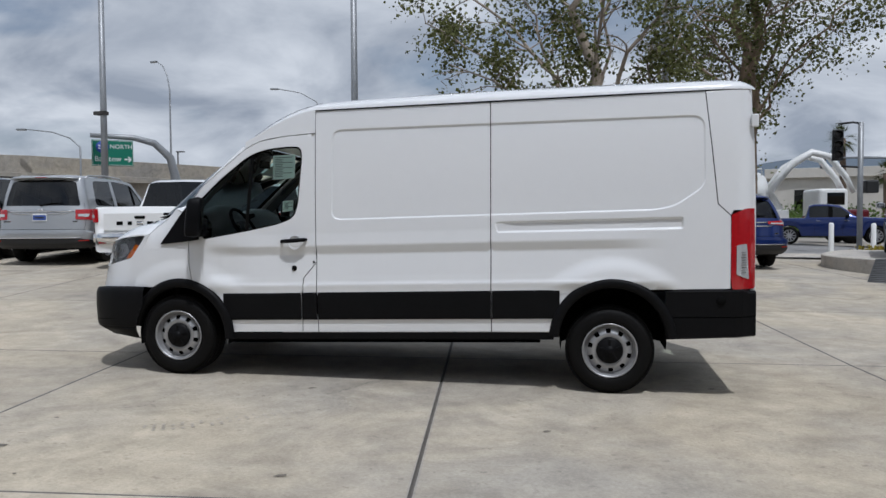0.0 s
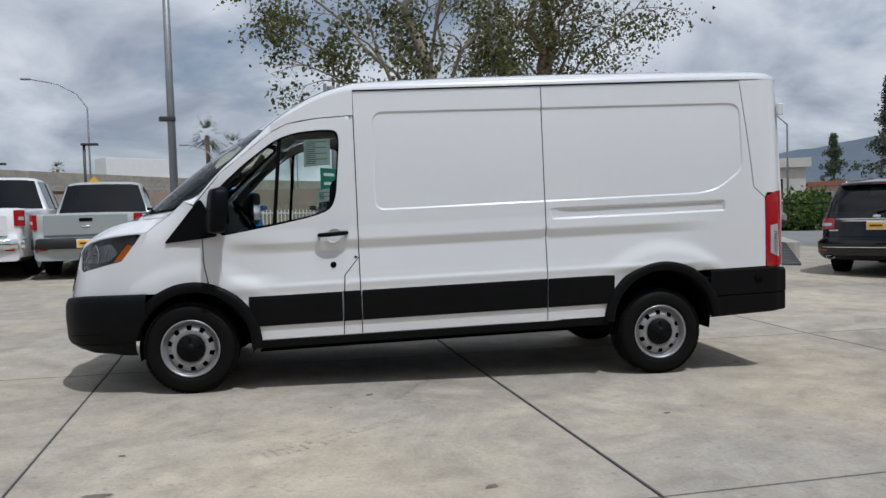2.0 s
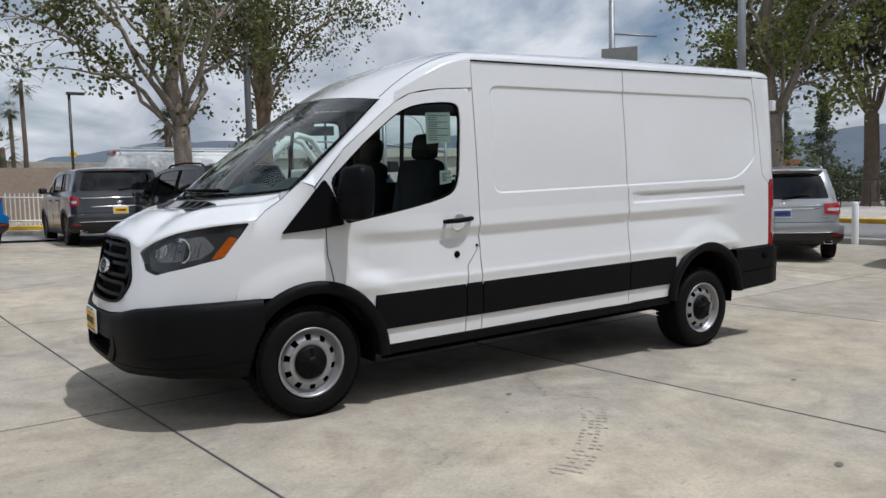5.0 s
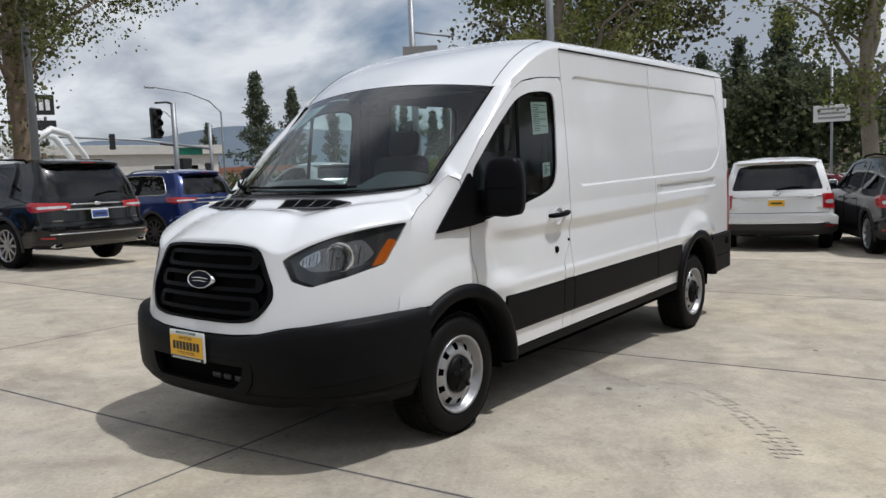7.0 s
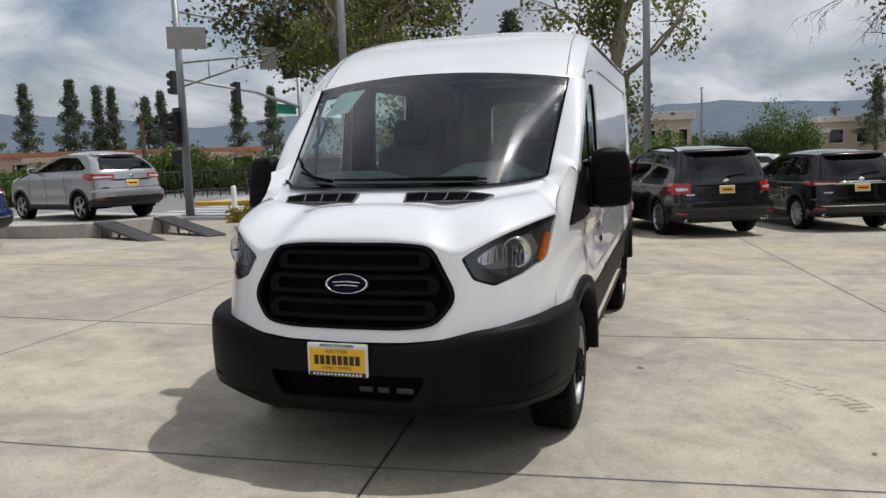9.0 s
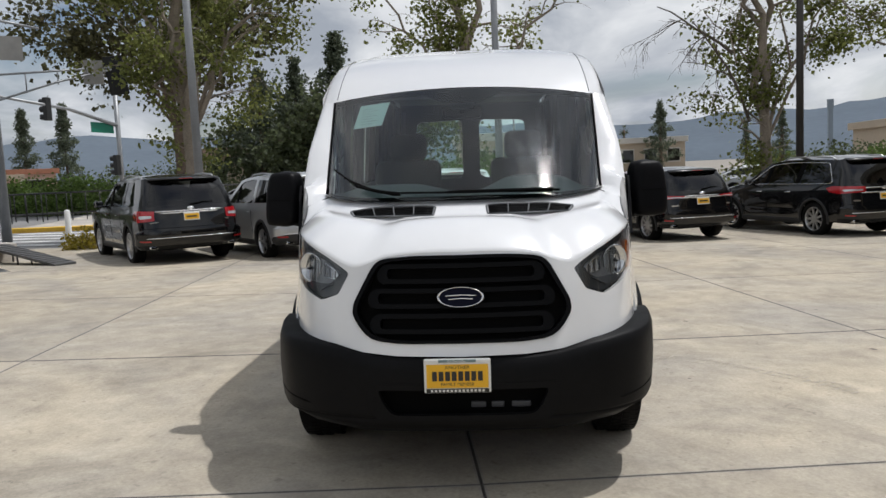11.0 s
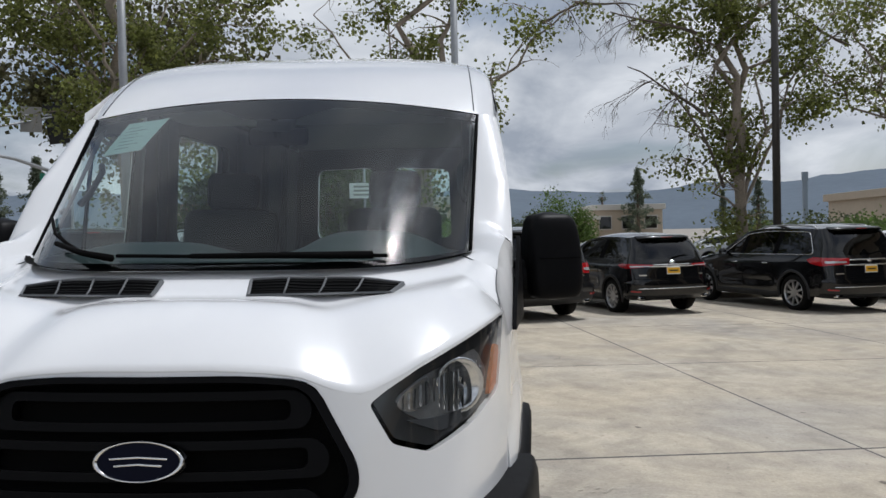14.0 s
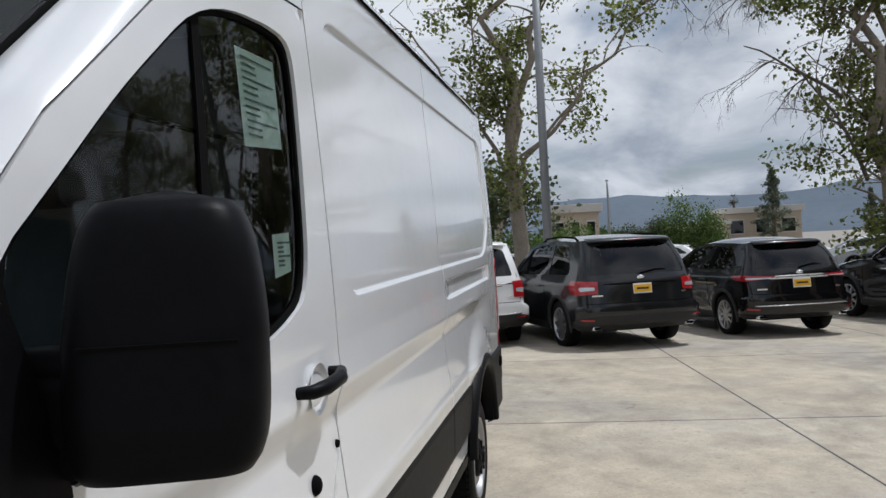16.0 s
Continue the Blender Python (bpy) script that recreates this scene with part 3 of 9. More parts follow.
# ---- the white van ----
RAKE, ROLL = 1.1, 0.7
van = thing("cargo_van", "white medium-roof cargo van with black bumpers parked on concrete", "van",
            Matrix.Translation((0, 1.03, 0.012)) @ pose(0, 0, 0, ROLL, -RAKE, 0))

_plan = spline([(-1.0, 0.0), (-0.99, 0.22), (-0.965, 0.40), (-0.925, 0.54), (-0.86, 0.66), (-0.76, 0.76), (-0.60, 0.84), (-0.40, 0.90), (-0.20, 0.937), (0.0, 0.962), (0.25, 0.98), (0.6, 0.985), (1.0, 0.985)], 400)
_tb = np.array([(0.2, 0.035), (0.30, 0.02), (0.5, 0.006), (0.72, 0.0), (1.0, 0.0), (1.17, 0.004), (1.354, 0.010), (1.7, 0.031), (2.085, 0.063), (2.285, 0.080), (2.45, 0.1)])
_tbs = spline(_tb, 300)


def tumble(z):
    return float(np.interp(z, _tbs[:, 0], _tbs[:, 1]))


def lean(z):
    return 0.25 * (z - 0.98)


def smooth(t):
    t = max(0.0, min(1.0, t))
    return t * t * (3 - 2 * t)


PANEL = rounded([(1.44, 1.345), (4.12, 1.355), (4.27, 1.385), (4.49, 1.535), (4.485, 2.085), (1.44, 2.105)], [0.08, 0.15, 0.15, 0.07, 0.10, 0.09], 6)
RAIL = rounded([(2.86, 1.205), (4.32, 1.205), (4.32, 1.285), (2.83, 1.285)], [0.01, 0.01, 0.01, 0.03], 3)


def traced(poly, offsets, step=0.02):
    """The outline poly, and lines beside it, as points for the sheet to follow."""
    q = np.array(resample(poly, step))
    t = np.roll(q, -1, 0) - np.roll(q, 1, 0)
    n = np.c_[-t[:, 1], t[:, 0]] / np.linalg.norm(t, axis=1)[:, None]
    return [[tuple(p) for p in q + n * o] for o in offsets]


FOLDS = traced(PANEL, (-0.022, -0.0095, 0.0, 0.0095, 0.022)) + traced(RAIL, (-0.012, 0.0, 0.012))


def signed(poly, x, z):
    p = np.array([(x, z)])
    d = float(edge_distance(poly, p)[0])
    return d if inside(poly, p)[0] else -d


def relief(x, z):
    """How far the side's pressings stand out or in at a place."""
    r = 0.0
    # the long crease with its undercut, dying out over the rear wheel
    fade = smooth((x - 0.25) / 0.5) * (1 - smooth((x - 3.7) / 0.6))
    if 0.72 < z < 1.25:
        dip = float(np.interp(z, [0.735, 0.78, 0.81, 0.87, 1.06, 1.135, 1.22], [0.012, 0.018, 0.008, 0.000, -0.020, 0.007, 0.0]))
        r += dip * fade
        if x < 0.75:
            r -= 0.022 * smooth((x - 0.2) / 0.2) * (1 - smooth((x - 0.45) / 0.3)) * smooth((z - 0.8) / 0.1) * (1 - smooth((z - 1.05) / 0.12))
    # the wing rolls over towards the bonnet
    if -0.46 < x < 0.06 and z > 1.04:
        gap = float(np.interp(x, [p[0] for p in _top], [p[1] for p in _top])) - z
        r -= shoulder(x) * max(0.0, 1 - max(0.0, gap) / 0.19) ** 2
    # swollen wheel arches
    for cx, cz, out, ra in ((0.04, 0.36, 0.020, 0.60), (3.78, 0.33, 0.026, 0.585)):
        d = math.hypot((x - cx) * 0.93, (z - cz) * (1.0 if z > cz else 0.6))
        r += 0.85 * out * (1 - smooth((d - ra + 0.05) / 0.14)) * smooth((z - 0.70) / 0.10)
    if 1.3 < z < 2.15 and 1.38 < x < 4.55:
        r -= 0.012 * smooth(signed(PANEL, x, z) / 0.018 + 0.5)
    if 1.15 < z < 1.33 and 2.75 < x < 4.4:
        r -= 0.02 * smooth(signed(RAIL, x, z) / 0.022 + 0.5) * smooth((x - 2.86) / 0.3 + 0.4)
    return r


_top = [(-0.46, 1.25), (-0.23, 1.312), (-0.135, 1.372), (-0.075, 1.425), (-0.015, 1.475), (0.055, 1.44)]


def shoulder(x):
    """How far the wing's top edge is drawn in where it rolls over to the bonnet."""
    return 0.038 * smooth((x + 0.46) / 0.3) * (1 - smooth((x + 0.09) / 0.14))


def half_width(x, z):
    xx = x - lean(z) * (1 - smooth((x + 0.3) / 0.5))
    w = float(np.interp(xx, _plan[:, 0], _plan[:, 1])) - tumble(z)
    if x > 4.62:
        w -= 0.12 * ((x - 4.62) / 0.27) ** 3 if x < 4.89 else 0.12
    return w


def nose_x(v, z):
    v = abs(v)
    return float(np.interp(v + tumble(z), _plan[:, 1], _plan[:, 0])) + lean(z)


def side_fn(s):
    def fn(x, z):
        return (x, s * (half_width(x, z) + relief(x, z)), z)
    return fn


def edge_x(z, v=0.90):
    return nose_x(v, z)


def arc(cx, cz, r, a0, a1, n=14):
    return [(cx + r * math.cos(radians(a)), cz + r * math.sin(radians(a))) for a in np.linspace(a0, a1, n)]


HOOD_E = [(0.0, 1.186), (0.15, 1.186), (0.28, 1.178), (0.37, 1.164), (0.44, 1.136), (0.51, 1.119), (0.57, 1.137), (0.65, 1.174), (0.74, 1.212), (0.83, 1.242), (0.895, 1.257)]
_he = spline(HOOD_E, 120)
GRILLE = rounded([(-0.40, 1.155), (-0.25, 1.172), (0.25, 1.172), (0.40, 1.155), (0.51, 0.955), (0.515, 0.90), (0.44, 0.795), (0.3, 0.777), (-0.3, 0.777), (-0.44, 0.795), (-0.515, 0.90), (-0.51, 0.955)], [0.05, 0.2, 0.2, 0.05, 0.05, 0.05, 0.06, 0.2, 0.2, 0.06, 0.05, 0.05], 4)
LAMP = [(0.532, 1.090), (0.57, 1.118), (0.65, 1.163), (0.74, 1.203), (0.83, 1.233), (0.893, 1.247), (0.885, 1.17), (0.868, 1.04), (0.79, 0.995), (0.68, 0.958), (0.588, 0.992)]

SEAM = 0.004
WINDOW = rounded([(0.26, 1.20), (0.71, 1.268), (0.97, 1.318), (1.10, 1.365), (1.14, 1.47), (1.175, 1.88), (1.165, 1.975), (1.05, 1.985), (0.845, 1.97), (0.685, 1.92), (0.43, 1.73), (0.155, 1.48)],
                 [0.03, 0.1, 0.1, 0.08, 0.08, 0.05, 0.06, 0.05, 0.1, 0.1, 0.1, 0.06], 4)

for s, tagside in ((-1, "near"), (1, "far")):
    fn, fl = side_fn(s), s > 0
    zs = np.linspace(0.785, 1.247, 14)
    fender = [(edge_x(z), z) for z in zs][::-1]
    fender = fender + [(-0.12, 0.785), *arc(0.04, 0.36, 0.47, 115, 76, 6), (0.118, 1.01), (0.116, 1.2), (0.055, 1.44), (-0.015, 1.475), (-0.075, 1.425), (-0.135, 1.372), (-0.23, 1.312)]
    part("front_fender", skin(fender, [], fn, 0.028, flip=fl), M["white"], van)
    door = [(0.165, 0.81), (0.126, 1.01), (0.124, 1.2), (0.065, 1.44), (0.27, 1.675), (0.55, 1.895), (0.66, 1.975), (0.78, 2.033), (1.0, 2.068), (1.29 - SEAM, 2.083), (1.30 - SEAM, 0.985), (1.185 - SEAM, 0.85), (1.165 - SEAM, 0.385), (0.508, 0.385)] + arc(0.04, 0.36, 0.47, 3, 74, 12)
    dr = part("front_door", skin(door, [WINDOW], fn, 0.026, flip=fl), M["white"], van)
    flap = [(1.30 - SEAM, 0.975), (1.308 - SEAM, 0.385), (1.165 + SEAM, 0.385), (1.185 + SEAM, 0.848)]
    part("fuel_flap", skin(flap, [], fn, 0.03, flip=fl), M["white"], van)
    cargo_window = rounded([(1.50, 1.42), (2.50, 1.42), (2.50, 2.05), (1.50, 2.05)], 0.08, 4)
    p1 = [(1.308 + SEAM, 0.385), (2.802 - SEAM, 0.385), (2.797 - SEAM, 2.272), (1.288 + SEAM, 2.272), (1.30 + SEAM, 0.98)]
    sp = part("side_panel", skin(p1, [cargo_window] if s > 0 else [], fn, 0.026, flip=fl, lines=() if s > 0 else FOLDS), M["white"], van)
    if s > 0:
        part("cargo_window", skin(cargo_window, [], lambda x, z: (x, half_width(x, z) - 0.02, z), 0.1, 0), M["glass_door"], sp)
    p2 = [(2.802 + SEAM, 0.385), (3.305, 0.385)] + arc(3.78, 0.32, 0.47, 172, 58, 18) + [(4.68, 0.722), (4.68, 1.29), (4.585 - SEAM, 1.385), (4.543 - SEAM, 1.82), (4.494 - SEAM, 2.272), (2.797 + SEAM, 2.272)]
    part("rear_side_panel", skin(p2, [], fn, 0.026, flip=fl, lines=FOLDS), M["white"], van)
    p3 = [(4.585 + SEAM, 1.388), (4.683, 1.298), (4.70, 1.335), (4.89, 1.335), (4.875, 2.0), (4.83, 2.272), (4.494 + SEAM, 2.272), (4.543 + SEAM, 1.82)]
    part("rear_pillar", skin(p3, [], fn, 0.03, flip=fl), M["white"], van)
    # dark cavity behind the joints
    back = [(-0.3, 1.2), (0.0, 0.86), (0.1, 0.86), (0.52, 0.39), (3.3, 0.39), (3.35, 0.5), (3.6, 0.8), (4.0, 0.8), (4.2, 0.72), (4.66, 0.72), (4.66, 1.2), (4.5, 2.26), (1.2, 2.26), (1.22, 1.3), (0.4, 1.16), (-0.1, 1.3)]
    part("inner_side", skin(back, [cargo_window] if s > 0 else [], lambda x, z: (x, s * (half_width(x, z) - 0.055), z), 0.2, 0, flip=fl, edge=0.1), M["gap"], van)
    # window: rubber frame, two panes with a divider
    rim = WINDOW
    inner = [(0.5 * 0 + p[0] * 0.965 + 0.035 * 0.78, p[1] * 0.965 + 0.035 * 1.63) for p in WINDOW]
    part("window_seal", skin(rim, [inner], lambda x, z: (x, s * (half_width(x, z) - 0.010), z), 0.03, 0.012, flip=fl), M["gap"], dr)
    part("side_window", skin(inner, [], lambda x, z: (x, s * (half_width(x, z) - 0.018), z), 0.1, 0, flip=False), M["glass_door"], dr)
    part("window_divider", skin([(0.645, 1.25), (0.675, 1.255), (0.735, 1.925), (0.705, 1.91)], [], lambda x, z: (x, s * (half_width(x, z) - 0.013), z), 0.05, 0.006, flip=fl), M["gap"], dr)
    # black side mouldings and white sill below them
    def mould(x0, x1, za, zb, out, mm, name, lab=""):
        rows = []
        for x in np.linspace(x0, x1, max(2, int((x1 - x0) / 0.12) + 2)):
            prof = [(-0.01, za), (out * 0.8, za + 0.006), (out, za + 0.025), (out, zb - 0.025), (out * 0.75, zb - 0.004), (-0.01, zb)]
            rows.append([(x, s * (half_width(x, z) + o), z) for o, z in prof])
        V, F = grid_mesh(rows, flip=s > 0)
        F.append(tuple(range(6)) if s > 0 else tuple(range(6))[::-1])
        n = len(V)
        F.append(tuple(range(n - 6, n))[::-1] if s > 0 else tuple(range(n - 6, n)))
        return part(name, mesh_of(name, V, F, False), mm, van, lab)
    mould(0.45, 1.160, 0.487, 0.728, 0.018, M["plastic"], "side_moulding", "black plastic side moulding")
    mould(1.170, 1.302, 0.487, 0.728, 0.018, M["plastic"], "side_moulding")
    mould(1.314, 2.797, 0.487, 0.730, 0.018, M["plastic"], "side_moulding")
    mould(2.809, 3.36, 0.487, 0.730, 0.018, M["plastic"], "side_moulding")
    mould(0.49, 3.31, 0.315, 0.378, 0.002, M["plastic"], "sill", "black sill under the doors")
    mould(0.52, 3.2, 0.29, 0.312, -0.06, M["gap"], "sill_rail")
    # wheel arch flares
    for cx, cz, a0, a1 in ((0.04, 0.36, -4, 170), (3.78, 0.315, 2, 176)):
        rows = []
        for a in np.linspace(a0, a1, 44):
            row = []
            for r, o in ((0.42, -0.055), (0.422, 0.012), (0.432, 0.030), (0.468, 0.034), (0.495, 0.026), (0.505, -0.004)):
                x, z = cx + r * math.cos(radians(a)), cz + r * math.sin(radians(a))
                row.append((x, s * (half_width(x, max(z, 0.5)) + o + 0.012), z))
            rows.append(row)
        V, F = grid_mesh(rows, flip=s < 0)
        part("wheel_arch_flare", mesh_of("flare", V, F), M["plastic"], van, "black plastic wheel arch flare")
        # inner liner
        rows = [[(cx + 0.425 * math.cos(radians(a)), s * w, cz + 0.425 * math.sin(radians(a))) for w in (0.50, 0.94)] for a in np.linspace(-12, 192, 30)]
        V, F = grid_mesh(rows, flip=s < 0)
        n0 = len(V)
        V.append((cx, s * 0.5, cz))
        for i in range(29):
            F.append((2 * i, 2 * i + 2, n0))
        part("arch_liner", mesh_of("liner", V, F), M["gap"], van)
    # tail lamp
    q = [(4.684, 1.30), (4.80, 1.345), (4.885, 1.345), (4.885, 0.715), (4.69, 0.715), (4.684, 0.8)]
    tl = part("tail_lamp", skin(rounded(q, 0.02, 3), [], lambda x, z: (x, s * (half_width(x, z) + 0.006), z), 0.04, 0.02, flip=fl), M["red_lens"], van, "tall red tail lamp with a clear reversing section")
    q = rounded([(4.725, 1.06), (4.805, 1.07), (4.825, 0.79), (4.725, 0.83)], 0.012, 3)
    part("reversing_lens", skin(q, [], lambda x, z: (x, s * (half_width(x, z) + 0.012), z), 0.03, 0.006, flip=fl), M["clear_lens"], tl)
    for k in range(9):
        z = 0.845 + k * 0.02
        part("lens_rib", boxed((0.055, 0.004, 0.004), (4.772, s * (half_width(4.77, z) + 0.014), z)), M["chrome"], tl)
    # hinge on the rear corner
    part("rear_hinge", boxed((0.055, 0.04, 0.10), (4.87, s * 0.88, 2.03), bevel=0.008), M["white"], van)
    # rear bumper, in two pieces, with its cap
    rows = []
    for x in np.linspace(4.19, 4.88, 14):
        w = half_width(min(x, 4.6), 0.6) + 0.012 - (0.05 * smooth((x - 4.74) / 0.14))
        zl = 0.315 + 0.03 * (x - 4.19)
        zh = 0.722 if x < 4.80 else 0.70
        rows.append([(x, s * (w - 0.04), zl), (x, s * w, zl + 0.015), (x, s * w, 0.492), (x, s * (w - 0.008), 0.497), (x, s * (w + 0.004), 0.502), (x, s * (w + 0.004), zh - 0.02), (x, s * (w - 0.03), zh)])
    V, F = grid_mesh(rows, flip=s > 0)
    n = len(V)
    F.append(tuple(range(n - 7, n)) if s < 0 else tuple(range(n - 7, n))[::-1])
    part("rear_bumper_corner", mesh_of("rb", V, F, False), M["plastic"], van)
    me = lathe([(0.0, 0.012), (0.030, 0.012), (0.036, 0.006), (0.036, -0.02)], 20)
    part("bumper_cap", me, M["gap"], van, m=Matrix.Translation((4.61, s * 1.0, 0.63)) @ (pose(0, 0, 0, 0, 0, 180) if s < 0 else Matrix()))
    # exterior handle: cup, bar and end caps
    hy = half_width(1.1, 1.17)
    cup = lathe([(0.0, -0.016), (0.035, -0.014), (0.055, -0.004), (0.06, 0.0)], 24)
    part("handle_cup", cup, M["white"], dr, m=Matrix.Translation((1.115, s * (hy + 0.012), 1.155)) @ (pose(0, 0, 0, 0, 0, 180) if s < 0 else Matrix()))
    V, F = tube([(0.995, s * (hy - 0.005), 1.168), (1.005, s * (hy + 0.035), 1.17), (1.06, s * (hy + 0.052), 1.172), (1.15, s * (hy + 0.052), 1.176), (1.205, s * (hy + 0.035), 1.179), (1.215, s * (hy - 0.005), 1.179)], [0.013, 0.016, 0.018, 0.018, 0.016, 0.013], 10)
    part("door_handle", mesh_of("h", V, F), M["mirror_plastic"], dr, "black door handle")
    lk = lathe([(0.0, 0.012), (0.012, 0.012), (0.019, 0.008), (0.024, 0.0), (0.024, -0.02)], 20)
    part("door_lock", lk, M["gap"], dr, m=Matrix.Translation((1.10, s * (half_width(1.1, 0.935) + relief(1.1, 0.935) + 0.002), 0.935)) @ (pose(0, 0, 0, 0, 0, 180) if s < 0 else Matrix()))
    lk = lathe([(0.0, 0.006), (0.009, 0.005), (0.013, -0.01)], 14)
    part("door_plug", lk, M["gap"], dr, m=Matrix.Translation((1.275, s * (half_width(1.28, 0.98) + relief(1.275, 0.985) + 0.002), 0.985)) @ (pose(0, 0, 0, 0, 0, 180) if s < 0 else Matrix()))
    # sail panel in front of the door window
    sail = rounded([(-0.165, 1.165), (0.105, 1.185), (0.235, 1.20), (0.17, 1.40), (0.115, 1.49), (0.06, 1.43)], [0.015, 0.02, 0.02, 0.03, 0.02, 0.02], 4)
    part("mirror_sail", skin(sail, [], lambda x, z: (x, s * (half_width(x, z) + 0.016 + 0.012 * smooth((x + 0.1) / 0.2)), z), 0.03, 0.014, flip=fl), M["mirror_plastic"], van, "black plastic sail panel under the mirror")
    # mirror: rounded housing, glass, two-part arm
    mir = part("door_mirror", None or boxed((0.10, 0.12, 0.10), (0.25, s * 1.0, 1.31), bevel=0.03, seg=3, smooth=True), M["mirror_plastic"], van, "large black door mirror on an arm")
    rows = []
    for k in range(25):
        z = 1.225 + 0.345 * k / 24
        u = (z - 1.3975) / 0.1725
        cap = max(0.0, 1 - abs(u) ** 6) ** 0.28
        wtop = 1 - 0.16 * max(0, u) ** 1.6 - 0.04 * max(0, u)
        hw, hd = 0.117 * (0.25 + 0.75 * cap) * wtop, 0.086 * (0.3 + 0.7 * cap)
        if k in (0, 24):
            hw, hd = hw * 0.55, hd * 0.5
        row = []
        for a in np.linspace(0, 2 * math.pi, 36, endpoint=False):
            c, d = math.cos(a), math.sin(a)
            px = math.copysign(abs(c) ** 0.55, c) * hd
            py = math.copysign(abs(d) ** 0.45, d) * hw
            if px > 0:
                px *= 0.55
            row.append((0.275 + px + 0.02 * u, s * (1.112 + py), z))
        rows.append(row)
    V, F = grid_mesh(rows, closed=True, flip=s < 0)
    F += [tuple(range(36))[::-1] if s > 0 else tuple(range(36)), tuple(range(24 * 36, 25 * 36)) if s > 0 else tuple(range(24 * 36, 25 * 36))[::-1]]
    swing = Matrix.Translation((0.275, s * 1.112, 0)) @ pose(0, 0, 0, 0, 0, -s * 20) @ Matrix.Translation((-0.275, -s * 1.112, 0))
    part("mirror_housing", mesh_of("mh", V, F), M["mirror_plastic"], mir, m=swing)
    part("mirror_arm", boxed((0.075, 0.17, 0.065), (0.25, s * 1.00, 1.352), bevel=0.02, seg=3, smooth=True), M["mirror_plastic"], mir)
    part("mirror_foot", boxed((0.09, 0.15, 0.055), (0.255, s * 0.99, 1.255), bevel=0.02, seg=3, smooth=True), M["mirror_plastic"], mir)
    part("mirror_lip", boxed((0.004, 0.175, 0.004), (0.187, s * 1.112, 1.392)), M["gap"], mir, m=swing)
    part("mirror_glass", boxed((0.004, 0.15, 0.26), (0.325, s * 1.112, 1.42), bevel=0.001), M["chrome"], mir, m=swing)

# roof
def roof_w(x):
    return half_width(max(x, 0.3), roof_edge(x))


_zg = spline([(0.55, 1.985), (0.75, 2.085), (0.9, 2.165), (1.1, 2.245), (1.30, 2.282), (1.6, 2.285), (4.6, 2.283), (4.9, 2.262)], 200)
_zc = spline([(0.45, 2.062), (0.6, 2.135), (0.8, 2.235), (1.0, 2.315), (1.2, 2.37), (1.45, 2.402), (2.8, 2.425), (4.5, 2.412), (4.78, 2.395), (4.9, 2.33)], 200)


def roof_edge(x):
    return float(np.interp(x, _zg[:, 0], _zg[:, 1]))


def crown(x):
    return float(np.interp(x, _zc[:, 0], _zc[:, 1]))


def roof_pt(sig, w):
    yf = abs(w) * 0.93
    g = min(1.0, yf / 0.842)
    past = max(0.0, (yf - 0.842) / 0.088)
    xf = 0.46 + 0.135 * g * g + 0.07 * past
    x = xf + (4.885 - xf) * sig
    wg = roof_w(x)
    z0, z1 = roof_edge(x), crown(x)
    drop = 1 - (max(0.0, 1 - abs(w) ** 3.2)) ** 0.42
    z = z1 + (z0 - z1) * drop
    zf = crown(xf) + (roof_edge(xf) - crown(xf)) * drop
    want = 2.060 - 0.058 * g * g - 0.016 * past
    z += (want - zf) * math.exp(-(x - xf) / 0.22)
    if x > 1.4 and abs(w) < 0.75:
        z += 0.006 * max(0.0, math.cos(w * 2 * math.pi * 2.6)) ** 3
    return (x, wg * w, z)


ws_ = [math.copysign(1 - (1 - abs(t)) ** 1.7, t) for t in np.linspace(-1, 1, 61)]
rows = [[roof_pt(sg, w) for w in ws_] for sg in np.r_[np.linspace(0, 0.2, 22), np.linspace(0.2, 0.97, 40)[1:], np.linspace(0.97, 1, 6)[1:]]]
V, F = grid_mesh(rows, flip=False)
part("roof", mesh_of("roof", V, F), M["white"], van, "white pressed steel roof")
for s in (-1, 1):
    # cab side cap above the door and windscreen pillar
    rows = []
    for x, zd in ((0.655, 1.973), (0.72, 2.008), (0.78, 2.035), (0.88, 2.055), (1.0, 2.07), (1.15, 2.079), (1.289, 2.085)):
        zd += 0.004
        zt = max(roof_edge(x), zd + 0.01)
        rows.append([(x, s * half_width(x, zd + (zt - zd) * t), zd + (zt - zd) * t) for t in np.linspace(0, 1, 6)])
    V, F = grid_mesh(rows, flip=s > 0)
    part("cab_side_cap", mesh_of("cap", V, F), M["white"], van)
    # pressed groove beside the roof's front edge
    V, F = tube([Vector(roof_pt(sg, s * 0.885)) + Vector((0, 0, 0.0005)) for sg in np.linspace(0.004, 0.17, 16)], [0.003] * 16, 5)
    part("roof_groove", mesh_of("rg", V, F), M["trim_grey"], van)
    # drip channel
    V, F = tube([(1.292, s * 0.912, 2.279), (2.8, s * 0.912, 2.281), (4.0, s * 0.912, 2.281), (4.49, s * 0.910, 2.277)], [0.0045] * 4, 6)
    part("drip_channel", mesh_of("dc", V, F), M["gap"], van, "black roof drip channel")

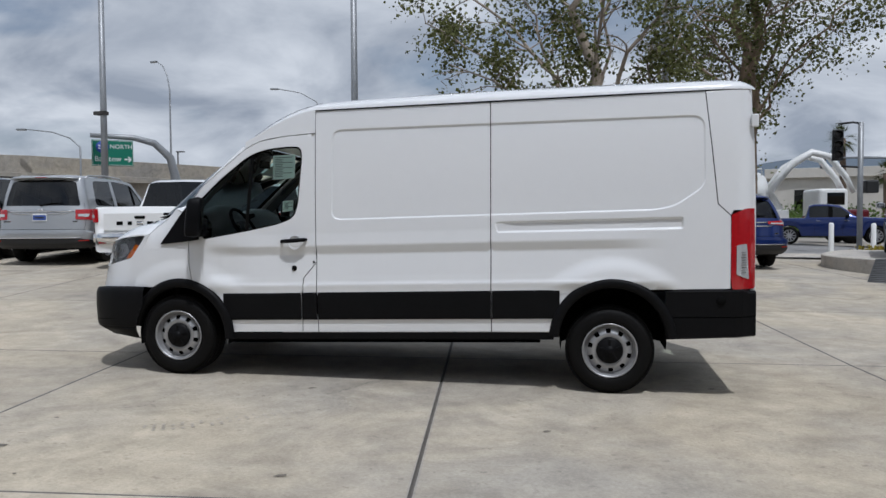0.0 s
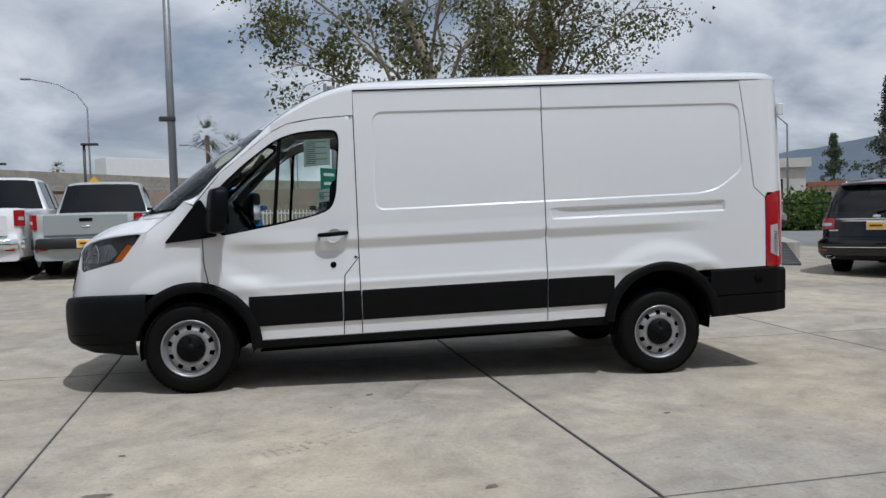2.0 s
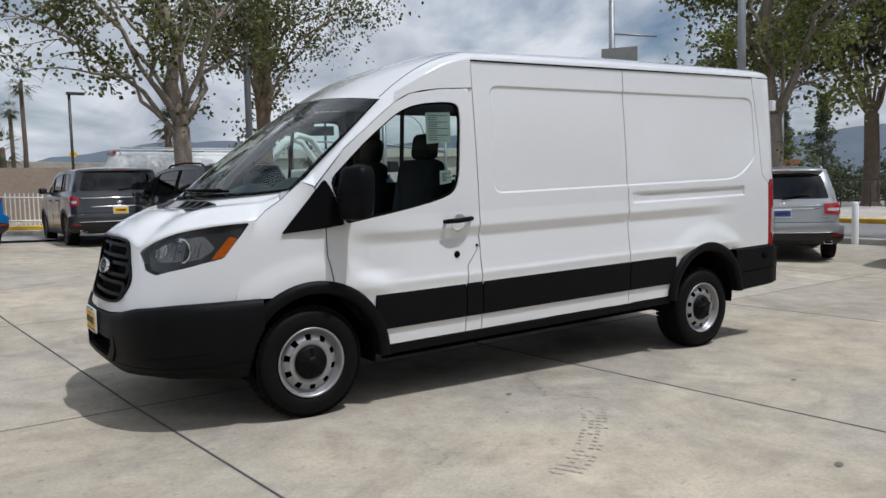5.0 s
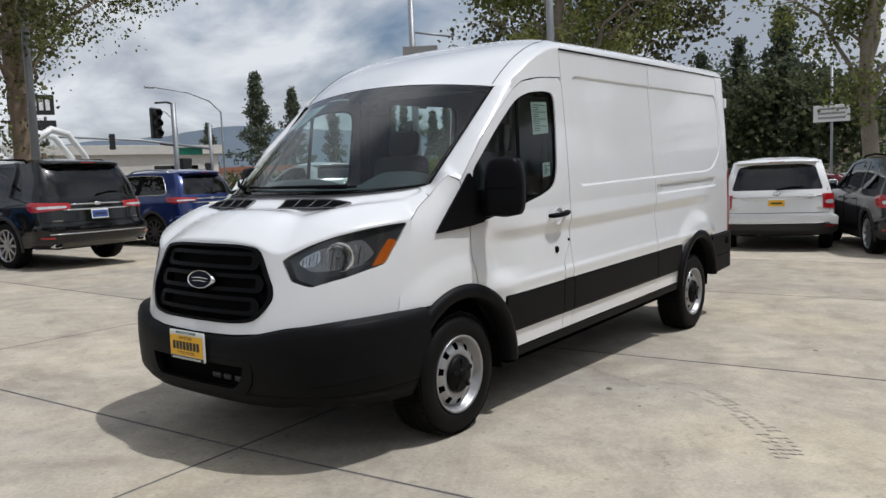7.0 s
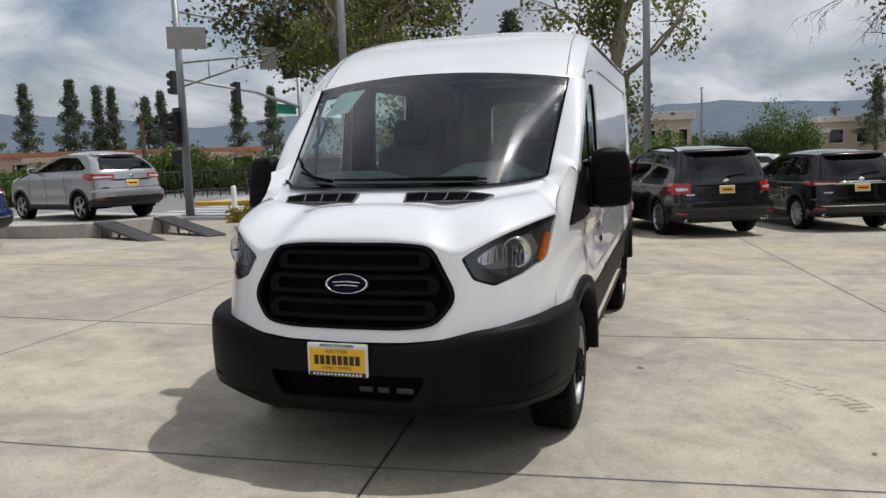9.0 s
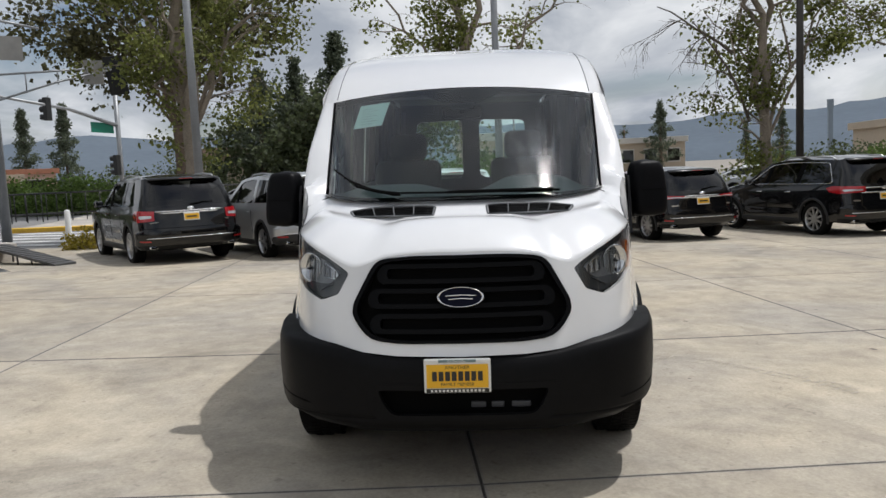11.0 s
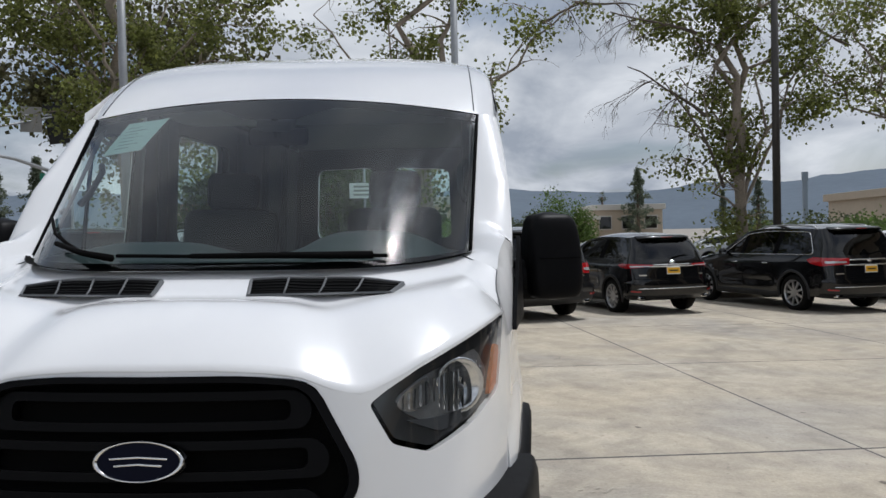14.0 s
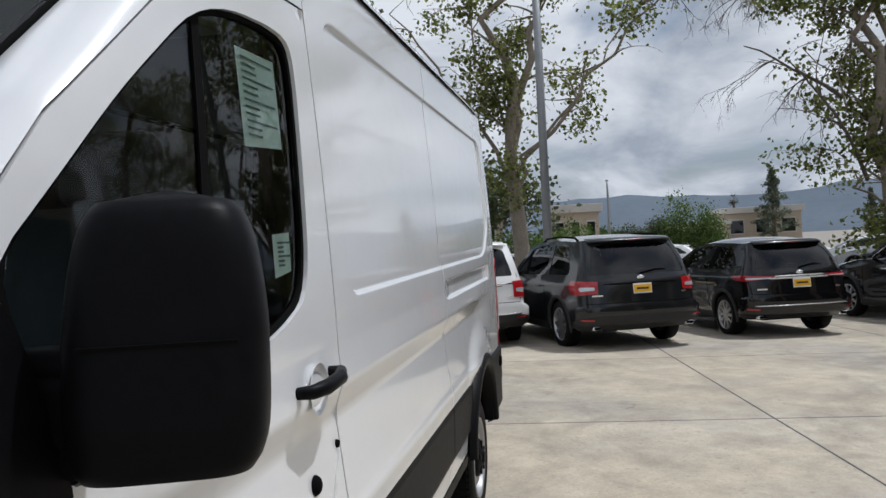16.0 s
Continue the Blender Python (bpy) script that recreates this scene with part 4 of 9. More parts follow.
# bonnet: from the nose edge back to the windscreen
edge3 = [Vector((nose_x(v, z), v, z)) for v, z in _he]
_rim = [(edge_x(1.247), 1.250), (-0.23, 1.315), (-0.135, 1.375), (-0.082, 1.420)]
tail = []
for x in np.linspace(edge3[-1].x + 0.02, -0.145, 24):
    z = float(np.interp(x, [p[0] for p in _rim], [p[1] for p in _rim]))
    tail.append(Vector((x, half_width(x, z) + relief(x, z) - 0.002, z)))
E3 = edge3 + tail
lens_ = np.r_[0, np.cumsum([(E3[i + 1] - E3[i]).length for i in range(len(E3) - 1)])]
lens_ /= lens_[-1]


def cowl(v):
    a = abs(v) / 0.80
    return Vector((-0.435 + 0.42 * a**4, v, 1.397 + 0.028 * a**6))


Es = [Vector([float(np.interp(t, lens_, [p[k] for p in E3])) for k in range(3)]) for t in np.linspace(0, 1, 49)]
rows = []
for i, e in enumerate(Es):
    tt = i / 48
    wv = 0.762 * min(1.0, (tt / 0.94)) ** 0.92
    c = cowl(wv)
    # the panel's edge is folded under
    row = [e + (c - e).normalized() * 0.003 + Vector((0, 0, -0.014)), e + Vector((0, 0, -0.004))]
    for q in np.linspace(0, 1, 26):
        p = e.lerp(c, q)
        d = (c - e).length
        lip = (0.024 + 0.020 * (1 - tt) ** 2) * min(1.0, d / 0.4) * math.sin(math.pi * q ** 0.85)
        lip -= 0.042 * (1 - 0.7 * tt) * min(1.0, d / 0.4) * math.exp(-((q - 0.72) / 0.16) ** 2)
        p = p + Vector((0, 0, 1)) * lip + Vector((-0.006, 0, 0)) * math.sin(math.pi * min(1, q * 2)) * min(1, d / 0.4)
        row.append(p)
    rows.append(row)
full = [[Vector((p.x, -p.y, p.z)) for p in r] for r in rows[::-1]] + rows[1:]
V, F = grid_mesh(full, flip=False)
part("bonnet", mesh_of("bonnet", V, F), M["white"], van, "white bonnet with two black air vents")


for s in (-1, 1):
    part("wing_flange", tube_mesh([(p.x + 0.002, s * (p.y - 0.003), p.z - 0.011) for p in tail], 0.007, 6), M["white"], van)
    part("bonnet_seam", tube_mesh([(p.x, s * (p.y + 0.001), p.z - 0.001) for p in tail[::2] + [tail[-1]]] + [tuple((lambda p: (p.x, s * p.y, p.z + 0.002))(tail[-1].lerp(cowl(0.762), q))) for q in (0.15, 0.5, 0.95)], 0.0022, 5), M["trim_grey"], van)


_bonnet_tree = BVHTree.FromPolygons([tuple(p) for p in V], F)


def bonnet_z(x, y):
    hit = _bonnet_tree.ray_cast(Vector((x, y, 3.0)), Vector((0, 0, -1)))
    return hit[0].z if hit[0] is not None else 1.35


# bonnet vents, each with a frame, a dark well, dividers and slats
for s in (-1, 1):
    def vp(u, w, dz=0.0, grow=0.0):
        """A place in the vent: u from its outer to its inner end, w from the rear to the front edge."""
        q = [Vector((-0.447, 0.580)), Vector((-0.505, 0.140)), Vector((-0.570, 0.148)), Vector((-0.530, 0.548))]
        p = q[0].lerp(q[1], u).lerp(q[3].lerp(q[2], u), w)
        mid = Vector((-0.52, 0.355))
        p = p + (p - mid).normalized() * grow
        z = bonnet_z(p.x, s * p.y)
        if grow < 0.02:
            e0, e1 = q[0].lerp(q[3], w), q[1].lerp(q[2], w)
            z = max(z, bonnet_z(e0.x, s * e0.y) * (1 - u) + bonnet_z(e1.x, s * e1.y) * u)
        return Vector((p.x, s * p.y, z + dz + (0.005 * (1 - w) if 0 <= grow < 0.01 else 0.0)))
    loop = [(u, 0.0) for u in np.linspace(0, 1, 13)] + [(1.0, w) for w in (0.33, 0.67)] + [(u, 1.0) for u in np.linspace(1, 0, 13)] + [(0.0, w) for w in (0.67, 0.33)]
    n = len(loop)
    V = [vp(u, w, 0.001, 0.012) for u, w in loop] + [vp(u, w, 0.007, 0.007) for u, w in loop] + [vp(u, w, 0.006) for u, w in loop] + [vp(u, w, 0.001) for u, w in loop]
    F = []
    for r_ in range(3):
        for i in range(n):
            j = (i + 1) % n
            F.append((r_ * n + i, r_ * n + j, r_ * n + n + j, r_ * n + n + i))
    vent = part("bonnet_vent", mesh_of("v", V, F, False), M["vent_grey"], van, "dark grey bonnet vent with fine black slats")
    V, F = grid_mesh([[vp(u, w, 0.0015) for u in np.linspace(0, 1, 13)] for w in (0.0, 0.5, 1.0)])
    part("vent_well", mesh_of("w", V, F, False), M["gap"], vent)
    for k in range(1, 4):
        part("vent_divider", tube_mesh([vp(k / 4 + 0.01, w, 0.004) for w in (0, 0.5, 1)], 0.0035, 6), M["vent_grey"], vent)
    for k in range(1, 6):
        part("vent_slat", tube_mesh([vp(u, k / 6, 0.003) for u in np.linspace(0, 1, 9)], 0.0026, 5), M["plastic"], vent)

# windscreen with its black border, cowl tray and wipers
def ws_pt(w, t, off=0.0):
    """w across (-1..1), t from cowl to roof."""
    a = cowl(0.80 * w)
    b = Vector((0.46 + 0.135 * w * w, 0.842 * w, 2.058 - 0.058 * w * w))
    p = a.lerp(b, t) + Vector((-0.6, 0, 0.8)) * (0.028 * (1 - w**4) * math.sin(math.pi * t) + off)
    return p


nw, nt_ = 33, 13
V, F = grid_mesh([[ws_pt(w, t) for w in np.sin(np.linspace(-1.47, 1.47, nw))] for t in np.linspace(0.005, 0.995, nt_)], flip=True)
wsn = part("windscreen", mesh_of("ws", V, F), M["glass"], van, "raked windscreen with dealer sheet")
for name, w0, w1, t0, t1 in (("top", -1, 1, 0.94, 1.0), ("bottom", -1, 1, 0.0, 0.035), ("l", -1, -0.968, 0.0, 1.0), ("r", 0.968, 1, 0.0, 1.0)):
    V, F = grid_mesh([[ws_pt(w, t, -0.006) for w in np.linspace(w0, w1, 20)] for t in np.linspace(t0, t1, 12)])
    part("windscreen_border", mesh_of("wb", V, F), M["gap"], wsn)
# windscreen pillars: from the door's front edge round to the edge of the glass
for s in (-1, 1):
    outer = [(0.665, 1.982), (0.55, 1.90), (0.42, 1.798), (0.27, 1.682), (0.17, 1.572), (0.06, 1.448), (-0.015, 1.478), (-0.083, 1.420), (-0.142, 1.372)]
    rows = []
    for k in np.linspace(0, 8, 49):
        x, z, t, swell = (float(np.interp(k, range(9), col)) for col in (*zip(*outer), (0.992, 0.86, 0.70, 0.52, 0.37, 0.22, 0.10, 0.012, 0.0), (1, 1, 1, 1, 0.95, 0.8, 0.55, 0.3, 0.02)))
        o = Vector((x, half_width(x, z) + (relief(x, z) if x < 0.06 else 0.0), z))
        gg = ws_pt(0.998 - 0.046 * max(0.0, k - 7), t, 0.002)
        out_n = Vector((-0.35, 0.75, 0.55)).normalized()
        rows.append([tuple((lambda p: (p.x, s * p.y, p.z))(o.lerp(gg, q) + out_n * 0.020 * swell * math.sin(math.pi * q) ** 0.8)) for q in np.linspace(0, 1, 11)])
    V, F = grid_mesh(rows, flip=s < 0)
    part("windscreen_pillar", mesh_of("ap", V, F), M["white"], van)
    part("windscreen_seal", tube_mesh([(lambda p: (p.x, s * p.y, p.z))(ws_pt(0.994, t, 0.003)) for t in np.linspace(0.01, 0.99, 15)], 0.006, 6), M["gap"], wsn)
V, F = grid_mesh([[cowl(0.80 * w) + Vector((0.0, 0, 0.002)) for w in np.linspace(-1, 1, 30)], [cowl(0.80 * w) + Vector((-0.05, 0, 0.008)) for w in np.linspace(-1, 1, 30)]], flip=True)
part("cowl_tray", mesh_of("ct", V, F), M["gap"], van)
for pts in ([(0.93, 0.235), (0.78, 0.14), (0.6, 0.07), (0.44, 0.03)], [(0.40, 0.045), (0.1, 0.04), (-0.3, 0.04), (-0.66, 0.03)]):
    P = [ws_pt(w, t, 0.016) for w, t in pts]
    wp = part("wiper", tube_mesh(P, 0.006, 6), M["gap"], van, "black windscreen wiper")
    Q = [ws_pt(w * 0.92 + 0.0, t * 0.55 + 0.005, 0.03) for w, t in pts[1:]]
    part("wiper_arm", tube_mesh(Q, [0.008, 0.010, 0.013], 6), M["gap"], wp)
V, F = grid_mesh([[ws_pt(w, t, -0.012) for w in (0.77 + 0.16 * (0.92 - t), 0.54 + 0.17 * (0.92 - t))] for t in (0.66, 0.75, 0.84, 0.915)])
sheet = part("dealer_sheet", mesh_of("sh", V, F), M["paper"], van, "pale green printed sheet inside the windscreen")
for k in range(7):
    t = 0.69 + 0.028 * k
    V, F = grid_mesh([[ws_pt(w, tt, -0.0095) for w in (0.75, 0.63 if k % 2 else 0.67)] for tt in (t, t + 0.0032)])
    part("print_line", mesh_of("pl", V, F), M["ink"], sheet)
# sheets in the near door's window
for (x0, x1, z0, z1), rows_n in (((0.90, 1.10, 1.70, 1.915), 12), ((0.99, 1.085, 1.42, 1.52), 6)):
    f = lambda x, z: (x, -(half_width(x, z) - 0.024), z)
    sh = part("dealer_sheet", skin([(x0, z0), (x1, z0 + 0.012), (x1 + 0.005, z1), (x0 + 0.003, z1 - 0.004)], [], f, 0.1, 0), M["paper"], van, "pale green printed sheet inside the door window")
    for k in range(rows_n):
        z = z1 - 0.025 - (z1 - z0 - 0.05) * k / (rows_n - 1)
        wd = (x1 - x0) * (0.36 if k % 3 else 0.8)
        f2 = lambda x, z: (x, -(half_width(x, z) - 0.021), z)
        part("print_line", skin([(x0 + 0.02, z), (x0 + 0.02 + wd, z), (x0 + 0.02 + wd, z + 0.005), (x0 + 0.02, z + 0.005)], [], f2, 0.1, 0), M["ink"], sh)

# front fascia with openings for grille and lamps
btop = [(-0.90, 0.788), (-0.78, 0.782), (-0.60, 0.765), (-0.46, 0.735), (-0.3, 0.722), (0.0, 0.718), (0.3, 0.722), (0.46, 0.735), (0.60, 0.765), (0.78, 0.782), (0.90, 0.788)]
hood_line = [(v, z - 0.004) for v, z in HOOD_E]
outline = btop + [(0.90, 1.25)] + hood_line[::-1] + [(-v, z) for v, z in hood_line[1:]] + [(-0.90, 1.25)]
lampL = rounded([(v, z) for v, z in LAMP], 0.012, 3)
lampR = [(-v, z) for v, z in lampL][::-1]
part("front_fascia", skin(outline, [GRILLE, lampL, lampR], lambda v, z: (nose_x(v, z), v, z), 0.022, 0.02, flip=True), M["white"], van, "white nose panel round the grille")

# grille: frame, backing, pressed bars with rounded ends, badge
g_in = [(v * 0.955, 0.976 + (z - 0.976) * 0.93) for v, z in GRILLE]
gr = part("grille", skin(GRILLE, [g_in], lambda v, z: (nose_x(v, z) - 0.008, v, z), 0.03, 0.04, flip=True), M["grille_black"], van, "black three-bar grille with an oval badge")
part("grille_back", skin(GRILLE, [], lambda v, z: (nose_x(v, z) + 0.055, v, z), 0.1, 0, flip=True), M["gap"], gr)
for zc_, hw in ((1.088, 0.385), (0.976, 0.43), (0.862, 0.42)):
    ring_o = rounded([(-hw, zc_ - 0.045), (hw, zc_ - 0.045), (hw + 0.015, zc_ + 0.005), (hw - 0.02, zc_ + 0.045), (-hw + 0.02, zc_ + 0.045), (-hw - 0.015, zc_ + 0.005)], 0.03, 4)
    ring_i = rounded([(-hw + 0.04, zc_ - 0.024), (hw - 0.04, zc_ - 0.024), (hw - 0.04, zc_ + 0.024), (-hw + 0.04, zc_ + 0.024)], 0.02, 4)
    part("grille_bar", skin(ring_o, [ring_i], lambda v, z: (nose_x(v, z) + 0.012, v, z), 0.03, 0.03, flip=True), M["grille_black"], gr)
V = []
badge = part("badge", lathe([(0.0, 0.014), (0.85, 0.012), (0.88, 0.018), (0.96, 0.016), (1.0, 0.0)], 40), M["chrome"], gr, "chrome-rimmed oval badge", Matrix.Translation((-1.0, 0, 0.981)) @ pose(0, 0, 0, 14, 0, 90) @ Matrix.Diagonal((0.114, 1, 0.05, 1)))
part("badge_field", lathe([(0.0, 0.0165), (0.86, 0.0145)], 40), M["oval_blue"], badge)
for a, b in (((-0.6, 0.12), (0.6, 0.12)), ((-0.5, -0.2), (0.5, -0.2))):
    part("badge_stroke", tube_mesh([(-a[0], 0, a[1]), (-(a[0] + b[0]) / 2, 0, (a[1] + b[1]) / 2 + 0.08), (-b[0], 0, b[1])], 0.055, 6), M["chrome"], badge, m=Matrix.Translation((0, 0.0165, 0)) @ Matrix.Diagonal((1, 0.03, 1, 1)))

# headlamps: bowl, bezels, lenses, amber corner, clear cover
for s in (-1, 1):
    def lf(d):
        return lambda v, z: (nose_x(v, z) + d, s * v, z)
    hl = part("headlamp", skin(lampL, [], lf(0.05), 0.04, 0.0, flip=s > 0), M["lamp_black"], van, "clear headlamp with black bezel and amber corner")
    inner = rounded([(0.585, 1.085), (0.66, 1.135), (0.80, 1.18), (0.835, 1.10), (0.80, 1.03), (0.665, 1.02), (0.61, 1.055)], 0.02, 3)
    part("lamp_bezel", skin(inner, [], lf(0.044), 0.03, 0.01, flip=s > 0), M["lamp_silver"], hl)
    small = rounded([(0.592, 1.072), (0.61, 1.100), (0.672, 1.138), (0.684, 1.085), (0.668, 1.058), (0.62, 1.052)], 0.012, 3)
    part("inner_reflector", skin(small, [], lf(0.036), 0.03, 0.012, flip=s > 0), M["reflector"], hl)
    for cv, cz2, r in ((0.752, 1.098, 0.072),):
        bowl = lathe([(0.0, 0.02), (r * 0.3, 0.017), (r * 0.6, 0.009), (r * 0.85, -0.002), (r, -0.012), (r * 1.05, -0.008)], 24)
        xx = nose_x(cv, cz2)
        part("lamp_reflector", bowl, M["reflector"], hl, m=Matrix.Translation((xx + 0.03, s * cv, cz2)) @ pose(0, 0, 0, 0, 0, -90 - s * 30))
        part("bulb", lathe([(0.0, -0.03), (0.006, -0.024), (0.008, 0.0)], 12), M["lamp_black"], hl, m=Matrix.Translation((xx + 0.02, s * cv, cz2)) @ pose(0, 0, 0, 0, 0, -90 - s * 30))
    for k in range(11):
        vv = 0.752 + (k - 5) * 0.0126
        hh = math.sqrt(0.070 ** 2 - (vv - 0.752) ** 2)
        part("flute", tube_mesh([(nose_x(vv, 1.1 + q * hh) + 0.032, s * vv, 1.1 + q * hh) for q in (-0.95, -0.2, 0.25, 0.95)], 0.0024, 5), M["chrome"] if k % 3 else M["lamp_black"], hl)
    for k in range(5):
        vv = 0.612 + k * 0.0145
        part("flute", tube_mesh([(nose_x(vv, z) + 0.033, s * vv, z) for z in (1.06 + 0.001 * k, 1.085, 1.094 + 0.007 * k)], 0.0022, 5), M["chrome"] if k % 2 else M["lamp_black"], hl)
    lowb = rounded([(0.62, 1.035), (0.70, 0.995), (0.80, 1.01), (0.835, 1.06), (0.79, 1.035), (0.68, 1.03)], 0.01, 3)
    part("lower_bezel", skin(lowb, [], lf(0.032), 0.03, 0.01, flip=s > 0), M["trim_grey"], hl)
    amb = rounded([(0.838, 1.035), (0.862, 1.048), (0.876, 1.155), (0.862, 1.17)], 0.008, 3)
    part("amber_corner", skin(amb, [], lf(0.022), 0.03, 0.012, flip=s > 0), M["amber"], hl, "amber indicator lens")
    cv = part("lamp_cover", skin(lampL, [], lf(0.002), 0.03, 0.0, flip=s > 0), M["glass_lamp"], hl)
    cv.visible_shadow = False

# front bumper: lofted round the nose, with a lower intake
_bp = spline([(-1.068, 0.0), (-1.062, 0.25), (-1.045, 0.42), (-1.0, 0.60), (-0.93, 0.74), (-0.83, 0.85), (-0.68, 0.925), (-0.52, 0.965), (-0.40, 0.985), (-0.31, 0.992)], 80)
full = np.vstack([np.c_[_bp[:, 0], -_bp[:, 1]][::-1], _bp[1:]])
TOPZ = spline([(0.0, 0.712), (0.3, 0.716), (0.45, 0.730), (0.6, 0.76), (0.8, 0.782), (0.99, 0.790)], 60)


def bump_col(i):
    x, v = full[i]
    a, b = full[max(i - 1, 0)], full[min(i + 1, len(full) - 1)]
    t = Vector((b[0] - a[0], b[1] - a[1])).normalized()
    n = Vector((t.y, -t.x))
    if n.x * (x + 0.2) + n.y * v < 0:
        n = -n
    av = abs(v)
    zt = float(np.interp(av, TOPZ[:, 0], TOPZ[:, 1]))
    side = smooth((av - 0.55) / 0.35)
    zb = 0.335 - 0.02 * side
    tuck = smooth((av - 0.45) / 0.35) * (1 - smooth((x + 0.75) / 0.3))
    prof = [(-0.17, zt), (-0.012, zt - 0.002), (0.0, zt - 0.014), (0.012, zt - 0.05), (0.016, 0.62), (0.014, 0.567), (0.010, 0.50), (0.006, 0.445), (0.0, 0.432), (-0.008, 0.428), (-0.002, 0.422), (-0.015 - 0.03 * tuck, 0.39), (-0.05 - 0.07 * tuck, zb + 0.02), (-0.10 - 0.10 * tuck, zb)]
    col = [Vector((x + n.x * o, v + n.y * o, z)) for o, z in prof]
    if av > 0.8:
        for p in col:
            room = 0.44**2 - (p.z - 0.36) ** 2
            if room > 0:
                p.x = min(p.x, 0.04 - math.sqrt(room))
    return col


cols = [bump_col(i) for i in range(len(full))]
V, F = grid_mesh(cols, flip=True)
keepF = []
for f in F:
    c = sum((Vector(V[k]) for k in f), Vector()) / 4
    lim = 0.40 if c.z > 0.5 else 0.36
    if abs(c.y) < lim and 0.445 < c.z < 0.567:
        continue
    keepF.append(f)
bp = part("front_bumper", mesh_of("fb", V, keepF), M["plastic"], van, "black plastic front bumper")
ifr = rounded([(-0.44, 0.598), (0.44, 0.598), (0.45, 0.50), (0.40, 0.424), (-0.40, 0.424), (-0.45, 0.50)], 0.03, 4)
ihole = rounded([(-0.395, 0.568), (0.395, 0.568), (0.37, 0.50), (0.325, 0.449), (-0.325, 0.449), (-0.37, 0.50)], [0.02, 0.02, 0.05, 0.03, 0.03, 0.05], 4)
part("intake_frame", skin(ifr, [ihole], lambda v, z: (float(np.interp(abs(v), _bp[:, 1], _bp[:, 0])) - 0.0175, v, z), 0.03, 0.03, flip=True), M["plastic"], bp)
for s in (-1, 1):
    for z0, z1 in ((0.478, 0.505), (0.545, 0.575)):
        row = []
        for v in np.linspace(0.74, 0.945, 9) if z0 < 0.5 else np.linspace(0.86, 0.95, 6):
            t = (v - 0.74) / 0.205
            row.append((float(np.interp(v, _bp[:, 1], _bp[:, 0])) - 0.013 * (1 - t), s * (v + 0.011 * t), z0 + (z1 - z0) * t))
        part("bumper_groove", tube_mesh(row, [0.001] + [0.0045] * (len(row) - 2) + [0.001], 5), M["gap"], bp)
part("intake_well", boxed((0.02, 0.84, 0.16), (-0.975, 0, 0.505)), M["gap"], bp)
part("intake_roof", boxed((0.09, 0.80, 0.006), (-1.015, 0, 0.572)), M["gap"], bp)
part("intake_floor", boxed((0.09, 0.74, 0.006), (-1.01, 0, 0.441)), M["gap"], bp)
for y, w in ((-0.07, 0.07), (-0.16, 0.06), (-0.27, 0.09)):
    part("intake_bracket", boxed((0.02, w, 0.028), (-0.985, y, 0.470), bevel=0.006), M["zinc"], bp)
# dealer plate in a frame
pl = part("dealer_plate", boxed((0.012, 0.305, 0.158), (-1.098, 0.022, 0.640), bevel=0.008), M["plate_white"], van, "yellow dealer plate in a pale frame")
part("plate_field", boxed((0.004, 0.28, 0.108), (-1.1055, 0.022, 0.640)), M["plate_yellow"], pl)
part("plate_strip", boxed((0.004, 0.285, 0.018), (-1.1055, 0.022, 0.573)), M["plate_black"], pl)
part("plate_strip", boxed((0.004, 0.17, 0.012), (-1.1055, 0.022, 0.7095)), M["ink"], pl)
face = pose(-1.1085, 0.022, 0, 90, 0, -90)
for word, size, z in (("ANOTHER", 0.024, 0.680), ("FAMILY MEMBER", 0.021, 0.602)):
    part("lettering", text_mesh(word, size), M["plate_black"], pl, m=Matrix.Translation((0, 0, z)) @ face)
part("lettering", text_mesh("San Bernardino", 0.014), M["plate_white"], pl, m=Matrix.Translation((-0.0003, 0, 0.7095)) @ face)
for k in range(8):
    part("word_bar", boxed((0.003, 0.022, 0.044), (-1.1075, -0.082 + 0.0297 * k, 0.640)), M["plate_black"], pl)
for k in range(14):
    part("word_bar", boxed((0.003, 0.011, 0.010), (-1.108, -0.095 + 0.018 * k, 0.573)), M["plate_white"], pl)
part("bumper_sensor", lathe([(0.0, 0.004), (0.01, 0.003), (0.011, -0.004)], 12), M["trim_grey"], bp, m=Matrix.Translation((-1.052, 0.43, 0.655)) @ pose(0, 0, 0, 0, 0, 90))

# rear face with two windows, seen from the inside through the windscreen
rw = [rounded([(s * 0.10, 1.36), (s * 0.66, 1.36), (s * 0.64, 2.03), (s * 0.10, 2.05)], 0.07, 4) for s in (-1, 1)]
wall = [(-0.88, 0.45), (0.88, 0.45), (0.88, 1.4), (0.82, 2.28), (-0.82, 2.28), (-0.88, 1.4)]
rd = part("rear_door", skin(wall, rw, lambda v, z: (4.885 - 0.03 * max(0, z - 1.3), v, z), 0.1, 0.05), M["white"], van, "white rear doors with windows")
part("rear_door_lining", skin(wall, rw, lambda v, z: (4.80 - 0.03 * max(0, z - 1.3), v, z), 0.1, 0.05, flip=True), M["inner_wall"], rd)
for r in rw:
    part("rear_window", skin(r, [], lambda v, z: (4.86 - 0.03 * max(0, z - 1.3), v, z), 0.2, 0, flip=True), M["glass"], rd)
part("rear_bumper", boxed((0.16, 1.86, 0.24), (4.79, 0, 0.50), bevel=0.03), M["plastic"], van, "black rear bumper")
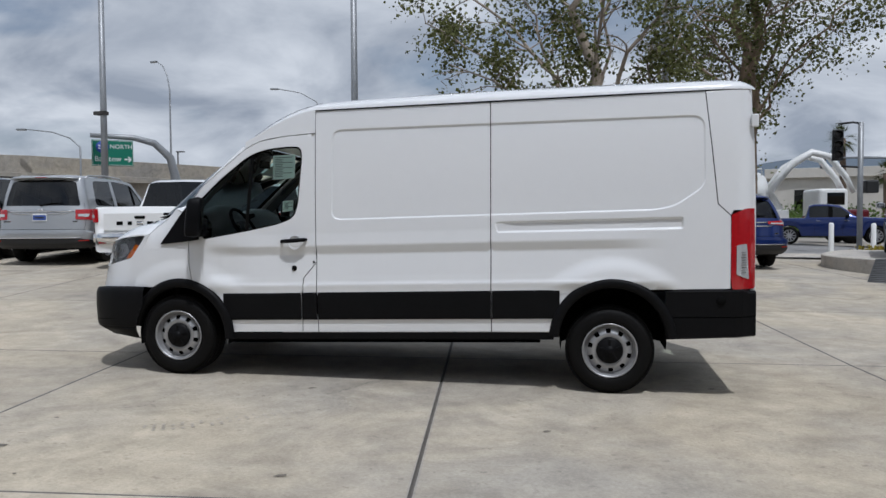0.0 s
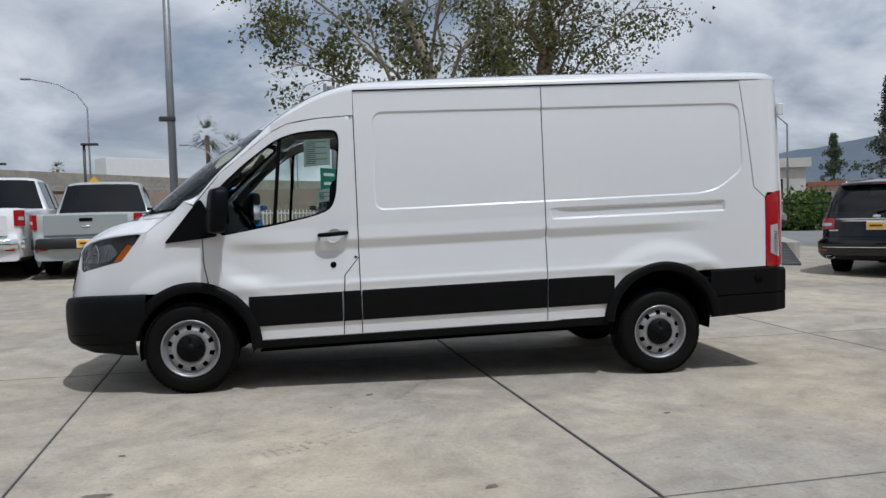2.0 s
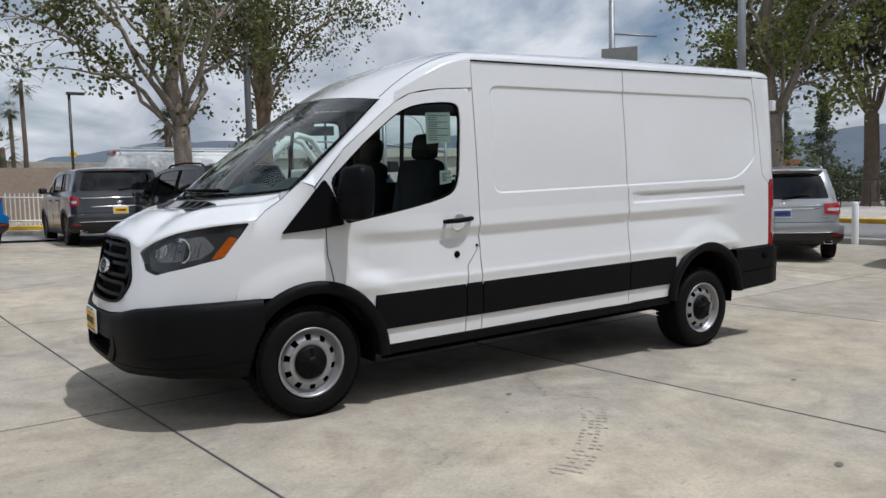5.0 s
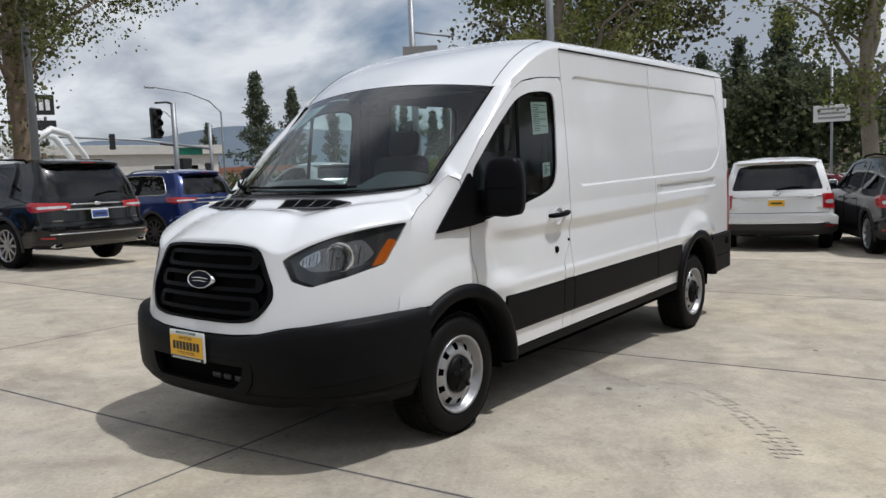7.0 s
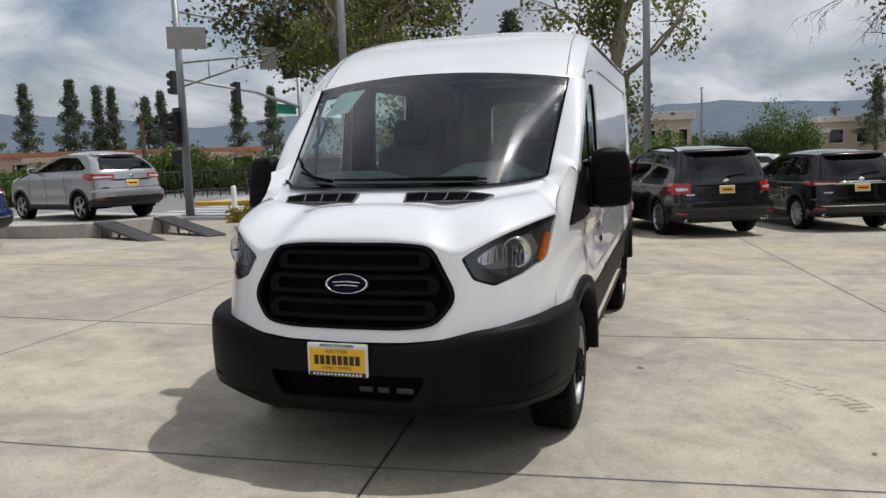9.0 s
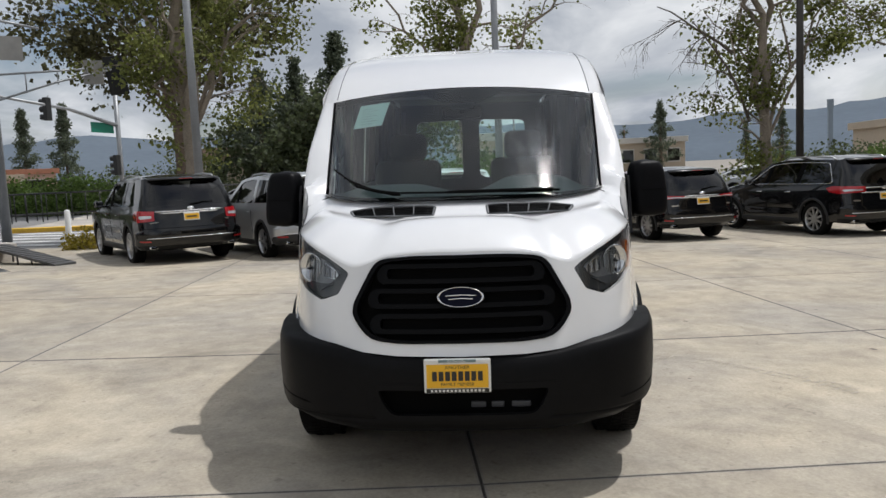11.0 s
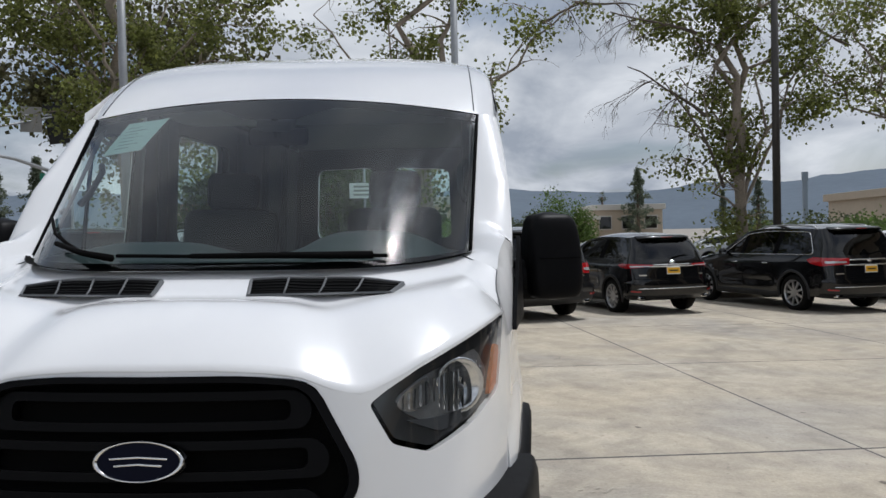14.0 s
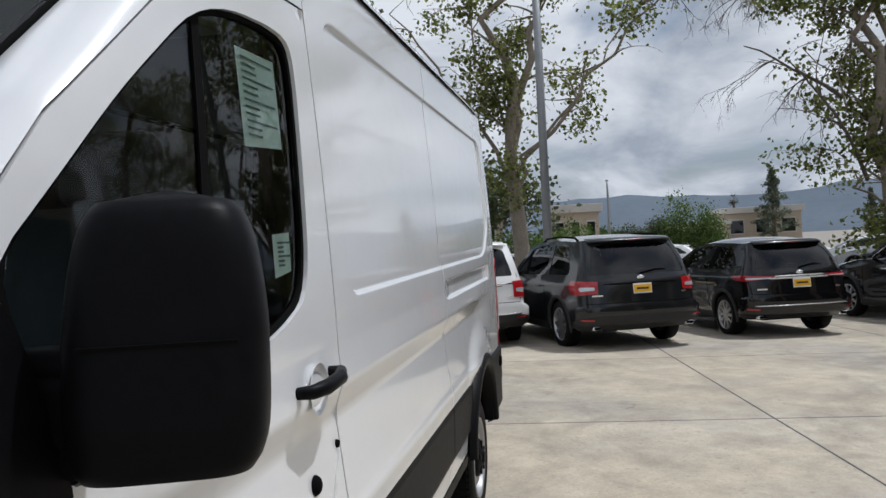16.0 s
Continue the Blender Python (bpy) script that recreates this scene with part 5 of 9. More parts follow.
# cargo lining, ceiling, floor
for s in (-1, 1):
    hole = [rounded([(1.52, 1.43), (2.48, 1.43), (2.48, 2.04), (1.52, 2.04)], 0.08, 4)] if s > 0 else []
    part("cargo_lining", skin([(1.25, 0.80), (4.78, 0.80), (4.78, 2.2), (1.25, 2.2)], hole, lambda x, z: (x, s * (0.875 - 0.04 * (z - 0.55)), z), 0.15, 0.01, flip=s < 0), M["inner_wall"], van)
for k in range(5):
    x = 1.38 + k * 0.68 + (0.0 if k == 0 else 0.6)
    for s in (-1, 1):
        part("lining_rib", tube_mesh([(x, s * 0.84, 0.82), (x, s * 0.82, 1.4), (x, s * 0.79, 2.15)], 0.03, 6), M["trim_grey"], van)
part("cargo_floor", boxed((4.9, 0.96, 0.03), (2.35, 0, 0.53)), M["trim_grey"], van)
part("headlining", boxed((0.56, 1.36, 0.02), (1.04, 0, 2.065)), M["headliner"], van)
part("cargo_ceiling", boxed((3.45, 1.6, 0.02), (3.08, 0, 2.24)), M["inner_wall"], van)
part("front_bulkhead", boxed((0.04, 1.72, 0.85), (-0.06, 0, 0.86)), M["gap"], van)
part("underbody", boxed((5.0, 0.96, 0.16), (2.1, 0, 0.40)), M["gap"], van)
part("underbody_pan", boxed((2.7, 1.72, 0.10), (1.9, 0, 0.42)), M["gap"], van)
part("engine_block", boxed((0.75, 1.2, 0.5), (-0.42, 0, 0.66)), M["gap"], van)
# dashboard, wheel, seats, inner mirror
rows = []
for v in np.linspace(-0.82, 0.82, 48):
    a = abs(v) / 0.8
    x0 = -0.40 + 0.29 * a**2.4
    hump = 0.085 * math.exp(-(abs(v + 0.42) / 0.25) ** 4) + 0.05 * math.exp(-(abs(v - 0.42) / 0.28) ** 4)
    rows.append([(x0, v, 1.388), (x0 + 0.12, v, 1.392), (0.02, v, 1.402 + hump * 0.25), (0.10, v, 1.415 + hump * 0.8), (0.16, v, 1.420 + hump), (0.22, v, 1.41 + hump), (0.27, v, 1.33 + hump), (0.25, v, 1.0), (0.2, v, 0.8)])
V, F = grid_mesh(rows, flip=False)
dash = part("dashboard", mesh_of("dash", V, F), M["dash_grey"], van, "grey moulded plastic dashboard")
part("centre_screen", boxed((0.03, 0.26, 0.12), (0.235, 0.05, 1.36), bevel=0.01), M["gap"], dash)
st = Matrix.Translation((0.40, -0.42, 1.30)) @ pose(0, 0, 0, 0, -32, 0)
V, F = tube([(0.19 * math.cos(a), 0, 0.19 * math.sin(a)) for a in np.linspace(0, 2 * math.pi, 33)], [0.015] * 33, 8, False)
sw = part("steering_wheel", mesh_of("sw", V, F), M["gap"], van, "black three-spoke steering wheel", st @ pose(0, 0, 0, 0, 0, 90))
part("wheel_hub", boxed((0.14, 0.06, 0.11), bevel=0.025), M["trim_grey"], sw)
for a in (0, 180, 270):
    part("wheel_spoke", tube_mesh([(0.05 * math.cos(radians(a)), 0, 0.05 * math.sin(radians(a))), (0.18 * math.cos(radians(a)), 0, 0.18 * math.sin(radians(a)))], 0.015, 6), M["trim_grey"], sw)
for v in (-0.42, 0.42):
    seat = part("seat", boxed((0.5, 0.50, 0.18), (0.86, v, 0.98), bevel=0.06, seg=3, smooth=True), M["seat_cloth"], van, "dark cloth seat with headrest")
    part("seat_base", boxed((0.42, 0.44, 0.34), (0.88, v, 0.72), bevel=0.03), M["gap"], seat)
    part("backrest", boxed((0.16, 0.48, 0.62), (1.12, v, 1.30), rot=pose(0, 0, 0, 0, 12, 0), bevel=0.06, seg=3, smooth=True), M["seat_cloth"], seat)
    part("headrest", boxed((0.11, 0.27, 0.20), (1.21, v, 1.70), rot=pose(0, 0, 0, 0, 10, 0), bevel=0.05, seg=3, smooth=True), M["seat_cloth"], seat)
    for q in (-0.06, 0.06):
        part("headrest_post", tube_mesh([(1.19, v + q, 1.56), (1.20, v + q, 1.64)], 0.008, 6), M["chrome"], seat)
im = part("inner_mirror", boxed((0.03, 0.25, 0.075), (0.44, 0.0, 1.90), bevel=0.02), M["gap"], van)
part("mirror_stem", tube_mesh([(0.43, 0, 1.90), (0.36, 0, 1.99)], 0.015, 6), M["gap"], im)
# black printed patch behind the inner mirror, with the camera's housing under it
V, F = grid_mesh([[ws_pt(u * (0.30 - 0.17 * k / 5), 0.945 - 0.022 * k, -0.005) for u in np.linspace(-1, 1, 9)] for k in range(6)])
part("camera_patch", mesh_of("cp", V, F), M["gap"], wsn)
part("camera_pod", boxed((0.12, 0.16, 0.05), (0.42, 0, 1.965), rot=pose(0, 0, 0, 0, -40, 0), bevel=0.02, seg=3), M["trim_grey"], van)
for s in (-1, 1):
    part("grab_handle", tube_mesh([(0.30, s * 0.78, 1.62), (0.34, s * 0.76, 1.66), (0.46, s * 0.76, 1.76), (0.50, s * 0.78, 1.79)], 0.014, 6), M["trim_grey"], van)
    V, F = grid_mesh([[(0.07, s * 0.79, 1.43), (0.13, s * 0.85, 1.40)], [(0.60, s * 0.80, 1.96), (0.68, s * 0.87, 1.95)]], flip=s > 0)
    part("pillar_trim", mesh_of("pt", V, F, False), M["headliner"], van)
    part("door_card", boxed((0.66, 0.05, 0.75), (0.90, s * 0.90, 0.86), bevel=0.02), M["trim_grey"], van)


# wheels
def wheel(cx, cz, s, name="wheel"):
    R, hw = 0.353, 0.115
    base = Matrix.Translation((cx, s * 0.845, cz)) @ (pose(0, 0, 0, 0, 0, 180) if s < 0 else Matrix())
    prof = [(0.205, -hw), (0.25, -hw - 0.008), (0.30, -hw - 0.005), (R - 0.022, -hw + 0.012), (R - 0.004, -hw + 0.03), (R, -0.03), (R, 0.03), (R - 0.004, hw - 0.03), (R - 0.022, hw - 0.012), (0.318, hw + 0.002), (0.30, hw + 0.008), (0.275, hw + 0.012), (0.25, hw + 0.010), (0.228, hw + 0.001), (0.215, hw - 0.012)]
    w = part(name, lathe(prof[::-1], 64), M["rubber"], van, "black tyre on a silver steel wheel", base)
    blocks = []
    for i in range(60):
        a = 2 * math.pi * i / 60
        for k, (y, dy) in enumerate(((-0.085, 0.045), (-0.033, 0.04), (0.02, 0.04), (0.072, 0.05), (0.102, 0.03))):
            aa = a + (0.05 if k % 2 else 0.0)
            r0, r1, da = R - 0.012, R + 0.0055 - (0.006 if k in (0, 3) else 0) - (0.020 if k == 4 else 0), 0.04
            pts = []
            for r in (r0, r1):
                for aa2 in (aa - da, aa + da):
                    for yy in (y - dy / 2, y + dy / 2):
                        pts.append((r * math.cos(aa2), yy + 0.012 * math.sin(k), r * math.sin(aa2)))
            blocks.append((pts, [(4, 5, 7, 6), (0, 1, 5, 4), (2, 6, 7, 3), (0, 4, 6, 2), (1, 3, 7, 5)]))
    part("tread", mesh_of("tread", *join(blocks), False), M["rubber"], w)
    rim = [(0.220, hw - 0.004), (0.222, hw + 0.006), (0.214, hw + 0.008), (0.205, hw - 0.004), (0.198, hw - 0.03), (0.186, hw - 0.042)]
    part("rim", lathe(rim, 48), M["steel"], w, "silver steel rim")
    # dished disc with slots
    na, rr = 80, [(0.187, hw - 0.043), (0.180, hw - 0.036), (0.176, hw - 0.030), (0.160, hw - 0.020), (0.150, hw - 0.014), (0.142, hw - 0.010), (0.130, hw - 0.008), (0.118, hw - 0.010), (0.105, hw - 0.014)]
    V, F = [], []
    for i in range(na):
        a = 2 * math.pi * i / na
        for r, y in rr:
            V.append((r * math.cos(a), y, r * math.sin(a)))
    for i in range(na):
        j = (i + 1) % na
        for q in range(len(rr) - 1):
            if q in (3, 4, 2) and (i % 8) in (2, 3, 4):
                continue
            F.append((i * len(rr) + q, i * len(rr) + q + 1, j * len(rr) + q + 1, j * len(rr) + q))
    disc = part("wheel_disc", mesh_of("disc", V, F), M["steel"], w)
    part("disc_back", lathe([(0.19, hw - 0.07), (0.05, hw - 0.07)], 32), M["gap"], w)
    cap = part("hub_cap", lathe([(0.0, hw + 0.034), (0.032, hw + 0.034), (0.036, hw + 0.026), (0.042, hw + 0.022), (0.09, hw + 0.012), (0.104, hw + 0.002), (0.108, hw - 0.014)], 40), M["plastic"], w, "black plastic hub cap")
    for k in range(5):
        a = 2 * math.pi * k / 5 + 0.3
        part("cap_spoke", boxed((0.055, 0.012, 0.022), (0.068 * math.cos(a), hw + 0.018, 0.068 * math.sin(a)), rot=Matrix.Rotation(-a, 4, "Y"), bevel=0.004), M["plastic"], cap)
    return w


for s in (-1, 1):
    wheel(0.0, 0.352, s)
    wheel(3.76, 0.226, s)

# the body's posts stand upright although its floor is raked: lean every panel back by the rake
upright = Matrix(((1, 0, math.tan(radians(RAKE)), -0.15 * math.tan(radians(RAKE))), (0, 1, 0, 0), (0, 0, 1, 0), (0, 0, 0, 1)))
for ob in van.children_recursive:
    own, up = ob.matrix_basis.copy(), ob.parent
    while up is not van:
        own, up = up.matrix_basis @ own, up.parent
    if not ob.name.startswith(("wheel", "tread", "rim", "disc", "hub", "cap")):
        ob.data.transform(own.inverted() @ upright @ own)


# ---- parked cars ----
def paint(name, color, metal=0.3, rough=0.28, dark=False):
    return mat(name, color, rough, metal=metal, coat=1.0, spec=0.08 if dark else 0.25)


M["p_silver"] = paint("paint_silver", (0.42, 0.43, 0.44), 0.6)
M["p_white"] = paint("paint_white", (0.76, 0.76, 0.75), 0.0)
M["p_grey"] = paint("paint_pale_grey", (0.36, 0.39, 0.38), 0.1)
M["p_blue"] = paint("paint_bright_blue", (0.010, 0.16, 0.46), 0.2)
M["p_navy"] = paint("paint_navy", (0.008, 0.022, 0.115), 0.3)
M["p_black"] = paint("paint_black", (0.003, 0.003, 0.0035), 0.0, dark=True)
M["p_char"] = paint("paint_charcoal", (0.012, 0.013, 0.0145), 0.1, dark=True)
M["p_gun"] = paint("paint_gunmetal", (0.050, 0.051, 0.054), 0.4)
M["p_maroon"] = paint("paint_maroon", (0.10, 0.006, 0.012), 0.1)
M["cladding"] = mat("cladding", (0.012, 0.012, 0.013), 0.6, vary=0.2, scale=5)
_wheel_cache = {}


def alloy_meshes(R, spokes):
    key = (R, spokes)
    if key not in _wheel_cache:
        h = 0.11
        tyre = lathe([(R * 0.68, h - 0.02), (R * 0.72, h + 0.004), (R * 0.86, h + 0.008), (R * 0.97, h - 0.01), (R, h - 0.04), (R, -h + 0.04), (R * 0.97, -h), (R * 0.68, -h)], 36)
        rim = lathe([(R * 0.705, h - 0.004), (R * 0.69, h + 0.004), (R * 0.665, h - 0.006), (R * 0.63, h - 0.05), (R * 0.62, -h)], 36)
        parts = []
        for k in range(spokes):
            a = 2 * math.pi * k / spokes
            c, d = math.cos(a), math.sin(a)
            w0, w1, r0, r1 = 0.026, 0.020, R * 0.10, R * 0.66
            V = []
            for r, w, y in ((r0, w0, h - 0.022), (r1, w1, h - 0.012)):
                for sg in (-1, 1):
                    for dy in (-0.03, 0.0):
                        V.append((r * c - sg * w * d, y + dy, r * d + sg * w * c))
            parts.append((V, [(1, 3, 7, 5), (0, 1, 5, 4), (2, 6, 7, 3)]))
        n = 16
        V = [(R * 0.16 * math.cos(2 * math.pi * k / n), h - 0.016, R * 0.16 * math.sin(2 * math.pi * k / n)) for k in range(n)]
        parts.append((V, [tuple(range(n))[::-1]]))
        sp = mesh_of("spokes", *join(parts), False)
        back = lathe([(R * 0.64, h - 0.07), (0.01, h - 0.07)], 24)
        _wheel_cache[key] = (tyre, rim, sp, back)
    return _wheel_cache[key]


def pickup(name, label, category, pos, heading, body, L=4.95, W=0.98, H=1.76, belt=1.10, wb=2.86, over=1.05, R=0.37, spokes=10, lamp=(0.88, 1.06, 0.60, 0.26), plate="plate_yellow", plate_z=0.93, clad=True, chrome_bar=True, rim="alloy", cab=1.55, group="cars for sale", lampmat="red_lens"):
    """A parked pickup. pos: the middle of its rear axle; heading: degrees from +x; x runs forwards from the rear axle."""
    z0 = gz(*pos) if len(pos) == 2 else pos[2]
    root = thing(name, label, category, Matrix.Translation((pos[0], pos[1], z0)) @ pose(0, 0, 0, 0, 0, heading), group)
    xr, xf = -over, L - over
    inset = 0.20
    prof = [(xr, 0.62), (xr + 0.015, 0.85), (xr + 0.03, belt - 0.02), (xr + 0.06, belt), (cab, belt + 0.005), (cab + 0.02, belt + 0.03), (cab + 0.16, H - 0.06), (cab + 0.35, H), (cab + 0.9, H), (cab + 1.35, H - 0.06), (cab + 2.0, belt + 0.05), (xf - 0.25, belt - 0.03), (xf - 0.05, belt - 0.12), (xf, 0.6)]
    px, pz = np.array(prof).T
    xs = set(np.round(px, 4))
    for xa in (0.0, wb):
        xs |= set(np.round(np.linspace(xa - R - 0.09, xa + R + 0.09, 19), 4))
    xs |= set(np.round(np.arange(xr + 0.3, xf, 0.16), 4))
    xs = sorted(xs)
    keep = [xs[0]]
    for x in xs[1:]:
        if x - keep[-1] > 0.009:
            keep.append(x)
    xs = keep
    zl0 = 0.30
    rows = []
    for x in xs:
        zt = float(np.interp(x, px, pz))
        zl = zl0
        for xa in (0.0, wb):
            d = abs(x - xa)
            ra = R + 0.055
            if d < ra:
                zl = max(zl, R + math.sqrt(ra * ra - d * d) - 0.01)
        taper = 1 - 0.075 * max(0.0, 1 - (x - xr) / 0.22) ** 2 - 0.16 * max(0.0, 1 - (xf - x) / 0.55) ** 2
        w = W * taper
        zb = min(belt, zt - 0.012)
        gh = max(0.0, zt - belt)
        wr = w * 0.97 - inset * min(1.0, gh / (H - belt)) * 1.0
        half = [(w * 0.93, zl), (w * 0.985, zl + (zb - zl) * 0.07), (w, zl + (zb - zl) * 0.30), (w * 1.003, zl + (zb - zl) * 0.62), (w * 0.995, zl + (zb - zl) * 0.9), (w * 0.975, zb)]
        if gh > 0.03:
            half += [(w * 0.965, zb + 0.02), (wr, zt - min(0.085, gh * 0.4)), (wr * 0.94, zt - min(0.03, gh * 0.3)), (wr * 0.72, zt - 0.004)]
        else:
            half += [(w * 0.955, zb + 0.004), (w * 0.90, zt - 0.005), (w * 0.82, zt - 0.002), (w * 0.6, zt)]
        rows.append([(x, -y, z) for y, z in half] + [(x, 0, zt + 0.006)] + [(x, y, z) for y, z in half[::-1]])
    n = len(rows[0])
    groups = {"body": [], "lower_cladding": [], "rear_window": [], "windscreen": [], "side_window_l": [], "side_window_r": [], "pillars_l": [], "pillars_r": []}
    for i in range(len(xs) - 1):
        xm = (xs[i] + xs[i + 1]) / 2
        for k in range(n - 1):
            f = (i * n + k, i * n + k + 1, (i + 1) * n + k + 1, (i + 1) * n + k)
            kk = min(k, n - 2 - k)
            where = "body"
            side_rng, rear_rng, ws_rng = (cab + 0.2, cab + 1.75), (cab + 0.02, cab + 0.16), (cab + 1.35, cab + 2.0)
            pil = (cab + 0.95, cab + 1.03)
            if kk == 6 and side_rng[0] < xm < side_rng[1]:
                where = "side_window_l" if k > n / 2 else "side_window_r"
                if pil[0] < xm < pil[1]:
                    where = "pillars_" + ("l" if k > n / 2 else "r")
            elif kk >= 8 and rear_rng[0] < xm < rear_rng[1]:
                where = "rear_window"
            elif kk >= 8 and ws_rng[0] < xm < ws_rng[1]:
                where = "windscreen"
            elif kk <= 0 and clad:
                where = "lower_cladding"
            groups[where].append(f)
    V = [p for r in rows for p in r]
    groups["body"].append(tuple(range(n)))
    last = (len(xs) - 1) * n
    groups["body"].append(tuple(range(last, last + n))[::-1])

    def sub(faces):
        idx = sorted({k for f in faces for k in f})
        mp = {k: i for i, k in enumerate(idx)}
        return mesh_of("p", [V[k] for k in idx], [tuple(mp[k] for k in f)[::-1] for f in faces])

    part("body", sub(groups["body"]), body, root)
    for g, nm, mm in (("lower_cladding", "lower_cladding", M["cladding"]), ("rear_window", "rear_window", M["car_glass"]), ("windscreen", "windscreen", M["car_glass"]), ("side_window_l", "side_window", M["car_glass"]), ("side_window_r", "side_window", M["car_glass"]), ("pillars_l", "window_pillar", M["gap"]), ("pillars_r", "window_pillar", M["gap"])):
        if groups[g]:
            part(nm, sub(groups[g]), mm, root)
    part("underbody", boxed((L - 0.3, W * 1.6, 0.25), (L / 2 - over, 0, 0.42)), M["gap"], root)
    # rear bumper: body-coloured top, dark lower lip
    def bar(za, zb_, out, depth, ymax=1.0):
        rws = []
        for y in np.linspace(-ymax, ymax, 17):
            x = xr - out + 0.16 * abs(y) ** 5
            rws.append([(x + depth, y * W, za), (x + 0.02, y * W, za + 0.01), (x, y * W, za + 0.04), (x, y * W, zb_ - 0.03), (x + 0.03, y * W, zb_), (x + depth, y * W, zb_)])
        v_, f_ = grid_mesh(rws, flip=False)
        return mesh_of("bar", v_, f_)
    part("rear_bumper", bar(0.50, 0.70, 0.10, 0.2), M["chrome"] if chrome_bar else M["cladding"], root)
    part("tailgate_panel", boxed((0.02, W * 1.5, 0.36), (xr - 0.008, 0, 0.93), bevel=0.008), body, root)
    for q in range(5 if body is M["p_white"] else 0):
        part("letter_bar", boxed((0.006, 0.13 if q != 1 else 0.09, 0.075), (xr - 0.02, 0.42 - q * 0.21, 0.90), bevel=0.002), M["gap"], root)
    part("tailgate_handle", boxed((0.02, 0.22, 0.06), (xr - 0.022, 0, 1.02), bevel=0.01), M["gap"], root)
    # lamps wrapped round the rear corners
    la, lb = lamp[:2]
    for sg in (-1, 1):
        path = [(xr - 0.004, 0.86), (xr - 0.004, 0.93), (xr + 0.02, 0.975), (xr + 0.06, 1.004), (xr + 0.12, 1.012)]
        rws = []
        for q, (x, f) in enumerate(path):
            zc_ = (la + lb) / 2
            k = 1.0
            hgt = (lb - la) / 2 * k
            rws.append([(x, sg * W * f, z) for z in np.linspace(zc_ - hgt, zc_ + hgt, 4)])
        v_, f_ = grid_mesh(rws, flip=sg > 0)
        lm = part("tail_lamp", mesh_of("tl", v_, f_), M[lampmat], root, "red tail lamp")
        z1 = la + (lb - la) * 0.35
        rws = [[(x - 0.006, sg * W * (f + 0.004), z) for z in (z1, z1 + (lb - la) * 0.22)] for x, f in path[1:4]]
        v_, f_ = grid_mesh(rws, flip=sg > 0)
        part("reversing_lens", mesh_of("rl", v_, f_), M["clear_lens"], lm)
        part("reflector", boxed((0.012, 0.16, 0.035), (xr - 0.02, sg * W * 0.78, 0.50), bevel=0.004), M["red_dark"], root)
        # door mirrors
        mx = cab + 1.6
        mr = part("door_mirror", boxed((0.12, 0.19, 0.14), (mx, sg * (W + 0.10), belt + 0.06), bevel=0.04, seg=3, smooth=True), M["gap"], root)
        part("mirror_arm", boxed((0.05, 0.14, 0.03), (mx, sg * (W - 0.02), belt + 0.01)), M["gap"], mr)
        # door shut lines and handles along the side
        for q, x in enumerate((wb * 0.29, wb * 0.62, wb * 0.98)):
            part("door_gap", tube_mesh([(x, sg * W * 0.992, 0.42), (x + 0.02, sg * W * 1.004, 0.75), (x, sg * W * 0.978, belt - 0.01)], 0.004, 5), M["gap"], root)
            if q < 2:
                part("door_handle", boxed((0.16, 0.03, 0.025), (x + 0.15, sg * W * 1.005, belt - 0.12), bevel=0.008), M["chrome"], root)
    p_ = part("number_plate", boxed((0.012, 0.31, 0.155), (xr + -0.115, 0, plate_z), rot=pose(0, 0, 0, 0, 4, 0), bevel=0.004), M["plate_white"], root)
    dx = (xr + -0.123)
    part("plate_field", boxed((0.004, 0.285, 0.11), (dx, 0, plate_z), rot=pose(0, 0, 0, 0, 4, 0)), M[plate], p_)
    part("word_bar", boxed((0.004, 0.20, 0.035), (dx - 0.003, 0, plate_z), rot=pose(0, 0, 0, 0, 4, 0)), M["plate_black"], p_)
    part("badge", lathe([(0.0, 0.008), (0.9, 0.006), (1.0, 0.0)], 20), M["chrome"], root, m=Matrix.Translation((xr - 0.02, 0, 0.90)) @ pose(0, 0, 0, 0, 0, 90) @ Matrix.Diagonal((0.075, 1, 0.03, 1)))
    part("name_bar", boxed((0.006, 0.22, 0.03), (xr + 0.025, -W * 0.62, plate_z - 0.07), bevel=0.002), M["chrome"], root)
    tyre, rimm, sp, back = alloy_meshes(R, spokes)
    for xa in (0.0, wb):
        for sg in (-1, 1):
            m = Matrix.Translation((xa, sg * (W - 0.125), R - 0.005)) @ (pose(0, 0, 0, 0, 0, 180) if sg < 0 else Matrix())
            tyre.materials.clear(), rimm.materials.clear(), sp.materials.clear(), back.materials.clear()
            w = part("wheel", tyre.copy(), M["rubber"], root, m=m)
            part("rim", rimm.copy(), M[rim], w)
            part("spokes", sp.copy(), M[rim], w)
            part("brake_disc", back.copy(), M["gap"], w)
    return root


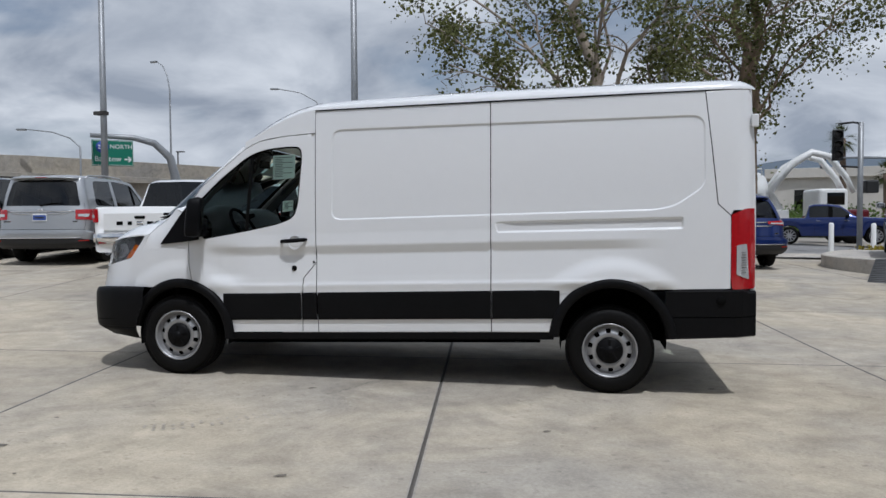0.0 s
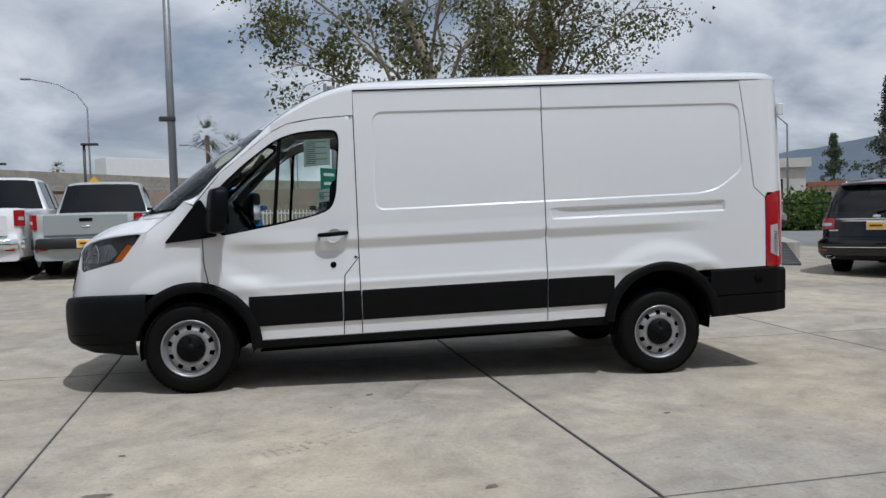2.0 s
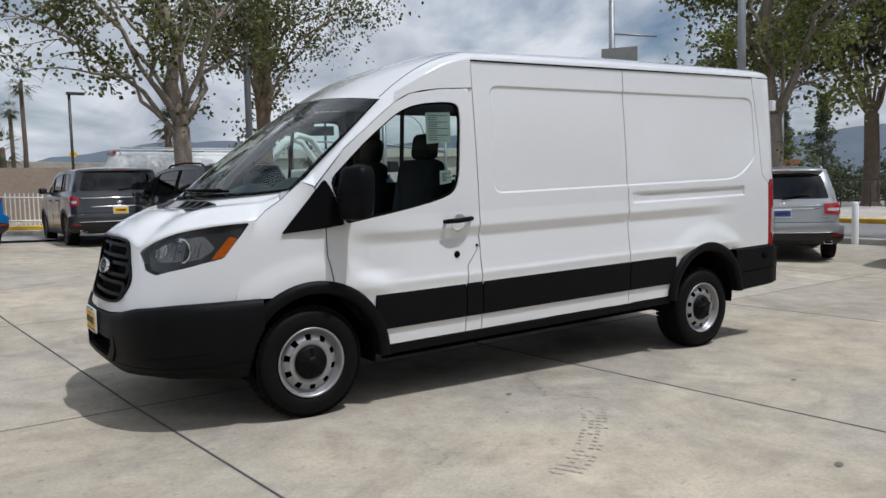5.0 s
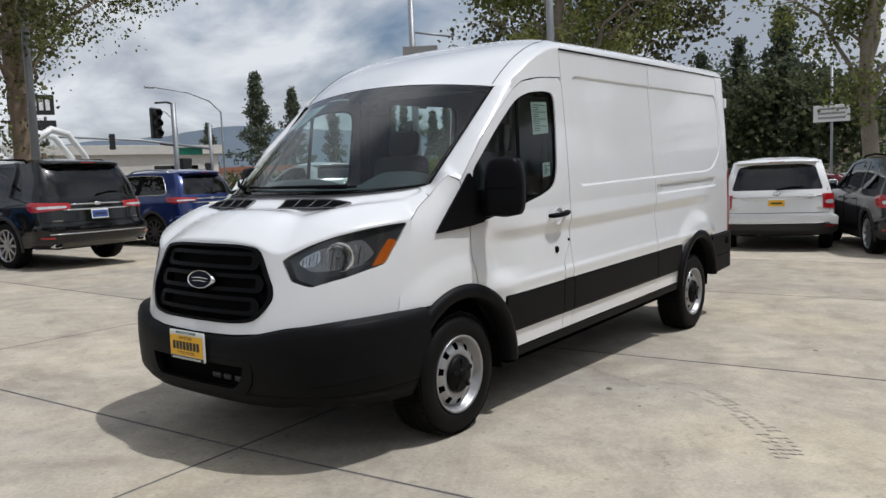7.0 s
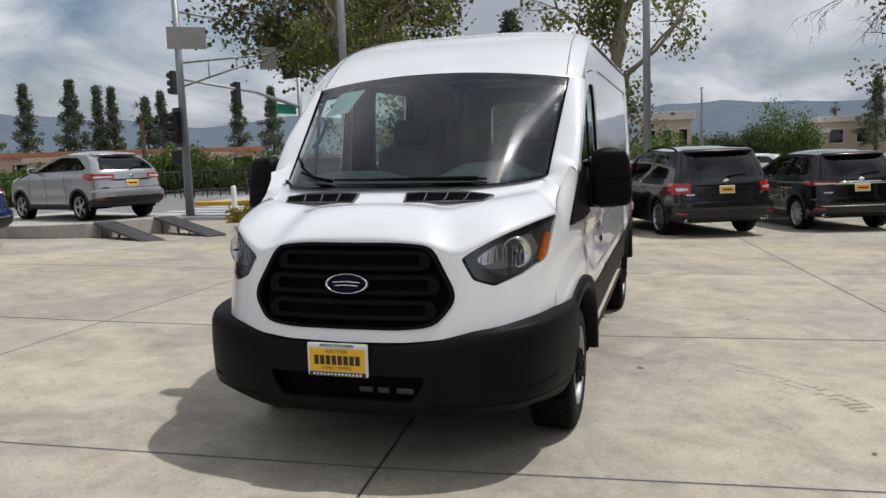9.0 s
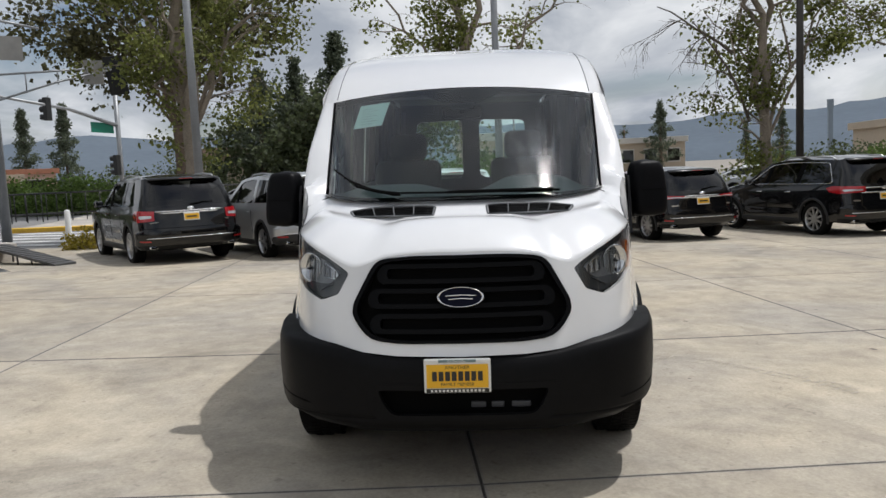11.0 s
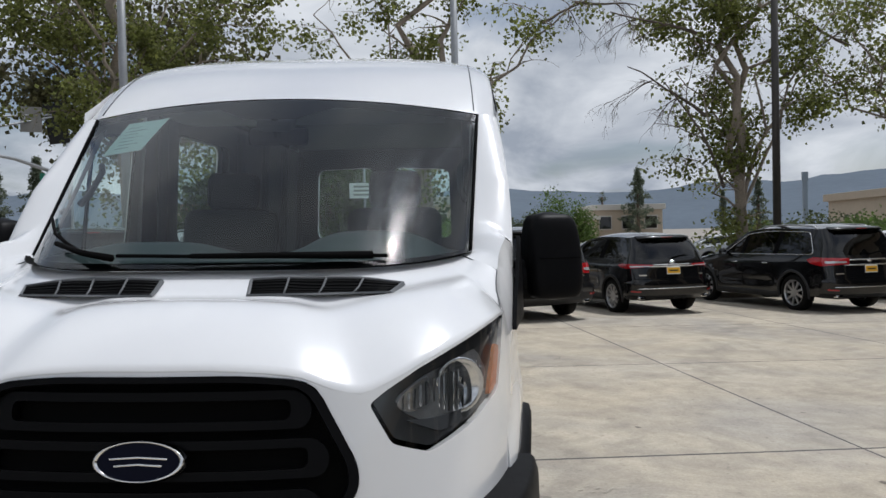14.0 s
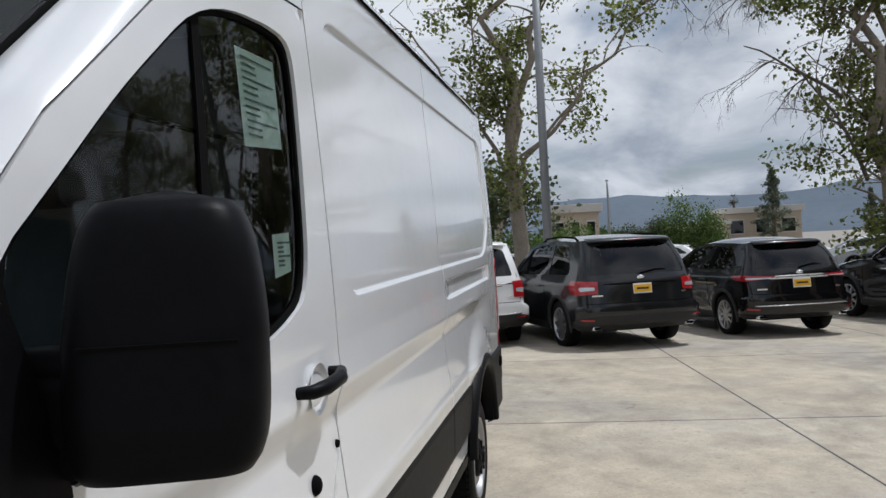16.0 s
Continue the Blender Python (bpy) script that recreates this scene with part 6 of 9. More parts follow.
def car(name, label, category, pos, heading, body, L=4.95, W=0.98, H=1.76, belt=1.10, wb=2.86, over=1.05, R=0.37, spokes=10, lamp=(0.88, 1.06, 0.60, 0.26), plate="plate_yellow", plate_z=0.93, rails=True, clad=True, chrome_bar=True, exhaust=True, roof_tail=0.42, rim="alloy", group="cars for sale", lampmat="red_lens", inset=0.17, taper=0.5, chrome_line=False, roofmat=None, quarter=0.0, step=0.085):
    """A parked car. pos: the middle of its rear axle; heading: degrees from +x; x runs forwards from the rear axle."""
    z0 = gz(*pos) if len(pos) == 2 else pos[2]
    root = thing(name, label, category, Matrix.Translation((pos[0], pos[1], z0)) @ pose(0, 0, 0, 0, 0, heading), group)
    xr, xf = -over, L - over
    t = roof_tail
    ztop = H - 0.085
    xw0 = wb - 0.48
    xw1 = xw0 - 0.86
    back = spline([(0.25, 0.11), (0.45, 0.03), (0.62, 0.01), (0.74, 0.03), (belt - 0.08, 0.075), (belt + 0.03, 0.11), (belt + (H - belt) * 0.5, 0.11 + (t - 0.11) * 0.42), (ztop, t - 0.02), (H + 0.05, t + 0.10)], 160)
    front = spline([(0.2, 0.16), (0.45, 0.02), (0.7, 0.0), (belt - 0.22, 0.06), (belt - 0.12, 0.16), (belt, 0.4)], 100)
    sect = spline([(0.2, 0.93), (0.34, 0.968), (0.55, 0.992), (0.80, 1.0), (belt - 0.10, 0.992), (belt, 0.958)], 120)
    arches = [(0.0, R + 0.045), (wb, R + 0.045)]

    def hw(x, z):
        k = 1 - 0.035 * max(0.0, 1 - (x - xr) / 1.1) ** 2 - 0.10 * max(0.0, 1 - (xf - x) / 1.0) ** 2
        if z <= belt:
            s = float(np.interp(z, sect[:, 0], sect[:, 1]))
        else:
            q = (z - belt) / (H - belt)
            s = 0.958 - (inset / W) * q ** 1.12 - 0.035 * q * max(0.0, 1 - (x - xr - t) / 1.4) ** 2
        w = W * k * s
        for xa, ra in arches:
            d = math.hypot(x - xa, z - R)
            w += 0.016 * (1 - smooth((d - ra) / 0.16)) * (z < belt)
        # the shoulder and the hollow of the doors
        w -= 0.016 * math.exp(-((z - 0.60) / 0.10) ** 2) * smooth((x - R - 0.1) / 0.3) * smooth((wb - R - 0.1 - x) / 0.3)
        return w

    def deep(z):
        return 0.30 - 0.08 * smooth((z - belt) / 0.3)

    def xc(z):
        return xr + float(np.interp(z, back[:, 0], back[:, 1])) + deep(z)

    def rear(a, z, off=0.0):
        """A place on the tail: a from one corner (-1) to the other, off outwards."""
        q = math.pi / 2 * max(-1.0, min(1.0, a))
        u = math.copysign(abs(math.sin(q)) ** 0.74, q)
        back_x = deep(z) * (1 - math.cos(q) ** 0.74)
        n = Vector((-math.cos(q) ** 0.9, u * abs(math.sin(q)) ** 1.5)).normalized() * off
        return (xr + float(np.interp(z, back[:, 0], back[:, 1])) + back_x + n.x, u * hw(xc(z), z) + n.y, z)

    def nose(a, z):
        q = math.pi / 2 * a
        u = math.copysign(abs(math.sin(q)) ** 0.74, q)
        return (xf - float(np.interp(z, front[:, 0], front[:, 1])) - 0.5 * (1 - math.cos(q) ** 0.74), u * hw(xf - 0.5 - float(np.interp(z, front[:, 0], front[:, 1])), z), z)

    zs_ = spline([(xc(ztop), ztop), (xc(ztop) + 0.7, H - 0.062), (xw1 - 0.5, H - 0.066), (xw1, H - 0.125)], 80)

    def zs(x):
        return float(np.interp(x, zs_[:, 0], zs_[:, 1]))

    def lift(a):
        return 0.035 * (1 - a * a)

    # sides, with wheel arches and window openings
    zf = belt - 0.14
    xfc = xf - 0.5 - float(np.interp(zf, front[:, 0], front[:, 1]))
    xq0, xq1 = xr + 0.60 + quarter, xr + t + 0.40 + quarter * 0.6
    dlo = [(xw0 - 0.34, belt + 0.035), (xw0 - 0.26, belt + 0.065), (xw1 - 0.10, zs(xw1 - 0.1) - 0.055), ((xw1 + xq1) / 2 + 0.2, zs((xw1 + xq1) / 2) - 0.05), (xq1, zs(xq1) - 0.065), (xq0, belt + 0.10), (xq0 + 0.06, belt + 0.055)]
    dlo = rounded(dlo, [0.05, 0.04, 0.12, 0.3, 0.10, 0.06, 0.05], 4)
    low = 0.29
    side = [(xc(0.36), 0.36), (-R - 0.05, 0.33)] + [(R * 0 + (R + 0.045) * math.cos(radians(a)), R + (R + 0.045) * math.sin(radians(a))) for a in np.linspace(183, -3, 15)] + [(R + 0.12, low), (wb - R - 0.12, low)] + [(wb + (R + 0.045) * math.cos(radians(a)), R + (R + 0.045) * math.sin(radians(a))) for a in np.linspace(183, -3, 15)] + [(xf - 0.52 - float(np.interp(0.34, front[:, 0], front[:, 1])), 0.34)]
    side += [(xf - 0.5 - float(np.interp(z, front[:, 0], front[:, 1])), z) for z in np.linspace(0.40, zf, 6)]
    side += [(xfc - 0.25, zf + 0.035), (xw0, belt + 0.02)]
    side += [(xw0 + (xw1 - xw0) * q, belt + 0.02 + (zs(xw1) - belt - 0.02) * q) for q in (0.33, 0.66)]
    side += [(x, zs(x)) for x in np.linspace(xw1, xc(ztop), 9)]
    side += [(xc(z), z) for z in np.linspace(ztop, 0.42, 12)[1:]]
    for sg in (-1, 1):
        fl = sg > 0
        bs = part("body_side", skin(side, [dlo], lambda x, z: (x, sg * hw(x, z), z), step, 0.02, flip=fl), body, root)
        part("side_window", skin(dlo, [], lambda x, z: (x, sg * (hw(x, z) - 0.014), z), 0.3, 0.0, flip=fl, edge=0.12), M["car_glass"], root)
        for px_, wide, mm in ((wb * 0.56, 0.055, M["gap"]), (wb * 0.20, 0.075, body if quarter > 0 else M["gap"])):
            q = [(px_ - wide, belt + 0.035), (px_ + wide, belt + 0.035), (px_ + wide - 0.09, zs(px_) - 0.05), (px_ - wide - 0.09, zs(px_) - 0.05)]
            part("window_pillar", skin(q, [], lambda x, z: (x, sg * (hw(x, z) - 0.008), z), 0.2, 0.008, flip=fl), mm, root)
        if chrome_line:
            part("window_trim", mesh_of("wt", *tube([(x, sg * (hw(x, z) + 0.003), z) for x, z in resample(dlo, 0.08)], [0.009] * len(resample(dlo, 0.08)), 5, False)), M["chrome"], root)
        # arch lips and dark wells
        for xa in (0.0, wb):
            rows = []
            for a in np.linspace(-14, 194, 25):
                c_, s_ = math.cos(radians(a)), math.sin(radians(a))
                rows.append([(xa + r * c_, sg * (hw(xa + r * c_, max(0.3, R + r * s_)) + o), R + r * s_) for r, o in (((R + 0.035), -0.03), ((R + 0.037), 0.012), ((R + 0.085), 0.012), ((R + 0.095), 0.0))])
            V, F = grid_mesh(rows, flip=sg < 0)
            part("arch_lip", mesh_of("al", V, F), M["cladding"] if clad else body, root)
            rows = [[(xa + (R + 0.05) * math.cos(radians(a)), sg * y, R + (R + 0.05) * math.sin(radians(a))) for y in (W * 0.35, W * 0.95)] for a in np.linspace(-10, 190, 15)]
            V, F = grid_mesh(rows, flip=sg < 0)
            n0 = len(V)
            V.append((xa, sg * W * 0.35, R))
            F += [(2 * i, 2 * i + 2, n0) for i in range(14)]
            part("wheel_well", mesh_of("ww", V, F), M["gap"], root)
        rows = [[(x, sg * (hw(x, z) + o), z) for o, z in ((-0.03, 0.25), (0.010, 0.255), (0.012, 0.37), (0.0, 0.385))] for x in np.linspace(R + 0.05, wb - R - 0.05, 12)]
        V, F = grid_mesh(rows, flip=sg > 0)
        part("sill_cladding", mesh_of("sc", V, F), M["cladding"] if clad else body, root)
        # shut lines and handles
        for q, x in enumerate((R + 0.20, wb * 0.54, wb - R - 0.13)):
            part("door_gap", tube_mesh([(x + (0.10 if q == 0 else 0.0) * (z - 0.6), sg * (hw(x, z) + 0.0005), z) for z in np.linspace(0.39, belt + 0.01, 6)], 0.0045, 4), M["gap"], root)
        for x in (wb * 0.28, wb * 0.62):
            part("door_handle", tube_mesh([(x - 0.09, sg * (hw(x, belt - 0.14) - 0.01), belt - 0.14), (x - 0.07, sg * (hw(x, belt - 0.14) + 0.03), belt - 0.14), (x + 0.07, sg * (hw(x, belt - 0.14) + 0.03), belt - 0.145), (x + 0.09, sg * (hw(x, belt - 0.14) - 0.01), belt - 0.145)], 0.013, 6), M["chrome"] if chrome_line else body, root)
        mx = xw0 - 0.36
        mr = part("door_mirror", boxed((0.13, 0.20, 0.15), (mx, sg * (W + 0.11), belt + 0.09), rot=pose(0, 0, 0, 0, 0, sg * 12), bevel=0.055, seg=3, smooth=True), body, root)
        part("mirror_arm", boxed((0.06, 0.16, 0.035), (mx + 0.02, sg * (W - 0.01), belt + 0.035), bevel=0.012), M["gap"], mr)
        part("mirror_face", boxed((0.006, 0.15, 0.11), (mx - 0.064, sg * (W + 0.115), belt + 0.09), rot=pose(0, 0, 0, 0, 0, sg * 12), bevel=0.002), M["chrome"], mr)
        if rails:
            xa, xb = xc(ztop) + 0.12, xw1 - 0.35
            zz = [zs(xa), zs(xa + 0.12) + 0.055, zs((xa + xb) / 2) + 0.075, zs(xb - 0.15) + 0.055, zs(xb)]
            part("roof_rail", tube_mesh([(x, sg * (hw(x, zs(x)) - 0.07), z) for x, z in zip((xa, xa + 0.12, (xa + xb) / 2, xb - 0.15, xb), zz)], [0.022, 0.018, 0.016, 0.018, 0.022], 7), M["alloy"] if rails == "silver" else M["gap"], root)
        # tail lamps, wrapped round the corner and along the flank
        la, lb, inner_f, back_len = lamp
        a0 = 2 / math.pi * math.asin(min(1.0, inner_f ** (1 / 0.74)))
        hgt = lb - la
        lz = lambda q: la + hgt * q
        lp = rounded([(a0, lz(0.5 - 0.5 * (1 - taper))), (0.80, lz(0.04)), (0.995, lz(0.0)), (0.995, lz(1.0)), (0.80, lz(0.98)), (a0, lz(0.5 + 0.5 * (1 - taper * 0.6)))], [0.02, 0.05, 0, 0, 0.05, 0.02], 3)
        lm = part("tail_lamp", skin([(a * sg, z) for a, z in (lp if sg > 0 else lp[::-1])], [], lambda a, z: rear(a, z, 0.014), 0.05, 0.02, flip=True, edge=0.03), M[lampmat], root, "red tail lamp")
        wing = max(0.05, back_len - 0.10)
        part("lamp_wing", skin(rounded([(xc(lz(0.0)) - 0.01, lz(0.0)), (xc(lz(0)) + wing * 0.7, lz(0.25)), (xc(lz(0)) + wing, lz(0.72)), (xc(lz(1.0)) + wing * 0.5, lz(1.0)), (xc(lz(1.0)) - 0.01, lz(1.0))], [0, 0.03, 0.03, 0.03, 0], 3), [], lambda x, z: (x, sg * (hw(x, z) + 0.013), z), 0.06, 0.015, flip=fl), M[lampmat], lm)
        rv = rounded([(a0 + 0.05, lz(0.36)), (0.78, lz(0.30)), (0.84, lz(0.5)), (0.78, lz(0.58)), (a0 + 0.05, lz(0.56))], 0.01, 2)
        part("reversing_lens", skin([(a * sg, z) for a, z in (rv if sg > 0 else rv[::-1])], [], lambda a, z: rear(a, z, 0.020), 0.06, 0.008, flip=True), M["clear_lens"], lm)
        rf = rounded([(0.52, 0.475), (0.76, 0.485), (0.76, 0.515), (0.52, 0.505)], 0.008, 2)
        part("reflector", skin([(a * sg, z) for a, z in (rf if sg > 0 else rf[::-1])], [], lambda a, z: rear(a, z, 0.098), 0.08, 0.006, flip=True), M["red_dark"], root)
        if exhaust:
            ex = Vector(rear(sg * 0.50, 0.37, 0.06))
            part("exhaust_tip", boxed((0.14, 0.15, 0.065), (ex.x + 0.04, ex.y, 0.365), bevel=0.022, seg=3, smooth=True), M["chrome"], root)
            part("exhaust_bore", boxed((0.01, 0.115, 0.04), (ex.x - 0.032, ex.y, 0.365), bevel=0.012), M["gap"], root)
        ln = [(a * sg, z) for a, z in ((0.70, ztop - 0.02), (0.72, belt + 0.05), (0.74, 0.95), (0.70, 0.76))]
        part("hatch_gap", mesh_of("hg", *tube([rear(a, z, 0.001) for a, z in ln], [0.004] * 4, 4, False)), M["gap"], root)
    # the tail: hatch with its window, bumper, lip
    glass = rounded([(-0.60, belt + 0.045), (0.60, belt + 0.045), (0.57, ztop - 0.10), (0.3, ztop - 0.045), (-0.3, ztop - 0.045), (-0.57, ztop - 0.10)], [0.05, 0.05, 0.06, 0.1, 0.1, 0.06], 4)
    tail = [(a, 0.60) for a in np.linspace(-1, 1, 13)] + [(a, ztop + lift(a)) for a in np.linspace(1, -1, 15)]
    part("tailgate", skin(tail, [glass], lambda a, z: rear(a, z), 0.075, 0.02, flip=True, edge=0.06), body, root)
    part("rear_window", skin(glass, [], lambda a, z: rear(a, z, -0.006), 0.12, 0.0, flip=True), M["car_glass"], root)
    shelf = [(-1, 0.46), (1, 0.46), (1, 0.60), (0.94, 0.685), (0.70, 0.715), (-0.70, 0.715), (-0.94, 0.685), (-1, 0.60)]
    part("rear_bumper", skin(shelf, [], lambda a, z: rear(a, z, 0.085 * (1 - smooth((z - 0.645) / 0.07))), 0.06, 0.03, flip=True), body, root)
    part("lower_bumper", skin([(-1, 0.32), (1, 0.32), (1, 0.465), (0.9, 0.50), (0.45, 0.545), (-0.45, 0.545), (-0.9, 0.50), (-1, 0.465)], [], lambda a, z: rear(a, z, 0.092 - 0.09 * smooth((0.42 - z) / 0.12)), 0.06, 0.02, flip=True), M["cladding"] if body is not M["p_black"] else body, root, "dark lower bumper")
    part("hatch_gap", mesh_of("hg", *tube([rear(a, 0.735, 0.001) for a in np.linspace(-0.71, 0.71, 12)], [0.005] * 12, 4, False)), M["gap"], root)
    crease = [rear(a, plate_z + 0.085, 0.004) for a in np.linspace(-0.36, 0.36, 9)]
    part("plate_hood", mesh_of("ph", *tube(crease, [0.004] + [0.016] * 7 + [0.004], 6)), M["chrome"] if chrome_bar else M["gap"], root)
    if chrome_bar:
        part("bumper_trim", mesh_of("bt", *tube([rear(a, 0.55, 0.094) for a in np.linspace(-0.6, 0.6, 11)], [0.010] * 11, 6)), M["chrome"], root)
        wide = 2 / math.pi * math.asin(lamp[2] ** (1 / 0.74)) * 0.98
        part("tailgate_trim", mesh_of("tt", *tube([rear(a, max(lamp[1] - 0.05, plate_z + 0.12), 0.008) for a in np.linspace(-wide, wide, 9)], [0.014] * 9, 6)), M["chrome"], root)
    # spoiler over the window, third lamp, wiper
    rows = []
    for a in np.linspace(-0.66, 0.66, 15):
        e = 1 - 0.5 * (abs(a) / 0.66) ** 4
        b0 = Vector(rear(a, ztop + lift(a) - 0.03, 0.004))
        zt_ = ztop + lift(a)
        rows.append([(b0.x + 0.22, b0.y, zt_ + 0.022), (b0.x + 0.05, b0.y, zt_ + 0.010), (b0.x - 0.13 * e, b0.y, zt_ - 0.028), (b0.x - 0.135 * e, b0.y, zt_ - 0.045), (b0.x - 0.02, b0.y, zt_ - 0.055)])
    V, F = grid_mesh(rows, flip=False)
    sp_ = part("rear_spoiler", mesh_of("rs", V, F), roofmat or body, root)
    e = Vector(rear(0, ztop + lift(0) - 0.03, 0.004))
    part("brake_lamp", boxed((0.012, 0.26, 0.014), (e.x - 0.13, 0, ztop + lift(0) - 0.036), bevel=0.003), M["red_dark"], sp_)
    part("rear_wiper", mesh_of("w", *tube([rear(0.0, belt + 0.05, 0.02), rear(-0.12, belt + 0.10, 0.018), rear(-0.26, belt + 0.095, 0.014)], [0.017, 0.012, 0.006], 6)), M["gap"], root)
    # roof, windscreen, bonnet and nose
    aa = np.linspace(-1, 1, 15)
    rows = []
    for q in np.linspace(0, 1, 16):
        row = []
        for a in aa:
            p0 = Vector(rear(a, ztop + lift(a)))
            x1 = xw1 + 0.10 * (1 - a * a)
            x = p0.x + (x1 - p0.x) * q
            edge = min(max(x, zs_[0, 0]), xw1)
            y0 = p0.y
            y1 = hw(edge, zs(edge)) * a
            k = smooth(q / 0.15)
            y = y0 + (y1 - y0) * k
            zc_ = zs(edge) + (0.035 + 0.045 * smooth(q / 0.3) * (1 - 0.55 * smooth((q - 0.75) / 0.25))) * (1 - abs(a) ** 2.6)
            z = p0.z + (zc_ - p0.z) * smooth(q / 0.12 + 0.0)
            row.append((x, y, z))
        rows.append(row)
    V, F = grid_mesh(rows, flip=True)
    part("roof", mesh_of("roof", V, F), roofmat or body, root)
    rows = []
    for q in np.linspace(0, 1, 6):
        x0_, z0_ = xw1 + (xw0 - xw1) * q, zs(xw1) + (belt + 0.02 - zs(xw1)) * q
        rows.append([(x0_ + (0.10 + 0.10 * q) * (1 - a * a), hw(x0_, z0_) * a, z0_ + 0.055 * (1 - q) * (1 - abs(a) ** 2.6) + 0.02 * q * (1 - a * a)) for a in aa])
    V, F = grid_mesh(rows, flip=True)
    part("windscreen", mesh_of("ws", V, F), M["car_glass"], root)
    rows = []
    for q in np.linspace(0, 1, 8):
        row = []
        for a in aa:
            c0 = Vector((xw0 + 0.20 * (1 - a * a), hw(xw0, belt) * a, belt + 0.02 + 0.02 * (1 - a * a)))
            c1 = Vector(nose(a, zf))
            p = c0.lerp(c1, q)
            p.z += 0.05 * math.sin(math.pi * q ** 0.8) * (1 - 0.5 * a * a)
            row.append(p)
        rows.append(row)
    V, F = grid_mesh(rows, flip=True)
    part("bonnet", mesh_of("bon", V, F), body, root)
    V, F = grid_mesh([[nose(a, z) for a in aa] for z in np.linspace(0.32, zf, 8)])
    part("front_fascia", mesh_of("ff", V, F), body, root)
    part("underbody", boxed((L - 0.5, W * 1.3, 0.22), (L / 2 - over, 0, 0.40)), M["gap"], root)
    # plate, badge, name letters
    pp = Vector(rear(0, plate_z, 0.012))
    p_ = part("number_plate", boxed((0.012, 0.31, 0.155), pp, rot=pose(0, 0, 0, 0, 6, 0), bevel=0.004), M["plate_white"], root)
    part("plate_field", boxed((0.004, 0.285, 0.11), (pp.x - 0.008, 0, plate_z), rot=pose(0, 0, 0, 0, 6, 0)), M[plate], p_)
    part("word_bar", boxed((0.004, 0.20, 0.03), (pp.x - 0.0115, 0, plate_z), rot=pose(0, 0, 0, 0, 6, 0)), M["plate_black"], p_)
    bz = min(belt - 0.015, plate_z + 0.17)
    part("badge", lathe([(0.0, 0.010), (0.9, 0.008), (1.0, 0.0)], 20), M["chrome"], root, m=Matrix.Translation(rear(0, bz, 0.006)) @ pose(0, 0, 0, 0, 0, 90) @ Matrix.Diagonal((0.07, 1, 0.036, 1)))
    for sg in (1, -1):
        nb = Vector(rear(0.46 * sg, plate_z - 0.085, 0.004))
        part("name_bar", boxed((0.006, 0.17 if sg > 0 else 0.09, 0.026), nb, rot=pose(0, 0, 0, 0, 0, -sg * 9), bevel=0.002), M["chrome"], root)
    tyre, rimm, sp, backm = alloy_meshes(R, spokes)
    for xa in (0.0, wb):
        for sg in (-1, 1):
            m = Matrix.Translation((xa, sg * (W - 0.125), R - 0.005)) @ (pose(0, 0, 0, 0, 0, 180) if sg < 0 else Matrix())
            w = part("wheel", tyre.copy(), M["rubber"], root, m=m)
            part("rim", rimm.copy(), M[rim], w)
            part("spokes", sp.copy(), M[rim], w)
            part("brake_disc", backm.copy(), M["gap"], w)
    # seats that show through the glass
    for x in (0.55, 1.45):
        for y in (-0.42, 0.42):
            part("headrest", boxed((0.10, 0.26, 0.20), (x, y, belt + 0.20), bevel=0.05, seg=2), M["seat_cloth"], root)
        part("seat_row", boxed((0.16, W * 1.3, 0.5), (x - 0.02, 0, belt - 0.14), bevel=0.05), M["seat_cloth"], root)
    return root


M["car_glass"] = glass_mat("car_glass", (0.45, 0.52, 0.53), 0.16, ior=1.55)


def ahead(pos, heading, d):
    return (pos[0] + d * math.cos(radians(heading)), pos[1] + d * math.sin(radians(heading)))


car("large_suv", "silver full-size SUV with tinted windows and chrome tailgate strip", "car", ahead((-8.0, 9.18), 100, 0.5), 100, M["p_silver"], L=5.33, W=1.01, H=1.94, belt=1.20, wb=3.11, over=1.1, R=0.41, lamp=(0.93, 1.17, 0.74, 0.34), plate="plate_blue", plate_z=0.99, rails="silver", roof_tail=0.30, exhaust=False, clad=False, taper=0.15, quarter=0.06, inset=0.15)
car("large_suv", "black full-size SUV beside the silver one", "car", ahead((-10.7, 9.6), 100, 0.5), 100, M["p_black"], L=5.33, W=1.01, H=1.92, belt=1.20, wb=3.11, over=1.1, R=0.41, lamp=(0.93, 1.17, 0.74, 0.34), plate_z=0.99, roof_tail=0.30, exhaust=False, taper=0.15, quarter=0.06, inset=0.15)
pickup("pickup_truck", "white full-size pickup truck with black tailgate lettering", "pickup", ahead((-5.5, 9.1), 99, 0.5), 99, M["p_white"], L=5.89, W=1.01, H=1.92, belt=1.24, wb=3.69, over=1.25, R=0.40, cab=1.05, lamp=(0.92, 1.20, 0, 0), plate_z=0.62)
pickup("pickup_truck", "pale grey mid-size pickup truck with dark bumper", "pickup", ahead((-3.45, 9.3), 98, 0.5), 98, M["p_grey"], L=5.35, W=0.93, H=1.81, belt=1.14, wb=3.22, over=1.2, R=0.39, cab=0.9, lamp=(0.86, 1.12, 0, 0), plate_z=0.60, chrome_bar=False)
car("compact_suv", "bright blue compact SUV with black roof rails", "car", (-1.69, 13.6), 97, M["p_blue"], L=4.6, W=0.925, H=1.70, belt=1.10, wb=2.66, over=1.0, R=0.36, lamp=(0.98, 1.10, 0.45, 0.32), plate_z=0.90, chrome_bar=False, exhaust=False)
